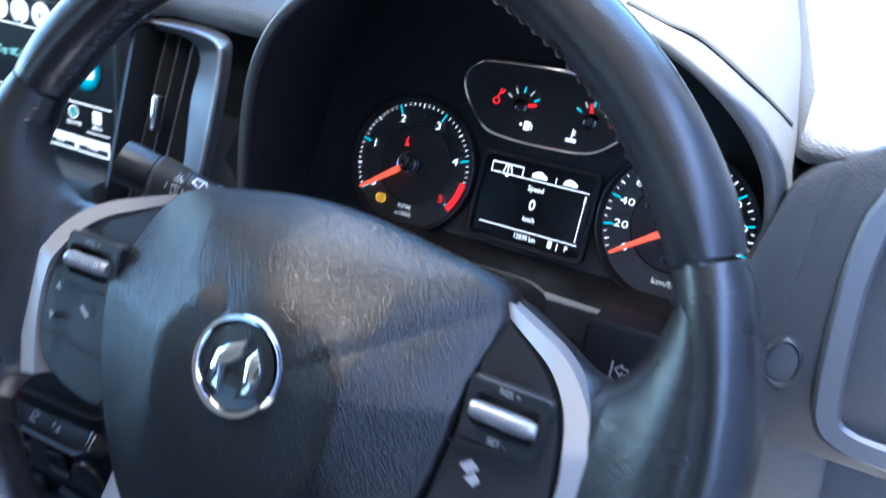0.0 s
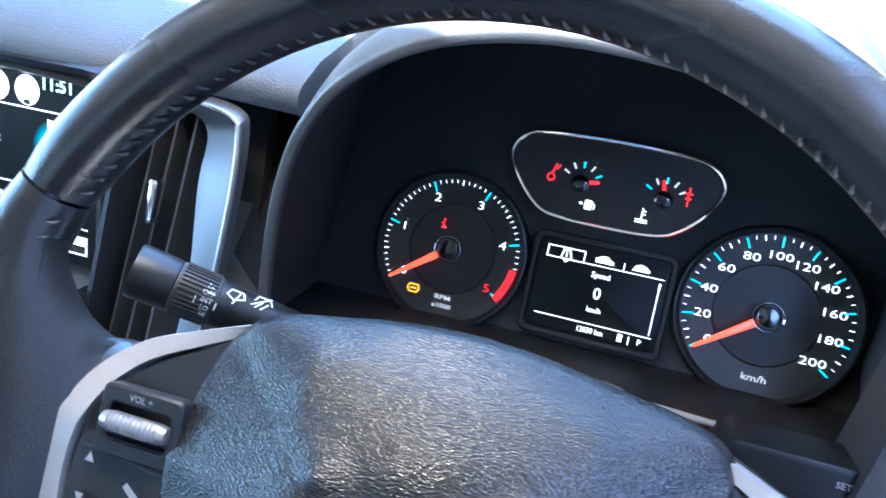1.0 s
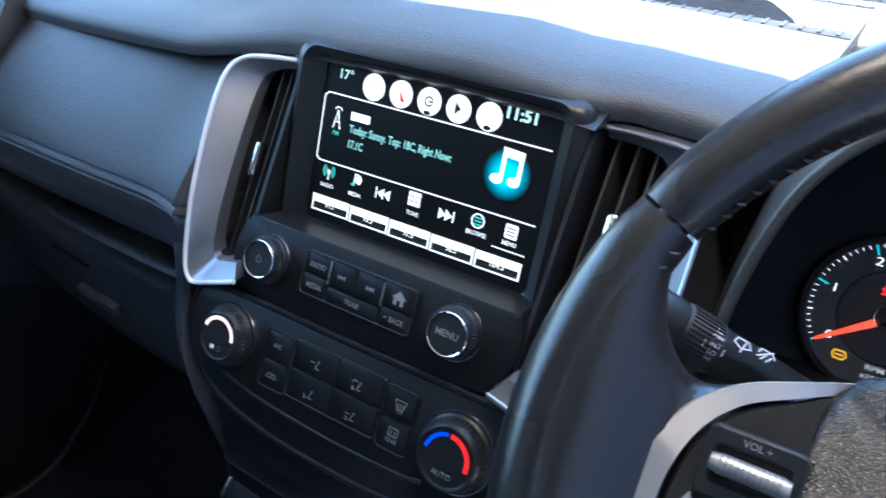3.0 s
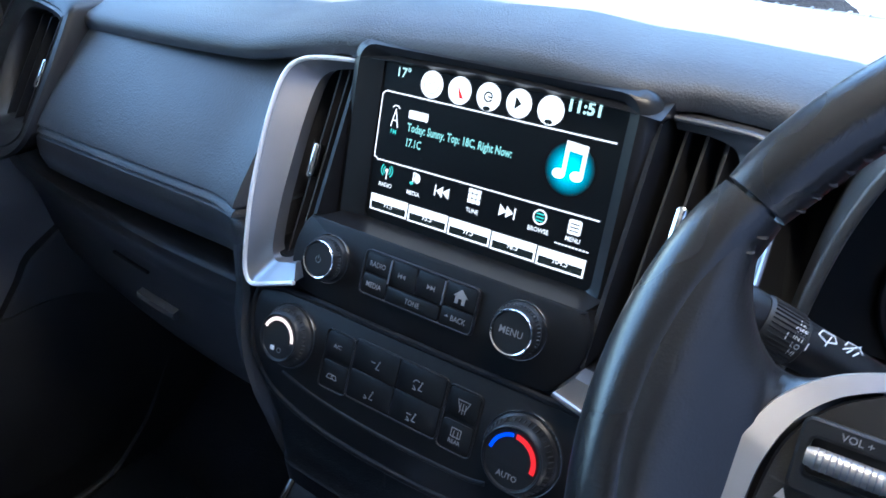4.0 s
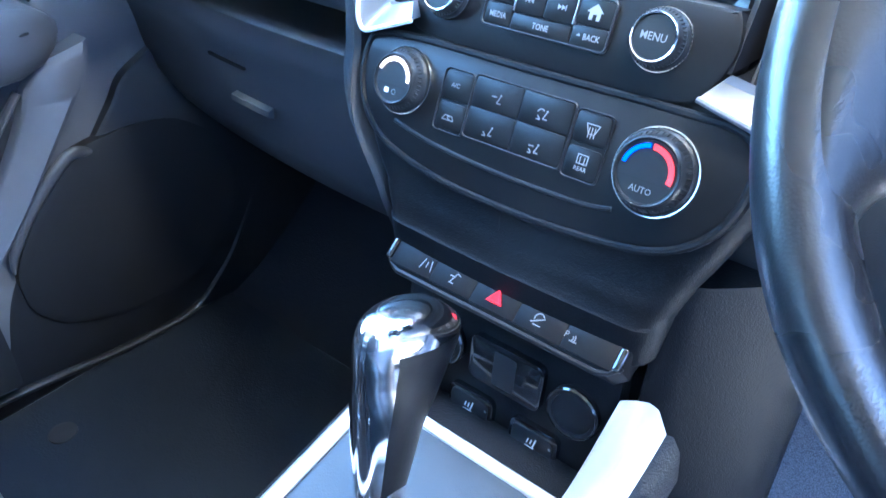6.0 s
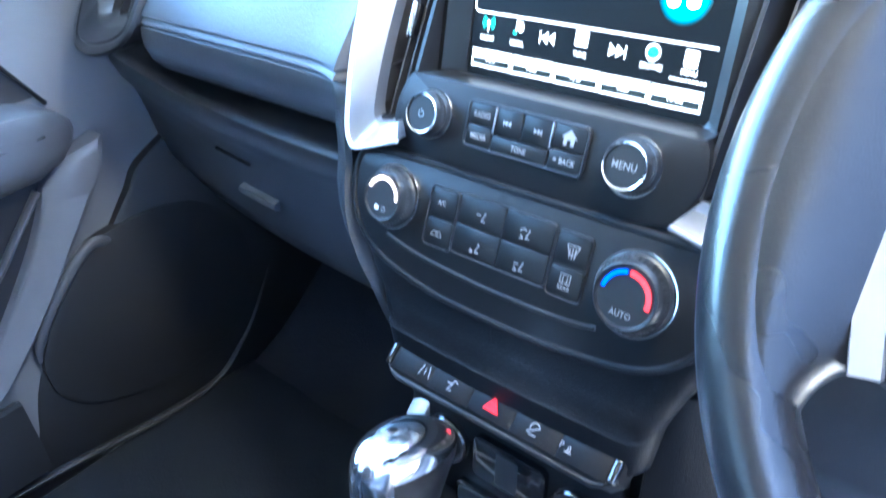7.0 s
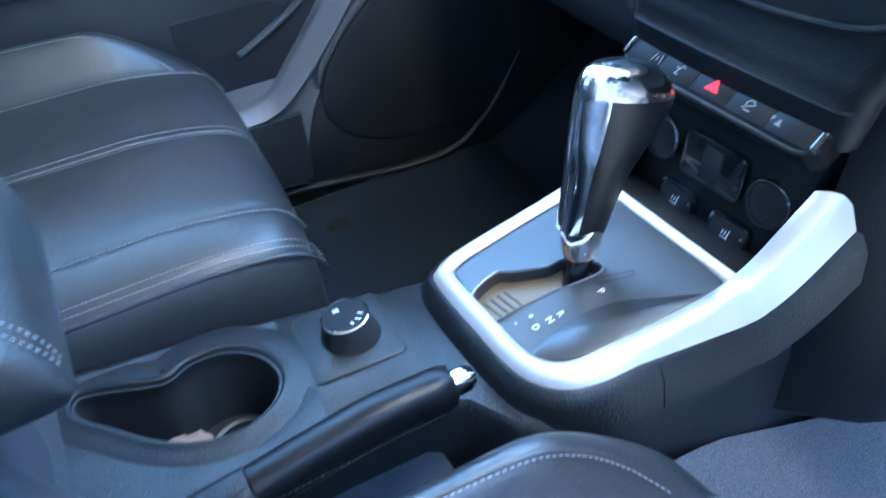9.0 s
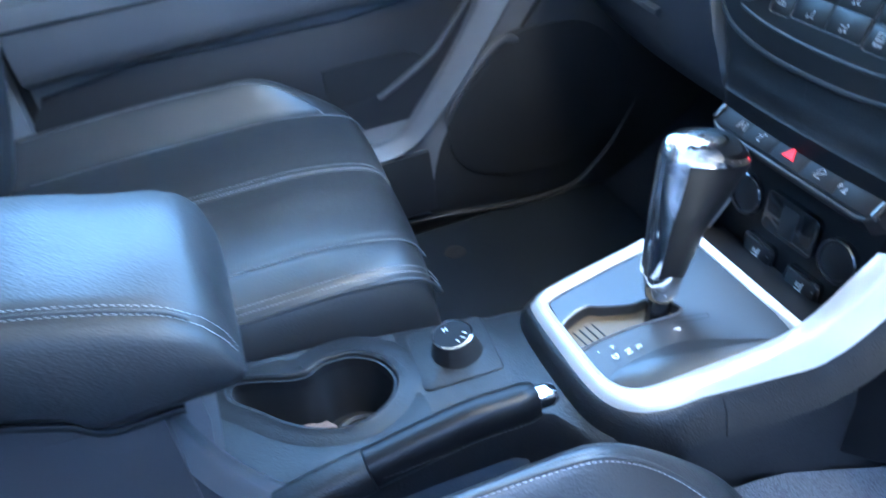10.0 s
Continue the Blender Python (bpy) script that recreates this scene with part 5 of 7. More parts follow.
part("power_symbol", stroke([arc(0, 0, 0.0022, 125, 415, 14), [(0, 0.0008), (0, 0.0032)]], 0.0006, RK1, 0.0130), PRINT_DIM, rk1, smooth=False)
part("key_surround", ring_plate(rrect(0.0930, 0.0315, 0.004, 4, -0.0005, 0.0002), rrect(0.0900, 0.0285, 0.003, 4, -0.0005, 0.0002), 0.0, 0.0026, RD, 0.0005), TRIM_BLACK, radio, "raised frame round the radio keys")
for nm, x, y, w, h in (("radio_key", -0.0345, 0.0073, 0.0208, 0.0140), ("radio_key", -0.0345, -0.0072, 0.0208, 0.0138), ("seek_key", -0.0130, 0.0055, 0.0213, 0.0178), ("seek_key", 0.0088, 0.0055, 0.0213, 0.0178),
                       ("tone_key", -0.0020, -0.0092, 0.0433, 0.0104), ("home_key", 0.0327, 0.0065, 0.0240, 0.0158), ("back_key", 0.0327, -0.0082, 0.0240, 0.0128)):
    part(nm, prism(rrect(w, h, 0.0018, 3, x, y), 0.0, 0.0022, RD, 0.0004), PANEL_BLACK, radio)
for x in (-0.0237, 0.0200):
    part("key_bar", prism(rrect(0.0010, 0.0165, 0.0004, 2, x, 0.0055), 0.0, 0.0032, RD, 0.0003), SILVER_DARK, radio, "thin silver bar between keys")
for txt, x, y in (("RADIO", -0.0345, 0.0068), ("MEDIA", -0.0345, -0.0075), ("TONE", -0.0015, -0.0092), ("BACK", 0.0345, -0.0082)):
    lettering(txt, RD, 0.0052, PRINT_DIM, radio, x, y, 0.0026, 0.85)
bm = flat([(0.0270, -0.0082), (0.0245 - 0.0005, -0.0082), (0.0262, -0.0066)], RD, 0.0026)
for sgn, x0 in ((-1, -0.0130), (1, 0.0090)):
    for k in (0, 1):
        xa = x0 + sgn * (0.0028 * k - 0.0022)
        flat([(xa, 0.0072), (xa + sgn * 0.0028, 0.0055), (xa, 0.0038)], RD, 0.0026, bm)
    flat(rrect(0.0007, 0.0034, 0.0001, 1, x0 + sgn * 0.0036, 0.0055), RD, 0.0026, bm)
flat([(0.0270, 0.0068), (0.0327, 0.0118), (0.0384, 0.0068), (0.0365, 0.0068), (0.0365, 0.0022), (0.0340, 0.0022), (0.0340, 0.0055), (0.0314, 0.0055), (0.0314, 0.0022), (0.0289, 0.0022), (0.0289, 0.0068)], RD, 0.0026, bm)
part("key_symbols", bm, PRINT_DIM, radio, smooth=False)

# touch screen
SC = panel(0.0, 0.362, 0.881, 16.3)
outer = rrect(0.228, 0.143, 0.014, 6, 0.004, -0.0245)
inner = rrect(0.182, 0.118, 0.007, 6, 0.0095, -0.0215)
mid = rrect(0.206, 0.130, 0.012, 6, 0.004, -0.0235)
rings = [[(x, y, -0.03) for x, y in outer], [(x, y, -0.002) for x, y in outer], [(x, y, 0.001) for x, y in inset(outer, 0.0015)], [(x, y, 0.0045) for x, y in inset(outer, 0.005)], [(x, y, 0.0062) for x, y in inset(mid, -0.0012)], [(x, y, 0.0055) for x, y in mid], [(x, y, 0.0012) for x, y in inner], [(x, y, -0.004) for x, y in inner]]
part("screen_surround", loft(rings, m=SC, loop=True, caps=False), BEZEL, radio, "deep black frame round the screen")
screen = part("touch_screen", prism(rrect(0.1815, 0.1175, 0.0065, 6, 0.0095, -0.0215), -0.01, 0.0, SC), SCREEN_OFF, radio, "lit touch screen with white icons")


def on_screen(name, bm, mat, label=""):
    return part(name, bm, mat, screen, label, smooth=False)


for k, x in enumerate((-0.0395, -0.0170, 0.0055, 0.0280, 0.0505)):
    on_screen("round_icon", flat(ellipse(0.0092, None, 28, x, 0.0235), SC, 0.0008), WHITE_LIT)
on_screen("icon_mark", flat([(-0.0185, 0.0270), (-0.0150, 0.0215), (-0.0128, 0.0185), (-0.0165, 0.0190)], SC, 0.0012), RED_LIT)
on_screen("icon_mark", stroke([arc(0.0055, 0.0235, 0.0030, 20, 330, 10), [(0.0055, 0.0235), (0.0085, 0.0235)]], 0.0010, SC, 0.0012), DARK_LIT)
on_screen("icon_mark", flat([(0.0255, 0.0275), (0.0300, 0.0235), (0.0255, 0.0195)], SC, 0.0012), DARK_LIT)
for x, y in ((0.0505, 0.0165), (0.0055, 0.0160)):
    on_screen("icon_mark", flat(ellipse(0.0028, 0.0015, 10, x, y), SC, 0.0012), DARK_LIT)
on_screen("icon_mark", stroke([arc(-0.0395, 0.0235, 0.0060, 0, 360, 16), [(-0.0425, 0.0235), (-0.0365, 0.0255)]], 0.0005, SC, 0.0012), GREY_LIT)
lettering("17\u00b0", SC, 0.0092, PALE_LIT, screen, -0.0640, 0.0270, 0.0008, 1.0, "temperature_text")
lettering("11:51", SC, 0.0105, PALE_LIT, screen, 0.0725, 0.0290, 0.0008, 1.05, "clock_text", bold=0.035)
bm = stroke([[(0.0965, 0.0130), (-0.0765, 0.0130), (-0.0795, 0.0105), (-0.0795, -0.0335), (-0.0765, -0.0355), (0.0965, -0.0345)]], 0.0010, SC, 0.0008)
on_screen("frame_line", bm, WHITE_LIT)
bm = stroke([[(-0.0690, -0.0105), (-0.0660, 0.0020), (-0.0630, -0.0105)], [(-0.0678, -0.0060), (-0.0642, -0.0060)], arc(-0.0660, 0.0010, 0.0034, 30, 150, 6)], 0.0009, SC, 0.0008)
on_screen("mast_symbol", bm, WHITE_LIT)
lettering("FM", SC, 0.0045, TEAL_LIT, screen, -0.0660, -0.0140, 0.0008, 1.0)
on_screen("station_bar", flat(rrect(0.0165, 0.0058, 0.0008, 2, -0.0465, 0.0008), SC, 0.0008), WHITE_LIT, "plain white bar in place of the station name")
lettering("Today: Sunny. Top: 18C, Right Now:", SC, 0.0078, SOFT_TEAL, screen, -0.0545, -0.0085, 0.0008, 0.725, "info_text", align="LEFT", bold=0.028)
lettering("17.1C", SC, 0.0078, SOFT_TEAL, screen, -0.0545, -0.0190, 0.0008, 0.72, "info_text", align="LEFT", bold=0.028)
on_screen("note_glow", flat(ellipse(0.0168, None, 40, 0.0705, -0.0085), SC, 0.0006), GLOW, "soft cyan glow behind the note symbol")
bm = flat([(0.0655, 0.0085), (0.0805, 0.0075), (0.0805, 0.0015), (0.0655, 0.0025)], SC, 0.0012)
flat([(0.0655, 0.0040), (0.0685, 0.0040), (0.0685, -0.0125), (0.0655, -0.0125)], SC, 0.0012, bm)
flat([(0.0775, 0.0030), (0.0805, 0.0030), (0.0805, -0.0115), (0.0775, -0.0115)], SC, 0.0012, bm)
flat(ellipse(0.0046, 0.0034, 12, 0.0640, -0.0125), SC, 0.0013, bm)
flat(ellipse(0.0046, 0.0034, 12, 0.0760, -0.0120), SC, 0.0013, bm)
on_screen("note_symbol", bm, WHITE_LIT)
mast = stroke([[(-0.0665, -0.0420), (-0.0665, -0.0480)]], 0.0010, SC, 0.0008)
flat(ellipse(0.0014, None, 10, -0.0665, -0.0420), SC, 0.0009, mast)
on_screen("radio_icon", mast, WHITE_LIT)
on_screen("radio_waves", stroke([arc(-0.0665, -0.0420, r, a, a + 100, 6) for r in (0.0030, 0.0050) for a in (-50, 130)], 0.0010, SC, 0.0008), TEAL_LIT)
bm = stroke([[(-0.0430, -0.0450), (-0.0430, -0.0380), (-0.0400, -0.0385)]], 0.0010, SC, 0.0008)
flat(ellipse(0.0026, 0.0034, 12, -0.0395, -0.0415), SC, 0.0009, bm)
on_screen("media_icon", bm, WHITE_LIT)
on_screen("media_dot", flat(ellipse(0.0018, 0.0013, 8, -0.0440, -0.0455), SC, 0.0009), TEAL_LIT)
for sgn, x0 in ((-1, -0.0165), (1, 0.0325)):
    bm = flat(rrect(0.0011, 0.0076, 0.0002, 1, x0 + sgn * 0.0070, -0.0455), SC, 0.0008)
    for k in (0, 1):
        xa = x0 + sgn * (0.0052 * k - 0.0045)
        flat([(xa, -0.0415), (xa + sgn * 0.0055, -0.0455), (xa, -0.0495)], SC, 0.0008 + 0.0001 * k, bm)
    on_screen("seek_icon", bm, WHITE_LIT)
for i in range(3):
    for j in range(3):
        on_screen("tune_key", flat(rrect(0.0030, 0.0030, 0.0003, 1, 0.0045 + i * 0.0034, -0.0385 - j * 0.0034), SC, 0.0008), WHITE_LIT)
on_screen("browse_icon", stroke([arc(0.0575, -0.0425, 0.0045, 0, 360, 20)], 0.0010, SC, 0.0008), WHITE_LIT)
on_screen("menu_icon", flat(rrect(0.0090, 0.0095, 0.0012, 2, 0.0820, -0.0425), SC, 0.0008), WHITE_LIT)
for y in (-0.0405, -0.0427, -0.0449):
    on_screen("browse_line", stroke([[(0.0550, y), (0.0602, y)]], 0.0010, SC, 0.0009), TEAL_LIT)
    on_screen("menu_line", stroke([[(0.0790, y), (0.0850, y)]], 0.0007, SC, 0.0010), DARK_LIT)
for txt, x, y in (("RADIO", -0.0665, -0.0525), ("MEDIA", -0.0415, -0.0525), ("TUNE", 0.0080, -0.0520), ("BROWSE", 0.0578, -0.0510), ("MENU", 0.0822, -0.0505)):
    lettering(txt, SC, 0.0042, WHITE_LIT, screen, x, y, 0.0008, 0.9)
on_screen("page_dots", stroke([[(0.0710 + 0.0024 * k, -0.0552), (0.0722 + 0.0024 * k, -0.0552)] for k in range(10)], 0.0010, SC, 0.0008), WHITE_LIT)
for k, txt in enumerate(("91.1", "95.5", "97.5", "98.5", "104.5")):
    x0 = -0.0775 + k * 0.0345
    on_screen("preset_key", flat([(x0, -0.0725), (x0 + 0.0335, -0.0722), (x0 + 0.0335, -0.0602), (x0, -0.0605)], SC, 0.0008), WHITE_LIT)
    on_screen("preset_face", flat([(x0 + 0.0014, -0.0712), (x0 + 0.0322, -0.0709), (x0 + 0.0322, -0.0660), (x0 + 0.0014, -0.0662)], SC, 0.0010), DARK_LIT)
    lettering(txt, SC, 0.0060, WHITE_LIT, screen, x0 + 0.0167, -0.0665, 0.0013, 0.85)

# ---- centre vents with their silver trim ----


def centre_vent(s):
    """The vent beside the screen; s = -1 passenger's side, +1 driver's side."""
    f = lambda x, y, z: (CX + s * x, y, z)
    holder = thing("centre_vent", f(0.14, 0.33, 0.75), "tall dark air vent framed by curved satin silver trim", "air vent", "centre vents")
    out = spline([(0.113, 0.372, 0.9080), (0.140, 0.366, 0.9075), (0.160, 0.360, 0.9040), (0.1690, 0.350, 0.8930), (0.1690, 0.330, 0.865), (0.1640, 0.303, 0.820), (0.1595, 0.2885, 0.790), (0.1580, 0.2820, 0.770), (0.1545, 0.2790, 0.760), (0.1480, 0.2780, 0.7560), (0.130, 0.2780, 0.7620), (0.104, 0.2795, 0.7715)], 5)
    inn = spline([(0.113, 0.380, 0.8990), (0.132, 0.376, 0.8975), (0.146, 0.372, 0.8930), (0.1510, 0.364, 0.8830), (0.1500, 0.345, 0.858), (0.1470, 0.319, 0.820), (0.1440, 0.303, 0.794), (0.1420, 0.2960, 0.780), (0.1390, 0.2940, 0.774), (0.1330, 0.2910, 0.7735), (0.1230, 0.2900, 0.7765), (0.110, 0.2880, 0.7810)], 5)
    if s > 0:  # the driver's vent is broader and squarer
        out = spline([(0.116, 0.384, 0.9095), (0.140, 0.3835, 0.9095), (0.165, 0.382, 0.9085), (0.1795, 0.3795, 0.9040), (0.1835, 0.374, 0.8950), (0.1862, 0.3601, 0.8739), (0.1870, 0.3354, 0.8353), (0.1861, 0.312, 0.800), (0.1839, 0.294, 0.775), (0.1787, 0.279, 0.760), (0.1691, 0.278, 0.756), (0.1425, 0.278, 0.762), (0.104, 0.2795, 0.7715)], 5)
        inn = spline([(0.116, 0.3905, 0.9005), (0.135, 0.3900, 0.9003), (0.150, 0.387, 0.8980), (0.1555, 0.3845, 0.8930), (0.1580, 0.380, 0.8860), (0.1601, 0.3633, 0.8665), (0.1660, 0.3387, 0.828), (0.1670, 0.318, 0.797), (0.166, 0.304, 0.783), (0.1620, 0.297, 0.776), (0.154, 0.291, 0.7735), (0.132, 0.290, 0.7765), (0.1128, 0.288, 0.781)], 5)
    rings = []
    for (a, b) in zip(out, inn):
        a, b = Vector(f(*a)), Vector(f(*b))
        back = Vector((0, 0.012, 0.0))
        rings.append([a + back, a + Vector((0, 0.001, 0)), a.lerp(b, 0.06) - Vector((0, 0.0012, 0)), a.lerp(b, 0.16), b, b + back])
    # driver's trim gets a darker silver for its shade; edge tone paints the highlight
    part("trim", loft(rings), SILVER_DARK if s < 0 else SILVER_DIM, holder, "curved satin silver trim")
    part("edge", sweep([Vector(f(*a)) - Vector((0, 0.0006, 0)) for a in out], ellipse(0.0018, None, 8), up=(0, -1, 0.3)), SILVER if s < 0 else SILVER_MID, holder, "silver edge with its highlight in a brighter tone")
    w = 0.160 if s < 0 else 0.178
    part("back", loft([[Vector(f(x, y + d, z)) for x, y, z in ((0.100, 0.40, 0.905), (w, 0.395, 0.905), (w, 0.335, 0.765), (0.100, 0.335, 0.765))] for d in (0.03, 0.04)]), DEEP, holder)
    side = loft([[Vector(f(x, y, z)) for y, z in ((0.372, 0.908), (0.297, 0.782), (0.40, 0.775), (0.45, 0.908))] for x in (0.1135, 0.1105)])
    part("cheek", side, TRIM_BLACK, holder)
    for x in ((0.1195, 0.1275, 0.1355) if s < 0 else (0.1225, 0.1350, 0.1475)):
        rings = []
        for t in np.linspace(0, 1, 6):
            z, y = 0.900 - 0.128 * t, (0.3795 if s < 0 else 0.3905) - 0.076 * t - (0.0 if s < 0 else 0.012 * t)
            rings.append([Vector(f(xx, yy, z)) for xx, yy in ((x - 0.0008, y), (x + 0.0008, y), (x + 0.0036, y + 0.035), (x + 0.0020, y + 0.035))])
        part("slat", loft(rings), RUBBER, holder)
    part("tab", prism(rrect(0.0060, 0.026, 0.0025, 3), -0.002, 0.006, Matrix.Translation(f(0.1345, 0.342, 0.836) if s < 0 else f(0.138, 0.352, 0.857)) @ pose(0, 0, 0, 62, 0, 0), 0.0018), CHROME, holder, "small chrome vent tab")
    return holder


centre_vent(-1)
centre_vent(1)
# brow above the screen
part("brow", loft([[(x, y, z) for y, z in ((0.372 + 0.02 * ((x - CX) / 0.12) ** 4, 0.906 + 0.006 * math.cos((x - CX) / 0.12 * 1.3)), (0.365, 0.910 + 0.008 * math.cos((x - CX) / 0.12 * 1.3)), (0.43, 0.93), (0.43, 0.90))] for x in np.linspace(CX - 0.115, CX + 0.115, 24)]), TRIM_BLACK, stack)

# ---- switch bar and lower panel ----
low = thing("switch_bar", (CX, 0.24, 0.60), "black switch bar with red hazard button", "switch bar")
BAR = pose(0.012, 0.240, 0.606, 90 - 52, 0, 0)
bar_line = [(-0.0985, 0.014), (0.0985, 0.014), (0.1015, 0.006), (0.1005, -0.006), (0.093, -0.013), (-0.093, -0.013), (-0.1005, -0.006), (-0.1015, 0.006)]
part("body", prism(bar_line, -0.022, 0.004, BAR, 0.004), SWITCH, low)
part("lower_edge", sweep([BAR @ Vector((x, -0.0135 + (0.010 if abs(x) > 0.097 else 0.003 if abs(x) > 0.092 else 0.0), 0.0015)) for x in np.linspace(-0.100, 0.100, 30)], ellipse(0.0022, None, 8), up=(0, 0, 1)), TRIM_BLACK, low)
for k in range(5):
    part("switch", prism(rrect(0.0376, 0.0215, 0.001, 3, -0.0755 + k * 0.0378, 0.001), 0.0, 0.0047, BAR, 0.0006), SWITCH, low)
for x in (-0.0975, 0.0975):
    part("end_cap", prism(rrect(0.0055, 0.0170, 0.0024, 4, x, 0.0005), 0.0, 0.0062, BAR, 0.0016), GLOSS, low, "glossy end of the switch bar")
tri = [(-0.0065, -0.0045), (0.0065, -0.0045), (0.0, 0.0065)]
part("hazard_triangle", ring_plate(tri, inset(tri, 0.0016), 0.0045, 0.0060, BAR @ pose(0.0, 0.001, 0), 0.0002), RED_PLASTIC, low, "red hazard triangle")
part("hazard_middle", flat(inset(tri, 0.0016), BAR @ pose(0.0, 0.001, 0), 0.0055), RED_PLASTIC, low, smooth=False)
part("switch_symbol", stroke([[(-0.068, -0.004), (-0.066, 0.004)], [(-0.058, -0.004), (-0.060, 0.004)], [(-0.063, -0.002), (-0.063, 0.002)]], 0.0007, BAR, 0.0052), PRINT_DIM, low, smooth=False)
part("switch_symbol", stroke([[(-0.039, -0.003), (-0.036, 0.004), (-0.033, 0.003)], [(-0.041, 0.001), (-0.037, 0.001)], [(-0.040, -0.004), (-0.036, -0.004)]], 0.0008, BAR, 0.0052), PRINT_DIM, low, smooth=False)
part("switch_symbol", stroke([[(0.031, -0.003), (0.040, 0.002)], arc(0.036, 0.001, 0.0035, 30, 200, 8), [(0.033, -0.004), (0.039, -0.004)]], 0.0008, BAR, 0.0052), PRINT_DIM, low, smooth=False)
lettering("P", BAR, 0.0062, PRINT_DIM, low, 0.058, 0.0, 0.0052)
part("sensor_waves", stroke([arc(0.0615, -0.001, r, -40, 40, 5) for r in (0.002, 0.0035)] + [[(0.0615, -0.003), (0.0665, -0.003)]], 0.0009, BAR, 0.0052), PRINT_DIM, low, smooth=False)

LP = panel(0.0, 0.243, 0.520, 8)
# flank of the stack, running on from the switch bar towards the knee panel
flank = []
for z in np.linspace(0.36, 0.655, 12):
    lean = (z - 0.57) * 0.16
    flank.append([(x, y + lean, z) for x, y in ((0.1155, 0.285), (0.1160, 0.263), (0.1185, 0.2575), (0.1230, 0.2580), (0.140, 0.2680), (0.160, 0.286), (0.185, 0.312), (0.20, 0.340), (0.20, 0.37), (0.1155, 0.37))])
part("flank", loft(flank), STACK_BLACK, stack, "dark grained flank below the climate panel")
lower = thing("socket_panel", (CX, 0.25, 0.46), "dark lower panel with sockets and seat heater switches", "panel")
part("plate", prism(rrect(0.190, 0.150, 0.012, 4, 0.012, 0.0), -0.02, -0.002, LP, 0.002), STACK_BLACK, lower)
for x, y in ((-0.042, 0.018), (0.078, 0.016)):
    sock = part("power_socket", lathe([(0.0205, -0.002), (0.0205, 0.003), (0.0190, 0.0050), (0.0165, 0.0050), (0.0160, 0.0035), (0.0150, 0.0040), (0.001, 0.0045)], LP @ pose(x, y, 0), 36), TRIM_BLACK, lower, "round black socket cover")
    part("rim", lathe([(0.0207, 0.002), (0.0212, 0.004), (0.0200, 0.0054), (0.0190, 0.005)], LP @ pose(x, y, 0), 36), GLOSS, sock)
part("blank_cover", prism(rrect(0.066, 0.040, 0.007, 5, 0.019, 0.020), -0.002, 0.005, LP, 0.002), GLOSS, lower, "black blank cover with a dark middle")
part("cover_inset", prism(rrect(0.020, 0.030, 0.002, 3, 0.019, 0.020), 0.004, 0.0055, LP, 0.0005), DEEP, lower)
for x in (-0.0085, 0.0510):
    sw = part("seat_heater_switch", prism(rrect(0.043, 0.026, 0.007, 5, x, -0.0270), -0.002, 0.004, LP, 0.002), GLOSS, lower, "black oval seat heater switch")
    part("switch_face", prism(rrect(0.036, 0.019, 0.005, 4, x, -0.0270), 0.003, 0.0055, LP, 0.001), TRIM_BLACK, sw)
    part("heat_symbol", stroke([[(x - 0.004, -0.031), (x + 0.0035, -0.031)], [(x + 0.0025, -0.030), (x + 0.0045, -0.022)], [(x - 0.003, -0.028), (x - 0.002, -0.024)], [(x, -0.028), (x + 0.001, -0.024)]], 0.0011, LP, 0.0060), PRINT, sw, smooth=False)
    part("status_lamp", flat(ellipse(0.0012, None, 8, x + 0.0165, -0.0235), LP, 0.0060), PRINT_DIM, sw, smooth=False)

# ---- centre console ----
console = thing("centre_console", (CX, -0.1, 0.20), "black centre console with cup holders and silver selector surround", "console")


def gate_z(y):
    return 0.486 + 0.15 * (y - 0.1)


# lower body of the console, from the dash to the rear box
rings = []
PLAN = [(0.30, 0.478, -0.098, 0.118), (0.22, 0.478, -0.100, 0.125), (0.18, 0.470, -0.098, 0.128), (0.10, 0.456, -0.094, 0.122), (0.03, 0.447, -0.090, 0.112), (0.006, 0.445, -0.098, 0.100), (-0.012, 0.443, -0.103, 0.060),
        (-0.05, 0.442, -0.114, 0.034), (-0.112, 0.4415, -0.128, 0.032), (-0.20, 0.4425, -0.146, 0.032), (-0.26, 0.4445, -0.152, 0.034), (-0.33, 0.4475, -0.155, 0.036)]


def console_ring(y, zt, wl, wr):
    return [(wl - 0.022, y, 0.20), (wl - 0.012, y, zt - 0.07), (wl - 0.003, y, zt - 0.020), (wl + 0.002, y, zt - 0.006), (wl + 0.010, y, zt), (wr - 0.010, y, zt), (wr - 0.002, y, zt - 0.006), (wr + 0.003, y, zt - 0.018), (wr + 0.010, y, zt - 0.06), (wr + 0.020, y, 0.20)]


rings = [console_ring(*row) for row in PLAN[:9]]
for side in (0, 1):
    walls = []
    for row in PLAN[8:]:
        ring = console_ring(*row)
        half_ring = ring[:5] if side == 0 else ring[5:]
        xi = ring[4][0] + 0.010 if side == 0 else ring[5][0] - 0.010
        walls.append((half_ring + [(xi, row[0], row[1] - 0.002), (xi, row[0], 0.20)]) if side == 0 else ([(xi, row[0], 0.20), (xi, row[0], row[1] - 0.002)] + half_ring))
    part("rear_side", loft(walls), CONSOLE, console, "dark grained side of the cup holder bay")
part("body", loft(rings), CONSOLE, console, "dark grained console body")
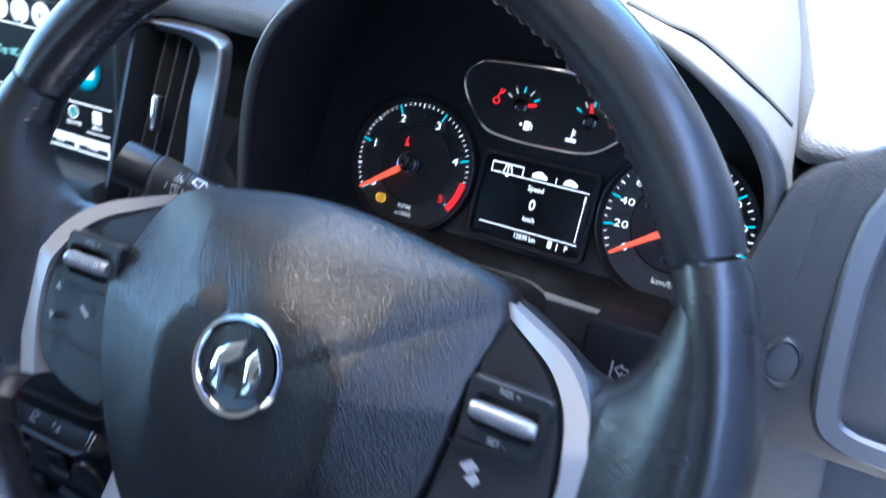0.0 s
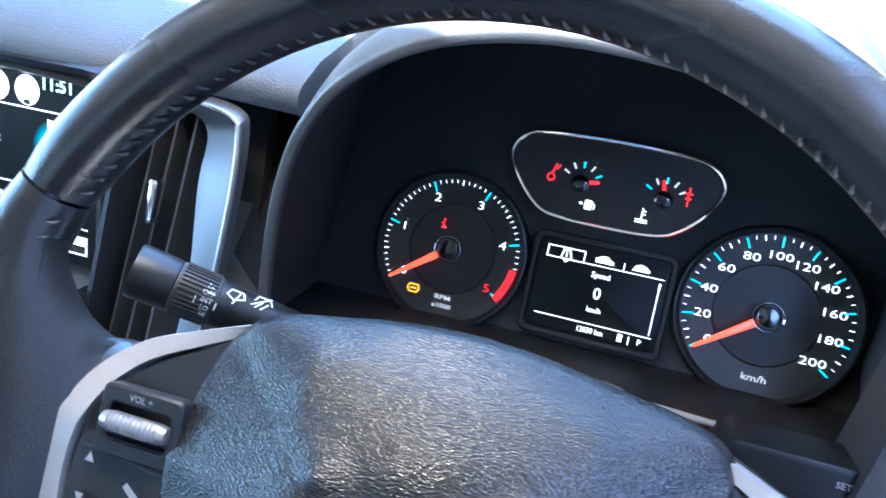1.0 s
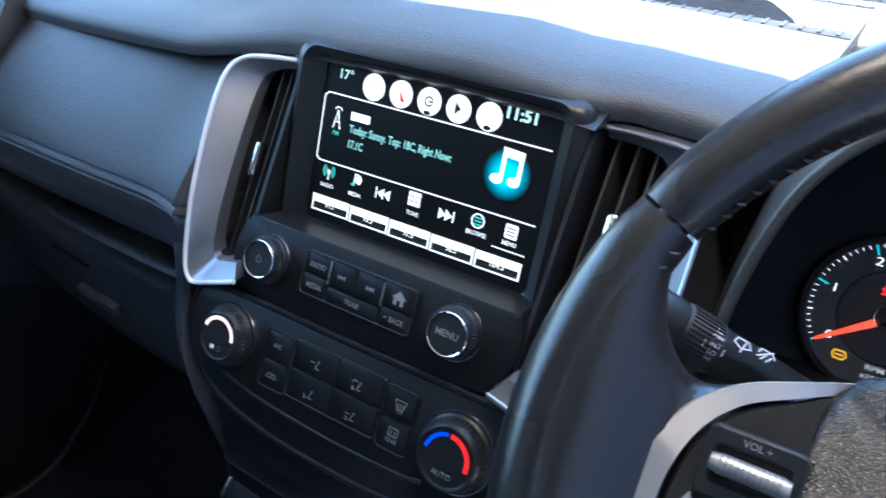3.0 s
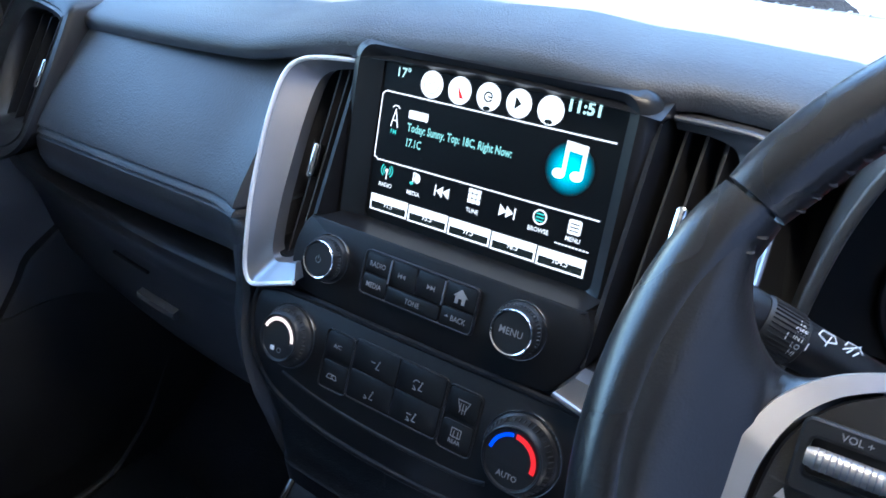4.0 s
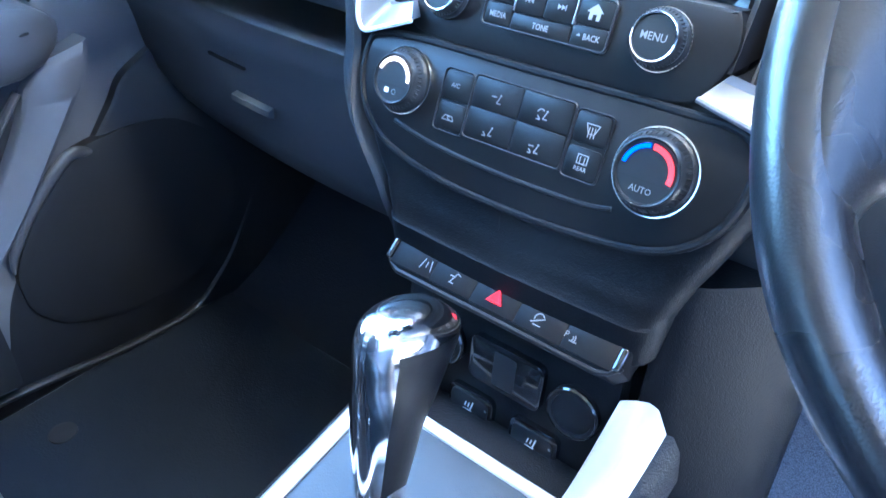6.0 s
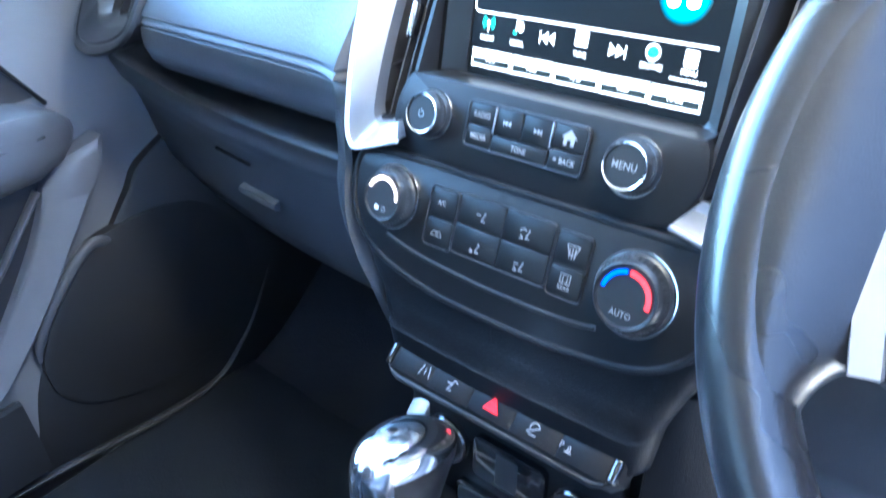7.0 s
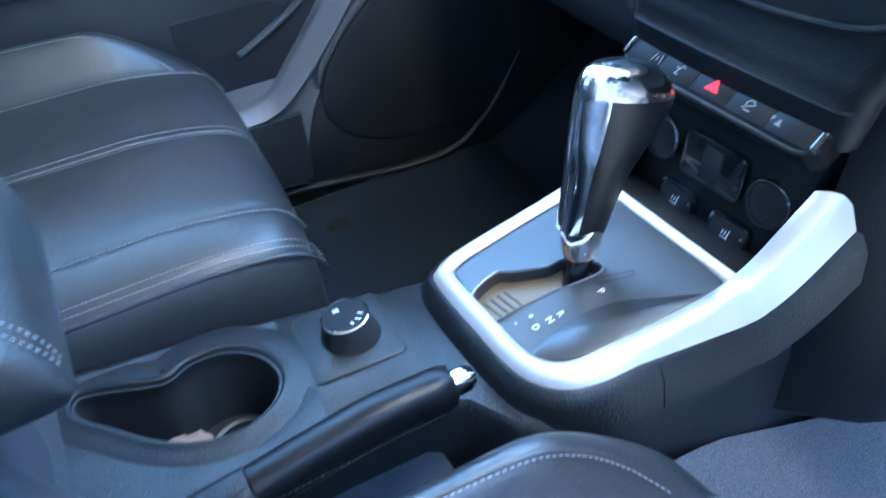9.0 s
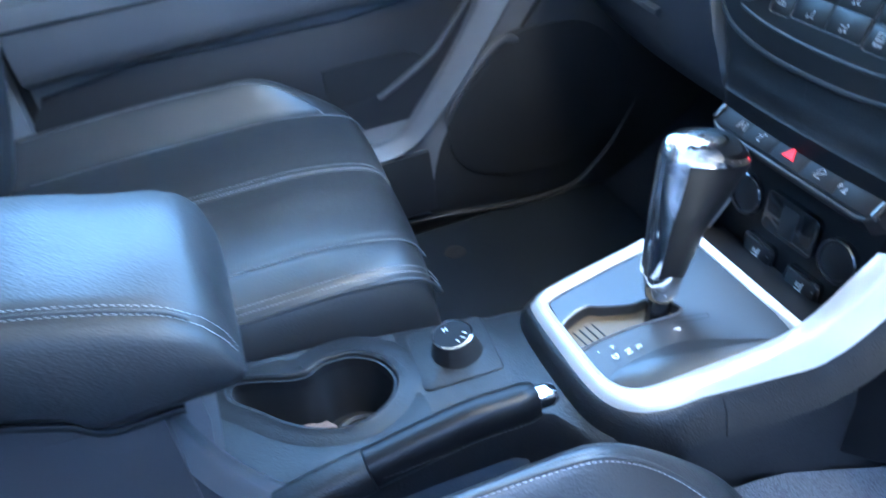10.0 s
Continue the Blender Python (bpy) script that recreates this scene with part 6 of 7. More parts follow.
part("side_seam", sweep([(0.1176, 0.105, 0.4790), (0.1220, 0.105, 0.4774), (0.1287, 0.105, 0.4671), (0.1330, 0.105, 0.4420)], ellipse(0.0008, None, 6), up=(0, 1, 0)), DEEP, console)

# silver surround of the selector: one frame, its arms rising to the dash
L_ARM = [(-0.082, 0.262, 0.562), (-0.083, 0.245, 0.548), (-0.082, 0.215, 0.517), (-0.080, 0.188, 0.501), (-0.0778, 0.150, 0.4935), (-0.0745, 0.08, 0.483), (-0.0715, 0.043, 0.4775), (-0.0660, 0.0285, 0.475), (-0.052, 0.0210, 0.474)]
R_ARM = [(0.020, 0.0205, 0.474), (0.058, 0.0220, 0.4745), (0.0800, 0.0275, 0.4755), (0.0950, 0.0385, 0.4775), (0.1040, 0.054, 0.480), (0.110, 0.08, 0.4845), (0.1150, 0.150, 0.4955), (0.1185, 0.185, 0.503), (0.1230, 0.212, 0.522), (0.1270, 0.242, 0.552), (0.1280, 0.258, 0.566)]
L_IN = [(-0.064, 0.254, 0.562), (-0.0640, 0.237, 0.547), (-0.0635, 0.206, 0.515), (-0.0655, 0.182, 0.4975), (-0.0650, 0.148, 0.4915), (-0.0620, 0.08, 0.4815), (-0.0592, 0.048, 0.477), (-0.0550, 0.0365, 0.4755), (-0.047, 0.0320, 0.475)]
R_IN = [(0.018, 0.0320, 0.475), (0.052, 0.0335, 0.475), (0.0690, 0.0380, 0.476), (0.0800, 0.0470, 0.4775), (0.0860, 0.060, 0.4795), (0.0900, 0.083, 0.4835), (0.0970, 0.147, 0.493), (0.0990, 0.177, 0.4985), (0.1030, 0.203, 0.516), (0.1070, 0.233, 0.548), (0.1085, 0.249, 0.564)]
out = spline(L_ARM + R_ARM, 5)
inn = spline(L_IN + R_IN, 5)
rings, skirt = [], []
for a, b in zip(out, inn):
    a, b = Vector(a), Vector(b)
    away = (a - b).normalized()
    away.z = 0
    lift = Vector((0, -0.3 if a.y > 0.2 else 0.0, 1)).normalized()
    up_arm = min(1.0, max(0.0, (a.y - 0.09) / 0.10)) if a.x > 0 else min(1.0, max(0.0, (a.y - 0.17) / 0.04))
    drop = 0.0065 + 0.0145 * up_arm
    skirt.append([a + away * (0.0030 + 0.0085 * up_arm) - lift * (0.0058 + 0.0140 * up_arm), a + away * (0.0075 + 0.0100 * up_arm) - lift * (0.0075 + 0.0160 * up_arm), a + away * (0.0145 + 0.0100 * up_arm) - lift * (0.018 + 0.018 * up_arm), a + away * (0.019 + 0.010 * up_arm) - lift * (0.045 + 0.01 * up_arm), a - lift * 0.055])
    rings.append([a + away * (0.0042 + 0.0090 * up_arm) - lift * drop, a + away * 0.004 - lift * 0.006, a + away * 0.0005 - lift * 0.0012, a - away * 0.0025 + lift * 0.0012, a.lerp(b, 0.5) + lift * 0.0026, b + away * 0.0025 + lift * 0.0012, b - lift * 0.0005, b - lift * 0.010, b - lift * 0.030])
part("selector_surround", loft(rings), SURROUND, console, "satin silver selector surround")
part("surround_skirt", loft(skirt), CONSOLE, console, "dark grained skirt below the silver surround")
# front strip between the arms
part("front_strip", loft([[(x, y, z) for y, z in ((0.190, 0.4890), (0.1915, 0.4962), (0.1935, 0.4980), (0.2005, 0.4988), (0.2030, 0.4960), (0.203, 0.465), (0.193, 0.465))] for x in np.linspace(-0.064, 0.104, 6)]), SURROUND, console, "silver strip before the selector")
part("strip_apron", loft([[(x, y, z) for y, z in ((0.2032, 0.4962), (0.238, 0.4880), (0.238, 0.465), (0.2032, 0.465))] for x in np.linspace(-0.064, 0.106, 6)]), CONSOLE, console, "dark floor before the socket panel")

# gate plate with its zig-zag slot
slot = [(-0.0180, 0.0300), (-0.0290, 0.0600), (-0.0210, 0.0720), (-0.0065, 0.0980), (-0.0040, 0.1130), (0.0180, 0.1300), (0.0260, 0.1240), (0.0220, 0.1000), (0.0180, 0.0800), (0.0160, 0.0550), (0.0130, 0.0300)]
plate_line = [(-0.046, 0.0345), (-0.0575, 0.042), (-0.0630, 0.08), (-0.0658, 0.148), (-0.0640, 0.188), (0.1030, 0.188), (0.0980, 0.150), (0.0910, 0.083), (0.0868, 0.060), (0.0800, 0.0465), (0.068, 0.0375), (0.050, 0.0335), (0.01, 0.0325)]


def on_gate(points, d):
    return [(x, y, gate_z(y) - 0.004 + d) for x, y in points]


# plate as a sheet with a real slot: bridge outline and slot
n_out = spline(plate_line, 4, True)
n_slot = spline(slot, 3, True)
cxs, cys = 0.0, 0.085


def by_angle(points, count):
    """The outline re-sampled at even angles round the slot's middle."""
    res = []
    for k in range(count):
        a = 2 * math.pi * k / count
        d = Vector((math.cos(a), math.sin(a)))
        best = 0
        for i in range(len(points)):
            p, q = Vector(points[i - 1]) - Vector((cxs, cys)), Vector(points[i]) - Vector((cxs, cys))
            e = q - p
            den = d.x * e.y - d.y * e.x
            if abs(den) < 1e-12:
                continue
            t = (p.x * e.y - p.y * e.x) / den
            s = (p.x * d.y - p.y * d.x) / den
            if t > best and -1e-6 <= s <= 1 + 1e-6:
                best = t
        res.append((cxs + d.x * best, cys + d.y * best))
    return res


ro, rs = by_angle(n_out, 120), by_angle(n_slot, 120)
rs_in = [(cxs + (x - cxs) * 0.97, cys + (y - cys) * 0.985) for x, y in rs]
part("gate_plate", loft([on_gate(ro, -0.012), on_gate(ro, 0.0), on_gate([mix(a, b, 0.5) for a, b in zip(ro, rs)], 0.0), on_gate(rs, 0.0006), on_gate(rs_in, -0.0015), on_gate(rs_in, -0.012)], loop=True, caps=False), GATE, console, "dark metallic selector gate plate")
part("slot_edge", loft([on_gate([mix(a, (cxs, cys), -0.05) for a in rs], 0.0004), on_gate([mix(a, (cxs, cys), -0.02) for a in rs], 0.0022), on_gate(rs, 0.0018), on_gate(rs_in, -0.004)], loop=False, caps=False), SILVER_DARK, console, "raised rim of the selector slot")
part("slot_floor", loft([on_gate(rs, -0.013), on_gate(rs, -0.0105)]), BOARD, console, "brown sliding cover inside the slot")
for k in range(5):
    y = 0.034 + k * 0.0065
    part("slot_rib", loft([on_gate([(-0.016, y), (0.012, y + 0.004), (0.012, y + 0.0052), (-0.016, y + 0.0012)], d) for d in (-0.0106, -0.0098)]), DEEP, console)
# darker sculpted shelf on the driver's side of the plate
sw_line = spline([(0.060, 0.0345), (0.0525, 0.060), (0.052, 0.09), (0.060, 0.118), (0.078, 0.145), (0.0930, 0.168), (0.0970, 0.166), (0.0945, 0.140), (0.0885, 0.083), (0.0845, 0.062), (0.0760, 0.046)], 4, True)
part("plate_swoop", loft([on_gate(sw_line, -0.002), on_gate(inset(sw_line, 0.0006), 0.0010), on_gate(inset(sw_line, 0.0012), 0.0013)]), GATE, console, "curved grey shelf of the gate plate")
GM = Matrix.Translation((0, 0.1, 0.486 - 0.004)) @ pose(0, 0, 0, math.degrees(math.atan(0.15)), 0, 0)
for txt, x, y in (("P", 0.0440, 0.1130), ("R", 0.0425, 0.0755), ("N", 0.0425, 0.0655), ("D", 0.0415, 0.0530), ("+", 0.0300, 0.0560), ("-", 0.0285, 0.0440)):
    lettering(txt, GM, 0.0080, PRINT, console, x, (y - 0.1) * 1.011, 0.0022, 1.0, "gear_letter", turn=2)
part("indent_mark", stroke([[(0.030, 0.018), (0.042, 0.046), (0.047, 0.044), (0.036, 0.016)]], 0.0008, GM, 0.0016), DEEP, console, smooth=False)

# rear top of the console: dial plate, cup holders
TOP = 0.4425
DP = pose(-0.065, -0.065, TOP, 0, 0, -4)
part("dial_plate", prism(rrect(0.080, 0.078, 0.006, 4), -0.004, 0.0009, DP, 0.0006), CONSOLE, console, "smooth black plate round the drive dial")
part("plate_groove", ring_plate(rrect(0.0825, 0.0805, 0.007, 4), rrect(0.0803, 0.0783, 0.006, 4), -0.002, 0.0006, DP, 0.0002), DEEP, console)
drive = thing("drive_mode_dial", (-0.060, -0.064, TOP), "round black drive mode dial with chrome edge", "dial")
DD = pose(-0.0645, -0.062, TOP + 0.0005, 4, 0, 0)
part("barrel", lathe([(0.0262, -0.002), (0.0245, 0.002), (0.0226, 0.004), (0.0214, 0.0140), (0.0204, 0.0195), (0.0196, 0.0212)], DD, 40), RUBBER, drive)
part("chrome_edge", lathe([(0.0198, 0.0205), (0.0205, 0.0218), (0.0203, 0.0232), (0.0191, 0.0238), (0.0188, 0.0230)], DD, 40), CHROME, drive, "chrome edge")
part("cap", lathe([(0.0190, 0.0195), (0.0190, 0.0228), (0.001, 0.0234)], DD, 40), SWITCH, drive)
bm = stroke([[(-0.011, -0.006), (-0.006, -0.006)], [(-0.011, -0.003), (-0.006, -0.003)], [(-0.0085, -0.006), (-0.0085, -0.003)], [(0.004, 0.010), (0.007, 0.013)], [(0.009, 0.006), (0.012, 0.009)], [(0.011, 0.001), (0.014, 0.002)]], 0.0012, DD, 0.0239)
part("dial_symbols", bm, PRINT, drive, smooth=False)

part("bridge", prism([(-0.035, -0.106), (0.030, -0.106), (0.030, -0.31), (-0.098, -0.31), (-0.083, -0.276), (-0.060, -0.256), (-0.034, -0.231), (-0.010, -0.202), (-0.004, -0.172), (-0.013, -0.142), (-0.035, -0.124)], 0.36, TOP + 0.0008, pose(0, 0, 0), 0.006), CONSOLE, console)

# cup holder wells, set into the console top
cup = thing("cup_holder", (-0.055, -0.20, 0.40), "deep black double cup holder", "cup holder")
well = spline([(-0.052, -0.1290), (-0.0750, -0.1315), (-0.0930, -0.1430), (-0.1060, -0.1634), (-0.1070, -0.1890), (-0.0985, -0.2080), (-0.1030, -0.2280), (-0.1120, -0.2480), (-0.1200, -0.2760), (-0.1000, -0.2800), (-0.0738, -0.2580), (-0.0471, -0.2350), (-0.0270, -0.2080), (-0.0180, -0.1750), (-0.0290, -0.1440)], 5, True)
wz = TOP + 0.004
rings = [[(x, y, TOP - 0.006) for x, y in inset(well, -0.036)], [(x, y, TOP + 0.0004) for x, y in inset(well, -0.028)], [(x, y, TOP + 0.0014) for x, y in inset(well, -0.012)], [(x, y, wz - 0.0010) for x, y in inset(well, -0.0075)], [(x, y, wz) for x, y in inset(well, -0.0045)], [(x, y, wz - 0.0012) for x, y in inset(well, -0.002)], [(x, y, wz - 0.0040) for x, y in inset(well, -0.001)], [(x, y, wz - 0.0042) for x, y in inset(well, 0.0012)], [(x, y, TOP - 0.010) for x, y in inset(well, 0.002)]]
part("rim", loft(rings, caps=False), CONSOLE, cup, "rounded rim of the cup holder")
rings = [[(x, y, TOP - 0.002) for x, y in inset(well, 0.001)], [(x, y, TOP - 0.04) for x, y in inset(well, 0.004)], [(x, y, TOP - 0.072) for x, y in inset(well, 0.007)]]
bm = loft(rings, caps=False)
bm.faces.new([bm.verts.new((x, y, TOP - 0.072)) for x, y in inset(well, 0.007)])
part("well", bm, RUBBER, cup)
part("base_ring", lathe([(0.030, 0), (0.030, 0.004), (0.027, 0.006), (0.024, 0.004), (0.024, 0)], pose(-0.062, -0.172, TOP - 0.0715), 36), DOOR_LOW, cup, "pale ring at the bottom of the holder")
scrap = thing("paper_scrap", (-0.03, -0.215, TOP - 0.07), "crumpled brown paper scrap in the cup holder", "paper")
bm = bmesh.new()
bmesh.ops.create_icosphere(bm, subdivisions=3, radius=1.0)
for v in bm.verts:
    w = noise.noise(v.co * 1.7) * 0.35 + noise.noise(v.co * 4.0) * 0.15
    v.co = Vector((-0.074 + v.co.x * 0.014 * (1 + w), -0.218 + v.co.y * 0.022 * (1 + w), TOP - 0.060 + v.co.z * 0.016 * (1 + w)))
part("scrap", bm, PAPER, scrap)

# handbrake
brake = thing("handbrake", (0.066, -0.14, 0.44), "black leather handbrake lever with chrome button", "handbrake")
axis_pts = [(0.066, -0.036, 0.490), (0.066, -0.06, 0.4905), (0.066, -0.10, 0.4915), (0.066, -0.18, 0.4800), (0.066, -0.26, 0.4680), (0.066, -0.33, 0.440)]
grip = [p for p in spline(axis_pts[:4], 6)]
part("grip", sweep(grip, rrect(0.030, 0.034, 0.013, 5), up=(0, 0, 1), scale=lambda k: 0.86 + 0.14 * min(1, 6 * min(k, 1.3 - k))), GRIP_LEATHER, brake, "smooth black grip")
part("sleeve", sweep(spline([(0.066, -0.181, 0.479), (0.066, -0.23, 0.470), (0.066, -0.29, 0.452), (0.066, -0.36, 0.42)], 5), rrect(0.033, 0.034, 0.012, 5), up=(0, 0, 1), scale=lambda k: 0.97 + 0.25 * k), CONSOLE, brake, "black lever sleeve")
part("button", sweep([(0.066, -0.038, 0.490), (0.066, -0.030, 0.4900), (0.066, -0.0225, 0.4895), (0.066, -0.0185, 0.489)], rrect(0.017, 0.016, 0.005, 4), up=(0, 0, 1), scale=lambda k: 1.0 if k < 0.9 else 0.8), CHROME, brake, "chrome release button")
tagged(part("grip_seam", stitches([(0.0820, y, 0.4840 - 0.02 * max(0, -0.10 - y)) for y in np.linspace(-0.05, -0.172, 20)], 0.003, 0.0015, 0.0008, (1, 0, 0.2)), DEEP, brake), kind="stuff")
part("lever_gaiter", loft([[(0.066 + x, y, z) for x, z in ((-0.030, 0.34), (-0.028, 0.395), (0.028, 0.395), (0.034, 0.34))] for y in (-0.04, -0.20, -0.36)]), FLOOR_PILE, brake)

# gear selector
lever = thing("gear_selector", (0.010, 0.112, 0.48), "automatic gear selector with chrome and black leather grip", "gear selector")
part("stem", sweep([(0.012, 0.112, 0.468), (0.010, 0.117, 0.495), (0.008, 0.120, 0.512)], ellipse(0.010, 0.012, 16), up=(0, 1, 0)), GLOSS, lever)
part("collar", loft([[(0.0075 + a * math.cos(t), cy + b * math.sin(t), cz - 0.25 * b * math.sin(t)) for t in np.linspace(0, 2 * math.pi, 25)[:-1]] for cy, cz, a, b in ((0.1165, 0.496, 0.0130, 0.0125), (0.1175, 0.502, 0.0160, 0.0160), (0.1190, 0.513, 0.0160, 0.0172), (0.1205, 0.522, 0.0156, 0.0176), (0.1212, 0.527, 0.0148, 0.0168))]), CHROME, lever, "chrome collar")


def grip_ring(cy, cz, a, b, lean, n=28):
    """A section of the grip: a half-width, b half-depth, lean in degrees of the section's plane."""
    c, s = math.cos(radians(lean)), math.sin(radians(lean))
    return [(0.006 + a * math.cos(t), cy + b * math.sin(t) * c, cz + b * math.sin(t) * s) for t in np.linspace(0, 2 * math.pi, n + 1)[:-1]]


SECT = [(0.1205, 0.5225, 0.0160, 0.0215, -16), (0.1265, 0.5480, 0.0178, 0.0250, -21), (0.1325, 0.5720, 0.0196, 0.0288, -19), (0.1400, 0.5900, 0.0212, 0.0344, -17), (0.1505, 0.6106, 0.0205, 0.0418, -13), (0.1550, 0.6227, 0.0208, 0.0448, -15), (0.1550, 0.6340, 0.0200, 0.0425, -17), (0.1528, 0.6450, 0.0172, 0.0345, -17), (0.1520, 0.6515, 0.0125, 0.0226, -14), (0.1515, 0.6535, 0.0040, 0.0070, -13)]
SECT = spline(SECT, 4)
part("grip", loft([grip_ring(*s) for s in SECT]), GRIP_LEATHER, lever, "black leather grip")
# chrome shell over the rear of the grip and its top
rings = []
for cy, cz, a, b, lean in SECT[:27]:
    c, s = math.cos(radians(lean)), math.sin(radians(lean))
    ring = []
    for t in np.linspace(math.radians(204), math.radians(322), 24):
        k = 1.035
        ring.append((0.006 + a * k * math.cos(t), cy + b * k * math.sin(t) * c, cz + b * k * math.sin(t) * s ))
    rings.append(ring + [(x * 0.8 + 0.006 * 0.2, y + 0.003, z - 0.0012) for x, y, z in ring[::-1]])
part("chrome_shell", loft(rings), CHROME, lever, "mirror-like chrome back of the grip")
top = [[(x, y, z + 0.0016) for x, y, z in grip_ring(cy, cz, a * 1.045, b * 1.03, lean, 40)] for cy, cz, a, b, lean in SECT[22:]]
part("chrome_crown", loft(top), CROWN, lever, "chrome top of the grip", angle=75)

# armrest lid on its box
box_ = thing("armrest", (0.0, -0.40, 0.44), "padded black leather armrest with pale double stitching", "armrest")


def soft_box(cx, cy, cz, hx, hy, hz, p=4.0, nu=28, nv=20, m=None, bm=None):
    """A cushion: a rounded block with superellipse sections."""
    rings = []
    for j in range(1, nv):
        b = -math.pi / 2 + math.pi * j / nv
        cb, sb = math.copysign(abs(math.cos(b)) ** (2 / p), math.cos(b)), math.copysign(abs(math.sin(b)) ** (2 / p), math.sin(b))
        ring = []
        for i in range(nu):
            a = 2 * math.pi * i / nu
            ca, sa = math.copysign(abs(math.cos(a)) ** (2 / p), math.cos(a)), math.copysign(abs(math.sin(a)) ** (2 / p), math.sin(a))
            ring.append((cx + hx * ca * cb, cy + hy * sa * cb, cz + hz * sb))
        rings.append(ring)
    return loft(rings, m=m, bm=bm)


def lid_seam(y):
    """Height of the sewn edge of the lid: it climbs to the rear and rounds off in front."""
    return float(np.interp(-y, [0.2395, 0.2425, 0.246, 0.252, 0.258, 0.274, 0.300, 0.328, 0.355, 0.45, 0.60], [0.630, 0.643, 0.654, 0.665, 0.673, 0.687, 0.6985, 0.708, 0.716, 0.735, 0.744]))


def lid_low(y):
    return float(np.interp(-y, [0.2395, 0.2425, 0.246, 0.255, 0.330, 0.340, 0.350, 0.383, 0.60], [0.6290, 0.625, 0.6215, 0.6195, 0.620, 0.624, 0.635, 0.650, 0.675]))


def lid_top(y):
    """Height of the padded top: flat almost up to its front edge."""
    return max(lid_seam(y) + 0.003, float(np.interp(-y, [0.2395, 0.2425, 0.246, 0.252, 0.258, 0.274, 0.300, 0.328], [0.644, 0.662, 0.674, 0.684, 0.690, 0.697, 0.7025, 0.710])))


def arm_ring(y, wide=1.0):
    zs, zb = lid_seam(y), lid_low(y)
    k = min(1.0, (zs - zb) / 0.05)
    half = (zs + zb) / 2
    zt = lid_top(y)
    pts = [(-0.070, zb), (-0.079, zb + 0.010 * k), (-0.0805, half), (-0.080, zt - 0.012 * k), (-0.077, zt - 0.005 * k), (-0.069, zt), (-0.03, zt + 0.002 * k), (0.03, zt + 0.002 * k), (0.058, 0.3 * zt + 0.7 * (zs + 0.0045 * k)), (0.0705, zs + 0.0015 * k), (0.0735, zs - 0.0035 * k), (0.0765, zs - 0.0040 * k), (0.0835, zs - 0.0075 * k), (0.0880, zs - 0.015 * k), (0.0890, half), (0.086, zb + 0.012 * k), (0.082, zb + 0.003 * k), (0.071, zb)]
    return [(x * wide, y, z) for x, z in pts]


ys = [-0.2395, -0.2410, -0.2425, -0.2442, -0.246, -0.249, -0.252, -0.255, -0.258, -0.265, -0.274, -0.285, -0.300, -0.314, -0.328, -0.334, -0.340, -0.345, -0.350, -0.365, -0.383, -0.42, -0.45, -0.52, -0.60]
rings = [arm_ring(y, float(np.interp(-y, [0.2395, 0.2425, 0.246, 0.258, 0.28], [0.90, 0.95, 0.975, 0.99, 1.0]))) for y in ys]
part("lid", loft(rings), ARM_LEATHER, box_, "padded leather lid", angle=60)
for off in (0.0, 1.0):
    line = [(0.0742 - off * 0.0062, y, lid_seam(y) + 0.0006 + off * 0.0022) for y in np.linspace(-0.58, -0.262, 40)] + spline([(0.0735 - off * 0.0062, -0.2560 + off * 0.001, lid_seam(-0.2560) + off * 0.002), (0.0720 - off * 0.006, -0.2465 + off * 0.001, 0.6535 + off * 0.002), (0.0710 - off * 0.006, -0.2415, 0.640)], 8)
    tagged(part("edge_stitching", stitches(line, 0.0030, 0.0014, 0.00065, (0.6, 0, 0.8)), FINE_THREAD, box_, "pale stitching along the edge"), kind="stuff")
part("lid_welt", sweep([(0.0712, y, lid_seam(y) + 0.0004) for y in np.linspace(-0.58, -0.262, 30)], ellipse(0.0016, None, 8), up=(0, 0, 1)), ARM_LEATHER, box_)
part("box", loft([[(-0.072, y, 0.30), (-0.070, y, lid_low(y) - 0.004), (0.0735, y, lid_low(y) - 0.004), (0.075, y, lid_low(y) - 0.03), (0.084, y, 0.30)] for y in (-0.300, -0.315, -0.332, -0.341, -0.350, -0.385, -0.45, -0.62)]), DOOR_INSET, box_, "dark plastic storage box")
part("lid_gap", loft([[(-0.069, y, lid_low(y) - 0.006), (-0.069, y, lid_low(y) + 0.001), (0.0715, y, lid_low(y) + 0.001), (0.0715, y, lid_low(y) - 0.006)] for y in (-0.262, -0.30, -0.332, -0.341, -0.350, -0.385, -0.60)]), DEEP, box_)
part("lid_edge", sweep([(0.0755, y, lid_low(y) - 0.0075) for y in np.linspace(-0.60, -0.285, 60)], rrect(0.005, 0.006, 0.0018, 2), up=(0, 0, 1)), TRIM_BLACK, box_, "moulded lid edge")
# sloping front of the box down to the cup holders
rings = []
for x in np.linspace(-0.118, 0.075, 40):
    q = min(1.0, max(0.0, (0.045 - x) / 0.070))
    back = 0.060 * q * q * (3 - 2 * q) + max(0.0, x - 0.060) * 0.8
    rings.append([(x, y - back, z) for y, z in ((-0.225, 0.40), (-0.234, 0.445), (-0.2480, 0.466), (-0.2587, 0.4815), (-0.270, 0.503), (-0.2805, 0.528), (-0.291, 0.560), (-0.2985, 0.590), (-0.300, 0.617))] + [(x, -0.37, 0.617), (x, -0.37, 0.40)])
part("box_front", loft(rings), DOOR_INSET, box_, "sloping front of the storage box")

# ---- seats ----


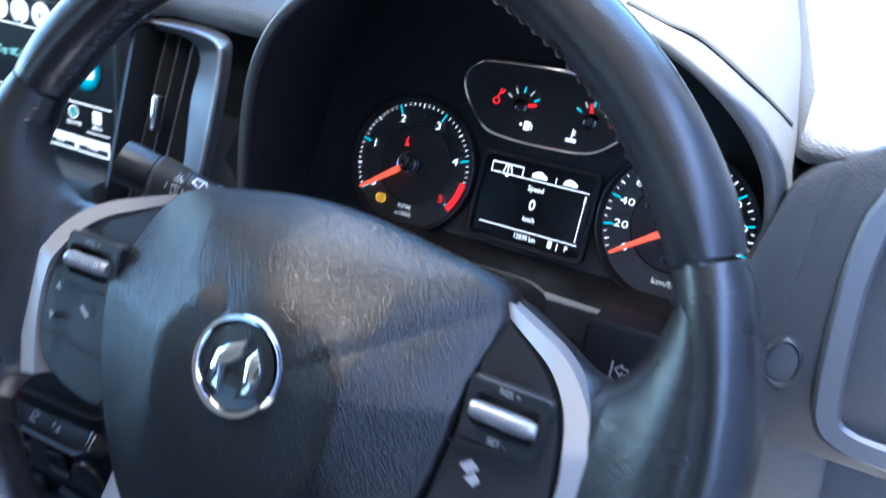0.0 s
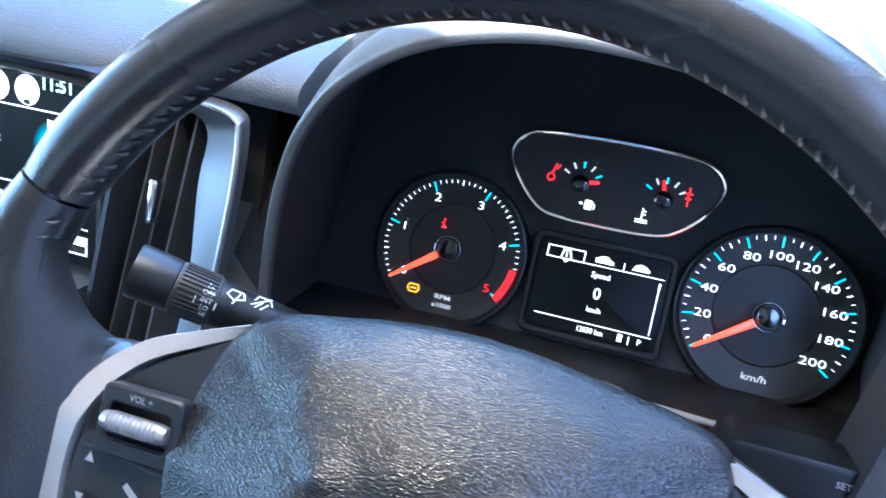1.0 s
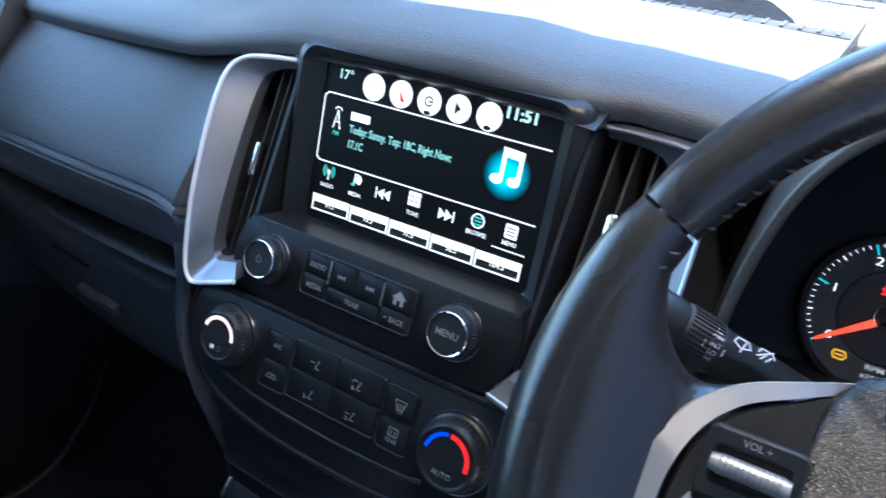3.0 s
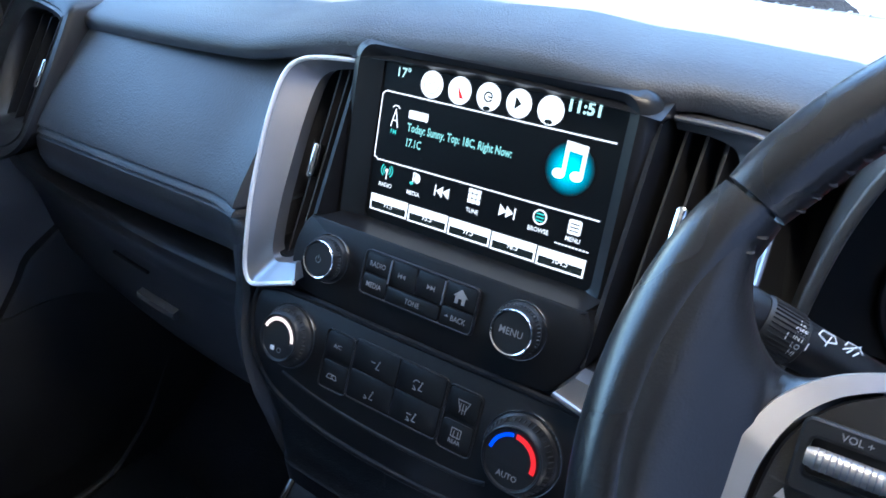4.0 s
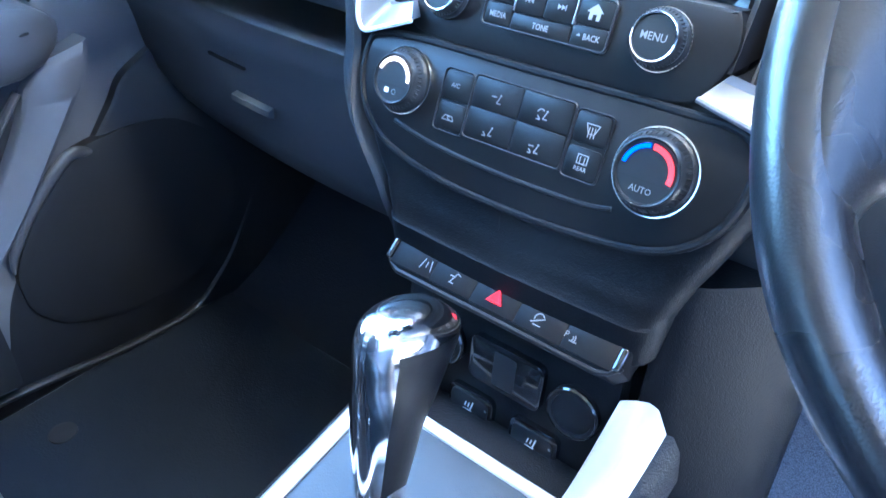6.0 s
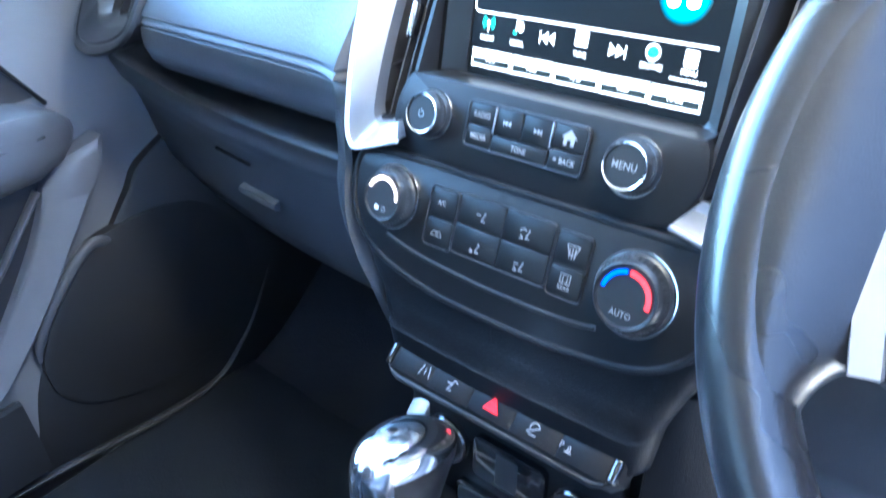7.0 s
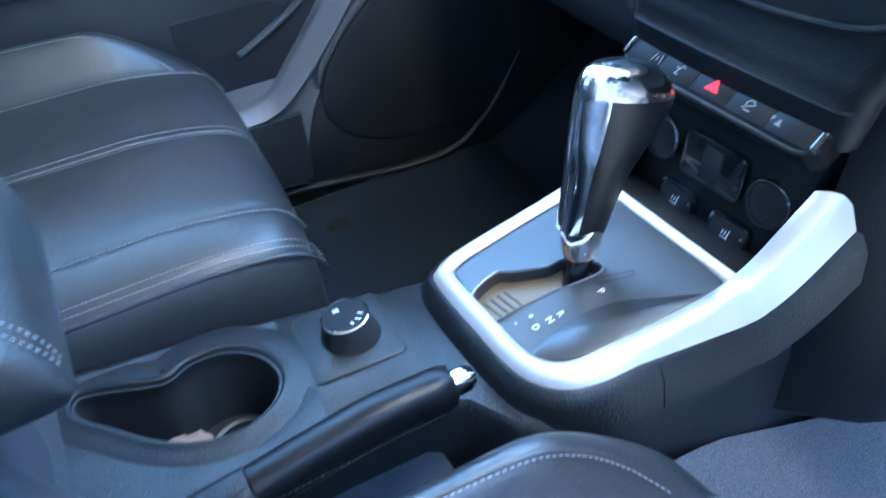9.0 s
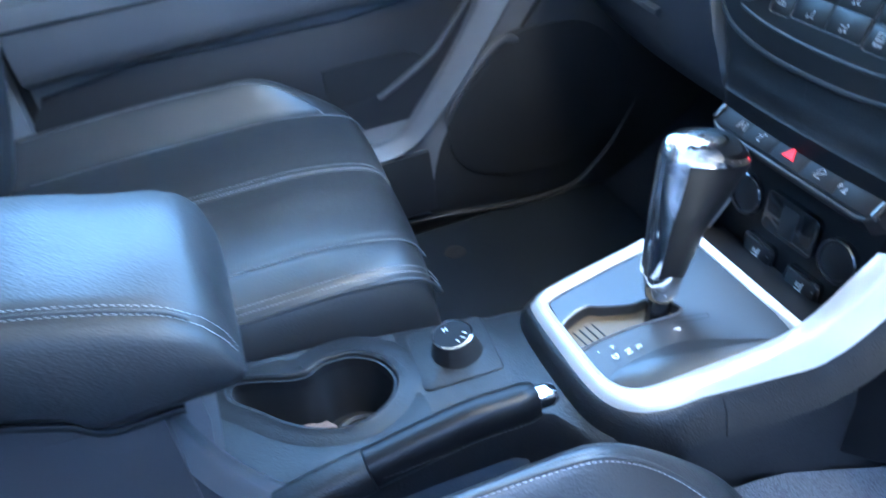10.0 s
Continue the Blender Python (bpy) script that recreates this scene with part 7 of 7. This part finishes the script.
def seat(cx, label, group, rise=0.0, ahead=0.0):
    """A front seat: cushion with raised sides and sewn panels, and backrest."""
    holder = thing("front_seat", (cx, -0.30, 0.14), label, "seat", group)
    HX, Y0, Y1, BASE = 0.245, -0.035 + ahead, -0.56, 0.33

    def bow(x, y):
        """The front edge reaches further forward beside the door."""
        k = max(0.0, (y - (Y0 + Y1) / 2) / ((Y0 - Y1) / 2))
        return 0.022 * k * k * min(1.0, max(0.0, (0.20 - x) / 0.40)) if not ahead else 0.0

    def height(x, y):
        left = max(0.0, min(1.0, (-x - 0.165) / 0.055))
        right = max(0.0, min(1.0, (x - 0.165) / 0.05))
        left, right = left * left * (3 - 2 * left), right * right * (3 - 2 * right)
        dip = -0.0035 * math.exp(-(((abs(x) - 0.172) / 0.0035) ** 2)) - 0.0035 * math.exp(-((x / 0.004) ** 2)) + 0.004 * math.sin(min(1, abs(x) / 0.172) * math.pi)
        fade = min(1.0, max(0.0, (Y0 - y) / 0.14))
        fade = fade * fade * (3 - 2 * fade)
        back = max(0.0, Y0 - y - 0.25)
        return 0.497 + rise + 0.060 * left * fade - 0.006 * right * fade + dip - 0.014 * (1 - fade) - 0.10 * back * back

    nx, ny = 72, 54
    rings = []
    for j in range(ny + 1):
        b = math.pi * j / ny
        y = (Y0 + Y1) / 2 + (Y0 - Y1) / 2 * math.copysign(abs(math.cos(b)) ** 0.55, math.cos(b))
        v = abs(2 * (y - (Y0 + Y1) / 2) / (Y0 - Y1))
        ring = []
        for i in range(nx + 1):
            a = math.pi * i / nx
            x = -HX * math.copysign(abs(math.cos(a)) ** 0.55, math.cos(a))
            w = abs(x) / HX
            round_ = max(0.0, 1 - w ** 14) ** (1 / 5) * max(0.0, 1 - v ** 12) ** (1 / 5)
            ring.append((cx + x * (1 - 0.05 * v ** 6), y - 0.012 * (w ** 4) * (v ** 4) * (1 if y > -0.3 else -1) + bow(x, y), BASE + (height(x, y) - BASE) * round_))
        rings.append(ring)
    bm = loft(rings, closed=False)
    edge = [e for e in bm.edges if e.is_boundary]
    low = bmesh.ops.extrude_edge_only(bm, edges=edge)["geom"]
    for v in low:
        if isinstance(v, bmesh.types.BMVert):
            v.co.z = 0.20
    part("cushion", bm, LEATHER, holder, "black leather cushion with raised sides", angle=80)
    def top(x, y):
        v = abs(2 * (y - (Y0 + Y1) / 2) / (Y0 - Y1))
        return BASE + (height(x, y) - BASE) * max(0.0, 1 - (abs(x) / HX) ** 14) ** (1 / 5) * max(0.0, 1 - v ** 12) ** (1 / 5)

    def sewn(name, xs, ys, lift=0.0012, thread=FINE_THREAD):
        line = [(cx + x, y + bow(x, y), top(x, y) + lift) for x, y in zip(xs, ys)]
        tagged(part(name, stitches(line, 0.0032, 0.0013, 0.0008, (0, 0, 1)), thread, holder, "pale stitching between the panels"), kind="stuff")

    ys = list(np.linspace(Y0 - 0.006, Y1 + 0.08, 60))
    for x0 in (-0.0065, 0.0065, 0.178, -0.166):
        sewn("panel_stitching", [x0] * 60, ys)
    for x0 in (-0.0035, 0.0035):
        part("seam_welt", sweep([(cx + x0, y + bow(x0, y), top(0.0, y) + 0.0012) for y in ys], ellipse(0.0022, 0.0016, 8), up=(0, 0, 1)), LEATHER, holder)
    for x0 in (-0.1695, 0.1745):
        part("seam_fold", sweep([(cx + x0, y + bow(x0, y), top(x0, y) + 0.0006) for y in ys], ellipse(0.0018, 0.0013, 8), up=(0, 0, 1)), LEATHER, holder)
    # curved insert on the raised side
    arc_line = spline([(-0.171, Y0 - 0.052), (-0.180, Y0 - 0.058), (-0.193, Y0 - 0.075), (-0.202, Y0 - 0.105), (-0.208, Y0 - 0.16), (-0.210, Y0 - 0.24), (-0.209, Y0 - 0.34), (-0.206, Y1 + 0.08)], 10)
    sewn("insert_stitching", [p[0] for p in arc_line], [p[1] for p in arc_line], 0.0016)
    part("insert_welt", sweep([(cx + x - 0.003, y + bow(x, y), top(x - 0.003, y) + 0.0006) for x, y in arc_line], ellipse(0.0022, 0.0016, 8), up=(0, 0, 1)), LEATHER, holder)
    for x0 in (0.2205, 0.2265):
        sewn("edge_stitching", [x0] * 60, ys, 0.0014)
    part("piping", sweep([(cx + 0.232, y + bow(0.232, y), top(0.232, y) + 0.0005) for y in ys], ellipse(0.0024, None, 8), up=(0, 0, 1)), LEATHER, holder)
    bk = pose(cx, -0.60, 0.44, -14, 0, 0)
    bm = soft_box(0, 0, 0.32, 0.235, 0.055, 0.33, 3.6, 36, 26, bk)
    for s in (-1, 1):
        soft_box(s * 0.185, 0.045, 0.30, 0.05, 0.05, 0.27, 2.8, 20, 20, bk, bm)
    part("backrest", bm, LEATHER, holder, "black leather backrest")
    part("headrest", soft_box(0, 0.0, 0.76, 0.13, 0.05, 0.08, 3.2, 24, 16, bk), LEATHER, holder)
    part("seat_base", loft([[(cx + x, y, z) for x, y in ((-0.20, -0.10), (0.20, -0.10), (0.20, -0.52), (-0.20, -0.52))] for z in (0.13, 0.24)]), DEEP, holder)
    return holder


seat(-0.402, "black leather passenger seat with pale stitching", "front seats")
seat(0.385, "black leather driver seat with pale stitching", "front seats", 0.0, 0.125)
rear = thing("rear_bench", (0.0, -1.1, 0.14), "black leather rear bench", "bench")
bm = soft_box(0.0, -1.08, 0.38, 0.66, 0.20, 0.10, 4)
part("cushion", bm, LEATHER, rear)
part("backrest", soft_box(0.0, -1.24, 0.70, 0.66, 0.06, 0.28, 4), LEATHER, rear)

# ---- doors ----


def door(s, side):
    """A front door seen from inside; s = -1 passenger's side."""
    X = 0.01 + s * 0.715
    holder = thing("front_door", (X, 0.1, 0.15), "dark grey plastic front door with pocket and speaker", "door", "front doors")
    prof = [(0.010, 0.14), (0.0, 0.17), (0.004, 0.30), (0.012, 0.42), (0.020, 0.56), (0.012, 0.60), (0.004, 0.64), (0.022, 0.70), (0.030, 0.80), (0.020, 0.88), (-0.010, 0.925), (-0.060, 0.935)]
    rings = []
    for y in np.linspace(-0.46, 0.86, 24):
        q = max(0.0, (y - 0.25) / 0.5) ** 2 * 0.04
        rings.append([(X + s * (d - 0.01 - q), y, z) for d, z in prof] + [(X + s * 0.09, y, 0.935), (X + s * 0.09, y, 0.14)])
    part("inner_panel", loft(rings), DOOR, holder, "dark grey moulded inner panel")
    f = lambda d, y, z: (X - s * d, y, z)  # d metres into the cabin
    # armrest ledge
    rings = []
    for y, top, low, depth in ((-0.455, 0.706, 0.588, 0.058), (-0.3, 0.706, 0.590, 0.060), (0.0, 0.704, 0.594, 0.062), (0.14, 0.695, 0.592, 0.059), (0.23, 0.684, 0.594, 0.052), (0.262, 0.673, 0.602, 0.040), (0.285, 0.656, 0.616, 0.022), (0.298, 0.642, 0.630, 0.004)):
        tall = top - low
        rings.append([f(-0.02, y, top + 0.002), f(depth * 0.55, y, top), f(depth * 0.88, y, top - 0.05 * tall), f(depth, y, top - 0.22 * tall), f(depth * 0.96, y, top - 0.30 * tall), f(depth * 0.97, y, top - 0.34 * tall), f(depth * 0.93, y, top - 0.72 * tall), f(depth * 0.78, y, top - 0.92 * tall), f(depth * 0.55, y, low), f(-0.02, y, low - 0.004)])
    part("armrest", loft(rings), DOOR_ARM, holder, "dark grey padded door armrest")
    part("armrest_line", sweep([f(0.0600, y, 0.674 - 0.05 * max(0, y)) for y in np.linspace(-0.45, 0.12, 16)] + [f(0.0555, 0.167, 0.661), f(0.0530, 0.178, 0.650), f(0.046, 0.246, 0.649)], ellipse(0.0016, None, 8), up=(0, 0, 1)), DEEP, holder)
    # inset above the armrest with the release handle
    ins = spline([f(0.004, 0.275, 0.672), f(0.0, 0.225, 0.755), f(-0.002, 0.190, 0.815), f(-0.002, 0.10, 0.838), f(-0.002, -0.2, 0.845)], 6)
    part("upper_trim_edge", sweep(ins, ellipse(0.003, 0.004, 10), up=(s, 0, 0)), TRIM_BLACK, holder, "curved edge of the upper door trim")
    w = lambda pts, d: [f(d, y, z) for y, z in pts]
    up_line = spline([(0.278, 0.662), (0.262, 0.695), (0.225, 0.752), (0.196, 0.802), (0.160, 0.824), (0.10, 0.834), (-0.2, 0.841), (-0.43, 0.841), (-0.44, 0.76), (-0.43, 0.68), (-0.1, 0.68), (0.18, 0.665)], 3, True)
    part("upper_inset", loft([w(up_line, -0.03), w(up_line, -0.009), w(inset(up_line, 0.004), -0.006)]), DOOR_INSET, holder, "darker inset panel above the armrest")
    cup_line = spline([(-0.06, 0.760), (0.03, 0.765), (0.0926, 0.757), (0.126, 0.7416), (0.1425, 0.7196), (0.148, 0.690)], 6)
    # inside of the cup is a flat darker plate that holds its shade
    part("pull_cup", loft([w(cup_line + [(-0.06, 0.690)], -0.01), w(cup_line + [(-0.06, 0.690)], -0.003)]), DOOR_SHADED, holder, "dark pull cup above the armrest")
    part("cup_edge", sweep([f(-0.002, y, z) for y, z in cup_line], ellipse(0.0060, 0.0050, 10), up=(s, 0, 0)), DOOR, holder, "rounded edge of the pull cup")
    # dark sheet laid where the door lies in shade below the armrest
    low_shade = spline([(-0.45, 0.556), (0.0, 0.566), (0.20, 0.590), (0.29, 0.606), (0.30, 0.580), (0.24, 0.49), (0.15, 0.40), (0.08, 0.345), (-0.10, 0.335), (-0.45, 0.335)], 3, True)
    part("lower_shade", loft([w(low_shade, -0.02), w(low_shade, -0.001), w(inset(low_shade, 0.004), 0.001)]), DOOR_LOW, holder, "thin dark sheet for the shade below the armrest")
    # flat black plate stands in for the shade inside the recess
    part("recess_shade", loft([w([(0.03, 0.772), (0.165, 0.772), (0.172, 0.795), (0.165, 0.816), (0.03, 0.816)], d) for d in (-0.012, -0.004)]), DEEP, holder, "black plate for the shade of the release handle's recess")
    hd = Matrix.Translation(f(-0.002, 0.100, 0.795)) @ pose(0, 0, 0, 90, 0, -s * 90)
    part("handle_cup", ring_plate(rrect(0.16, 0.050, 0.022, 6), rrect(0.14, 0.034, 0.016, 6), -0.01, 0.012, hd, 0.003), TRIM_BLACK, holder)
    part("door_handle", sweep([f(0.012, y, 0.800 + 0.010 * math.sin((y - 0.04) * 20)) for y in np.linspace(0.045, 0.160, 12)], rrect(0.016, 0.007, 0.003, 3), up=(s, 0, 0.4)), CHROME, holder, "chrome door release handle")
    # blade from the armrest down to the pocket, coloured paler to look lit
    b_out = spline([(0.316, 0.622), (0.303, 0.582), (0.276, 0.547), (0.237, 0.500), (0.186, 0.438), (0.133, 0.383), (0.088, 0.343), (0.050, 0.327), (0.010, 0.325), (-0.10, 0.325)], 6)
    b_in = spline([(0.262, 0.604), (0.234, 0.579), (0.220, 0.550), (0.192, 0.506), (0.147, 0.448), (0.105, 0.400), (0.070, 0.362), (0.035, 0.349), (0.002, 0.347), (-0.10, 0.345)], 6)
    rings = [[f(-0.010, a[0], a[1]), f(0.034, a[0], a[1]), f(0.036, *mix(a, b, 0.12)), f(0.020, *mix(a, b, 0.9)), f(0.014, b[0], b[1]), f(-0.010, b[0], b[1])] for a, b in zip(b_out, b_in)]
    part("pocket_blade", loft(rings), DOOR_LIT, holder, "diagonal door pocket blade, paler for the light it catches")
    part("pocket_rib", sweep(spline([f(0.008, 0.226, 0.573), f(0.009, 0.182, 0.528), f(0.009, 0.139, 0.484), f(0.007, 0.079, 0.449), f(0.004, 0.037, 0.427)], 6), ellipse(0.0045, 0.008, 10), up=(s, 0, 0)), DOOR_ARM, holder, "thin rib beside the blade")
    # pocket behind the blade
    part("pocket", loft([[f(-0.01, y, 0.20), f(0.040, y, 0.205), f(0.046, y, 0.26), f(0.042, y, 0.325), f(0.034, y, 0.327), f(-0.01, y, 0.30)] for y in (-0.455, -0.3, 0.0, 0.10)]), DOOR_SHADED, holder, "dark door pocket")
    # recess shade painted as a shallow darker plate
    part("pocket_recess", loft([[f(-0.012, y, z) for y, z in w_] for w_ in ([(-0.05, 0.500), (0.10, 0.500), (0.13, 0.480), (0.06, 0.43), (-0.05, 0.42)],)] + [[f(0.0035, y, z) for y, z in ((-0.045, 0.495), (0.095, 0.495), (0.120, 0.480), (0.055, 0.435), (-0.045, 0.425))]]), DOOR_SHADED, holder)
    # speaker in the lower front, painted dark for its shade, with a raised edge
    low_line = spline([(0.375, 0.560), (0.335, 0.520), (0.290, 0.470), (0.228, 0.400), (0.150, 0.335), (0.11, 0.25), (0.10, 0.17), (0.30, 0.145), (0.60, 0.145), (0.80, 0.30), (0.80, 0.56), (0.50, 0.60)], 5, True)
    w = lambda pts, d: [f(d + max(0.0, (y - 0.25) / 0.5) ** 2 * 0.04, y, z) for y, z in pts]
    part("lower_panel", loft([w(low_line, -0.02), w(low_line, 0.006), w(inset(low_line, 0.006), 0.011)]), DOOR_SHADED, holder, "lower door panel with shade in its dark colour")
    sp = spline([(0.275, 0.482), (0.235, 0.452), (0.180, 0.396), (0.152, 0.350), (0.148, 0.310), (0.158, 0.275), (0.20, 0.235), (0.30, 0.205), (0.42, 0.22), (0.49, 0.30), (0.48, 0.42), (0.40, 0.48)], 5, True)
    part("speaker_grille", loft([w(sp, 0.0), w(sp, 0.016), w(inset(sp, 0.010), 0.020)]), DOOR_SHADED, holder, "dark speaker grille")
    # edge given a paler plastic for the highlight along it
    part("speaker_edge", sweep(spline([f(0.014, 0.300, 0.466), f(0.018, 0.281, 0.475), f(0.021, 0.262, 0.481), f(0.022, 0.242, 0.472), f(0.022, 0.207, 0.443), f(0.022, 0.175, 0.411), f(0.021, 0.153, 0.378), f(0.015, 0.147, 0.350)], 6), ellipse(0.0085, 0.0060, 12), up=(s, 0, 0), scale=lambda k: 0.25 + 0.75 * min(1, 5 * min(k, 1 - k))), DOOR_ARM, holder, "rounded raised speaker edge, paler for its highlight")
    part("lower_edge", sweep(spline([f(0.012, -0.45, 0.205), f(0.014, 0.03, 0.180), f(0.014, 0.249, 0.150), f(0.017, 0.370, 0.150), f(0.019, 0.430, 0.190), f(0.022, 0.47, 0.235), f(0.024, 0.52, 0.32)], 6), ellipse(0.006, 0.008, 10), up=(s, 0, 0)), DOOR_SHADED, holder, "rounded lower edge of the door")
    # shell outside
    part("window_frame", sweep(spline([f(-0.045, 0.90, 0.94), f(-0.02, 0.62, 1.17), f(0.065, 0.30, 1.395), f(0.075, -0.1, 1.41), f(0.07, -0.55, 1.41), f(-0.02, -0.60, 0.94)], 5), rrect(0.03, 0.03, 0.008, 3), up=(s, 0, 0.2)), DOOR, holder)
    pane = loft([[f(-0.06, 0.90, 0.93), f(-0.06, -0.585, 0.93), f(0.065, -0.585, 1.41), f(0.065, 0.33, 1.40)], [f(-0.064, 0.90, 0.93), f(-0.064, -0.585, 0.93), f(0.061, -0.585, 1.41), f(0.061, 0.33, 1.40)]])
    part("pane", pane, GLASS, holder, "clear side window glass", smooth=False).visible_shadow = False
    return holder


door(-1, "passenger")
# the driver's door stands wide open, turned on its front hinges
open_door = door(1, "driver")
tagged(open_door, "dark grey plastic front door standing wide open", "door", "front doors")
hinge = Vector((0.80, 0.90, 0.0))
open_door.matrix_world = Matrix.Translation(hinge) @ Matrix.Rotation(radians(68), 4, "Z") @ Matrix.Translation(open_door.location - hinge)
for s in (-1, 1):
    X = 0.01 + s * 0.745
    tagged(part("pillar_gap", loft([[(X + s * d, y, z) for d, z in ((-0.02, 0.14), (-0.02, 0.95), (0.06, 0.95), (0.06, 0.14))] for y in (-0.44, -0.49)]), DEEP), "dark shut line behind the door", "gap", kind="structure")
    bm = loft([[(X + s * d, y, z) for d, z in ((-0.045, 0.14), (-0.055, 0.5), (-0.050, 0.85), (-0.02, 0.95), (0.06, 0.95), (0.06, 0.14))] for y in (-0.475, -0.70)])
    tagged(part("pillar_lower", bm, DOOR), "grey lower trim of the middle pillar", "pillar", kind="structure")
    bm = sweep([(X - s * 0.005, y, 0.155 + 0.02 * max(0, y - 0.35)) for y in np.linspace(-0.6, 0.85, 24)], rrect(0.07, 0.035, 0.010, 3), up=(0, 0, 1))
    tagged(part("door_sill", bm, TRIM_BLACK), "black plastic sill plate below the door", "sill", kind="structure")
    slab("rear_wall_side", [(X + s * 0.03, -0.72, 0.12), (X + s * 0.03, -1.30, 0.12), (X + s * 0.03, -1.30, 0.94), (X + s * 0.03, -0.72, 0.94)], s * 0.02, DOOR, label="grey rear door trim", category="wall")
    # unseen side glass, its tint set to keep rear light down
    slab("rear_door_window", [(X + s * 0.03, -0.60, 0.93), (X + s * 0.03, -1.28, 0.93), (0.01 + s * 0.65, -1.28, 1.42), (0.01 + s * 0.65, -0.60, 1.42)], 0.004, TINTED, label="tinted rear side window", category="window").visible_shadow = False

mat_ = thing("floor_mat", (-0.42, 0.18, 0.122), "black carpet floor mat with round fixing clip", "floor mat")
part("carpet", prism(rrect(0.46, 0.66, 0.05, 6), 0.0, 0.010, pose(-0.475, 0.17, 0.126), 0.003), MAT_BLACK, mat_)
part("clip", lathe([(0.020, 0.0), (0.019, 0.004), (0.012, 0.006), (0.001, 0.005)], pose(-0.615, 0.108, 0.134)), DEEP, mat_, "round black fixing clip")
# driver's carpet, coloured lighter than the passenger's pile for the light it gets
mat2 = thing("floor_mat", (0.38, 0.22, 0.122), "grey speckled carpet mat up the tunnel, paler for the light on it", "floor mat")
def side_top(y):
    """Upper edge of the carpet on the flank of the tunnel."""
    return float(np.interp(y, [-0.30, 0.16, 0.415, 0.55], [0.42, 0.366, 0.242, 0.20]))


sheet = [[(x, y, max(floor_z(x, y), side_top(y) - 1.5 * (x - 0.140)) + 0.008) for y in np.linspace(-0.30, 0.78, 40)] for x in np.linspace(0.141, 0.66, 40)]
part("carpet", loft([row + [(x, y, z - 0.006) for x, y, z in row[::-1]] for row in sheet]), CARPET, mat2)
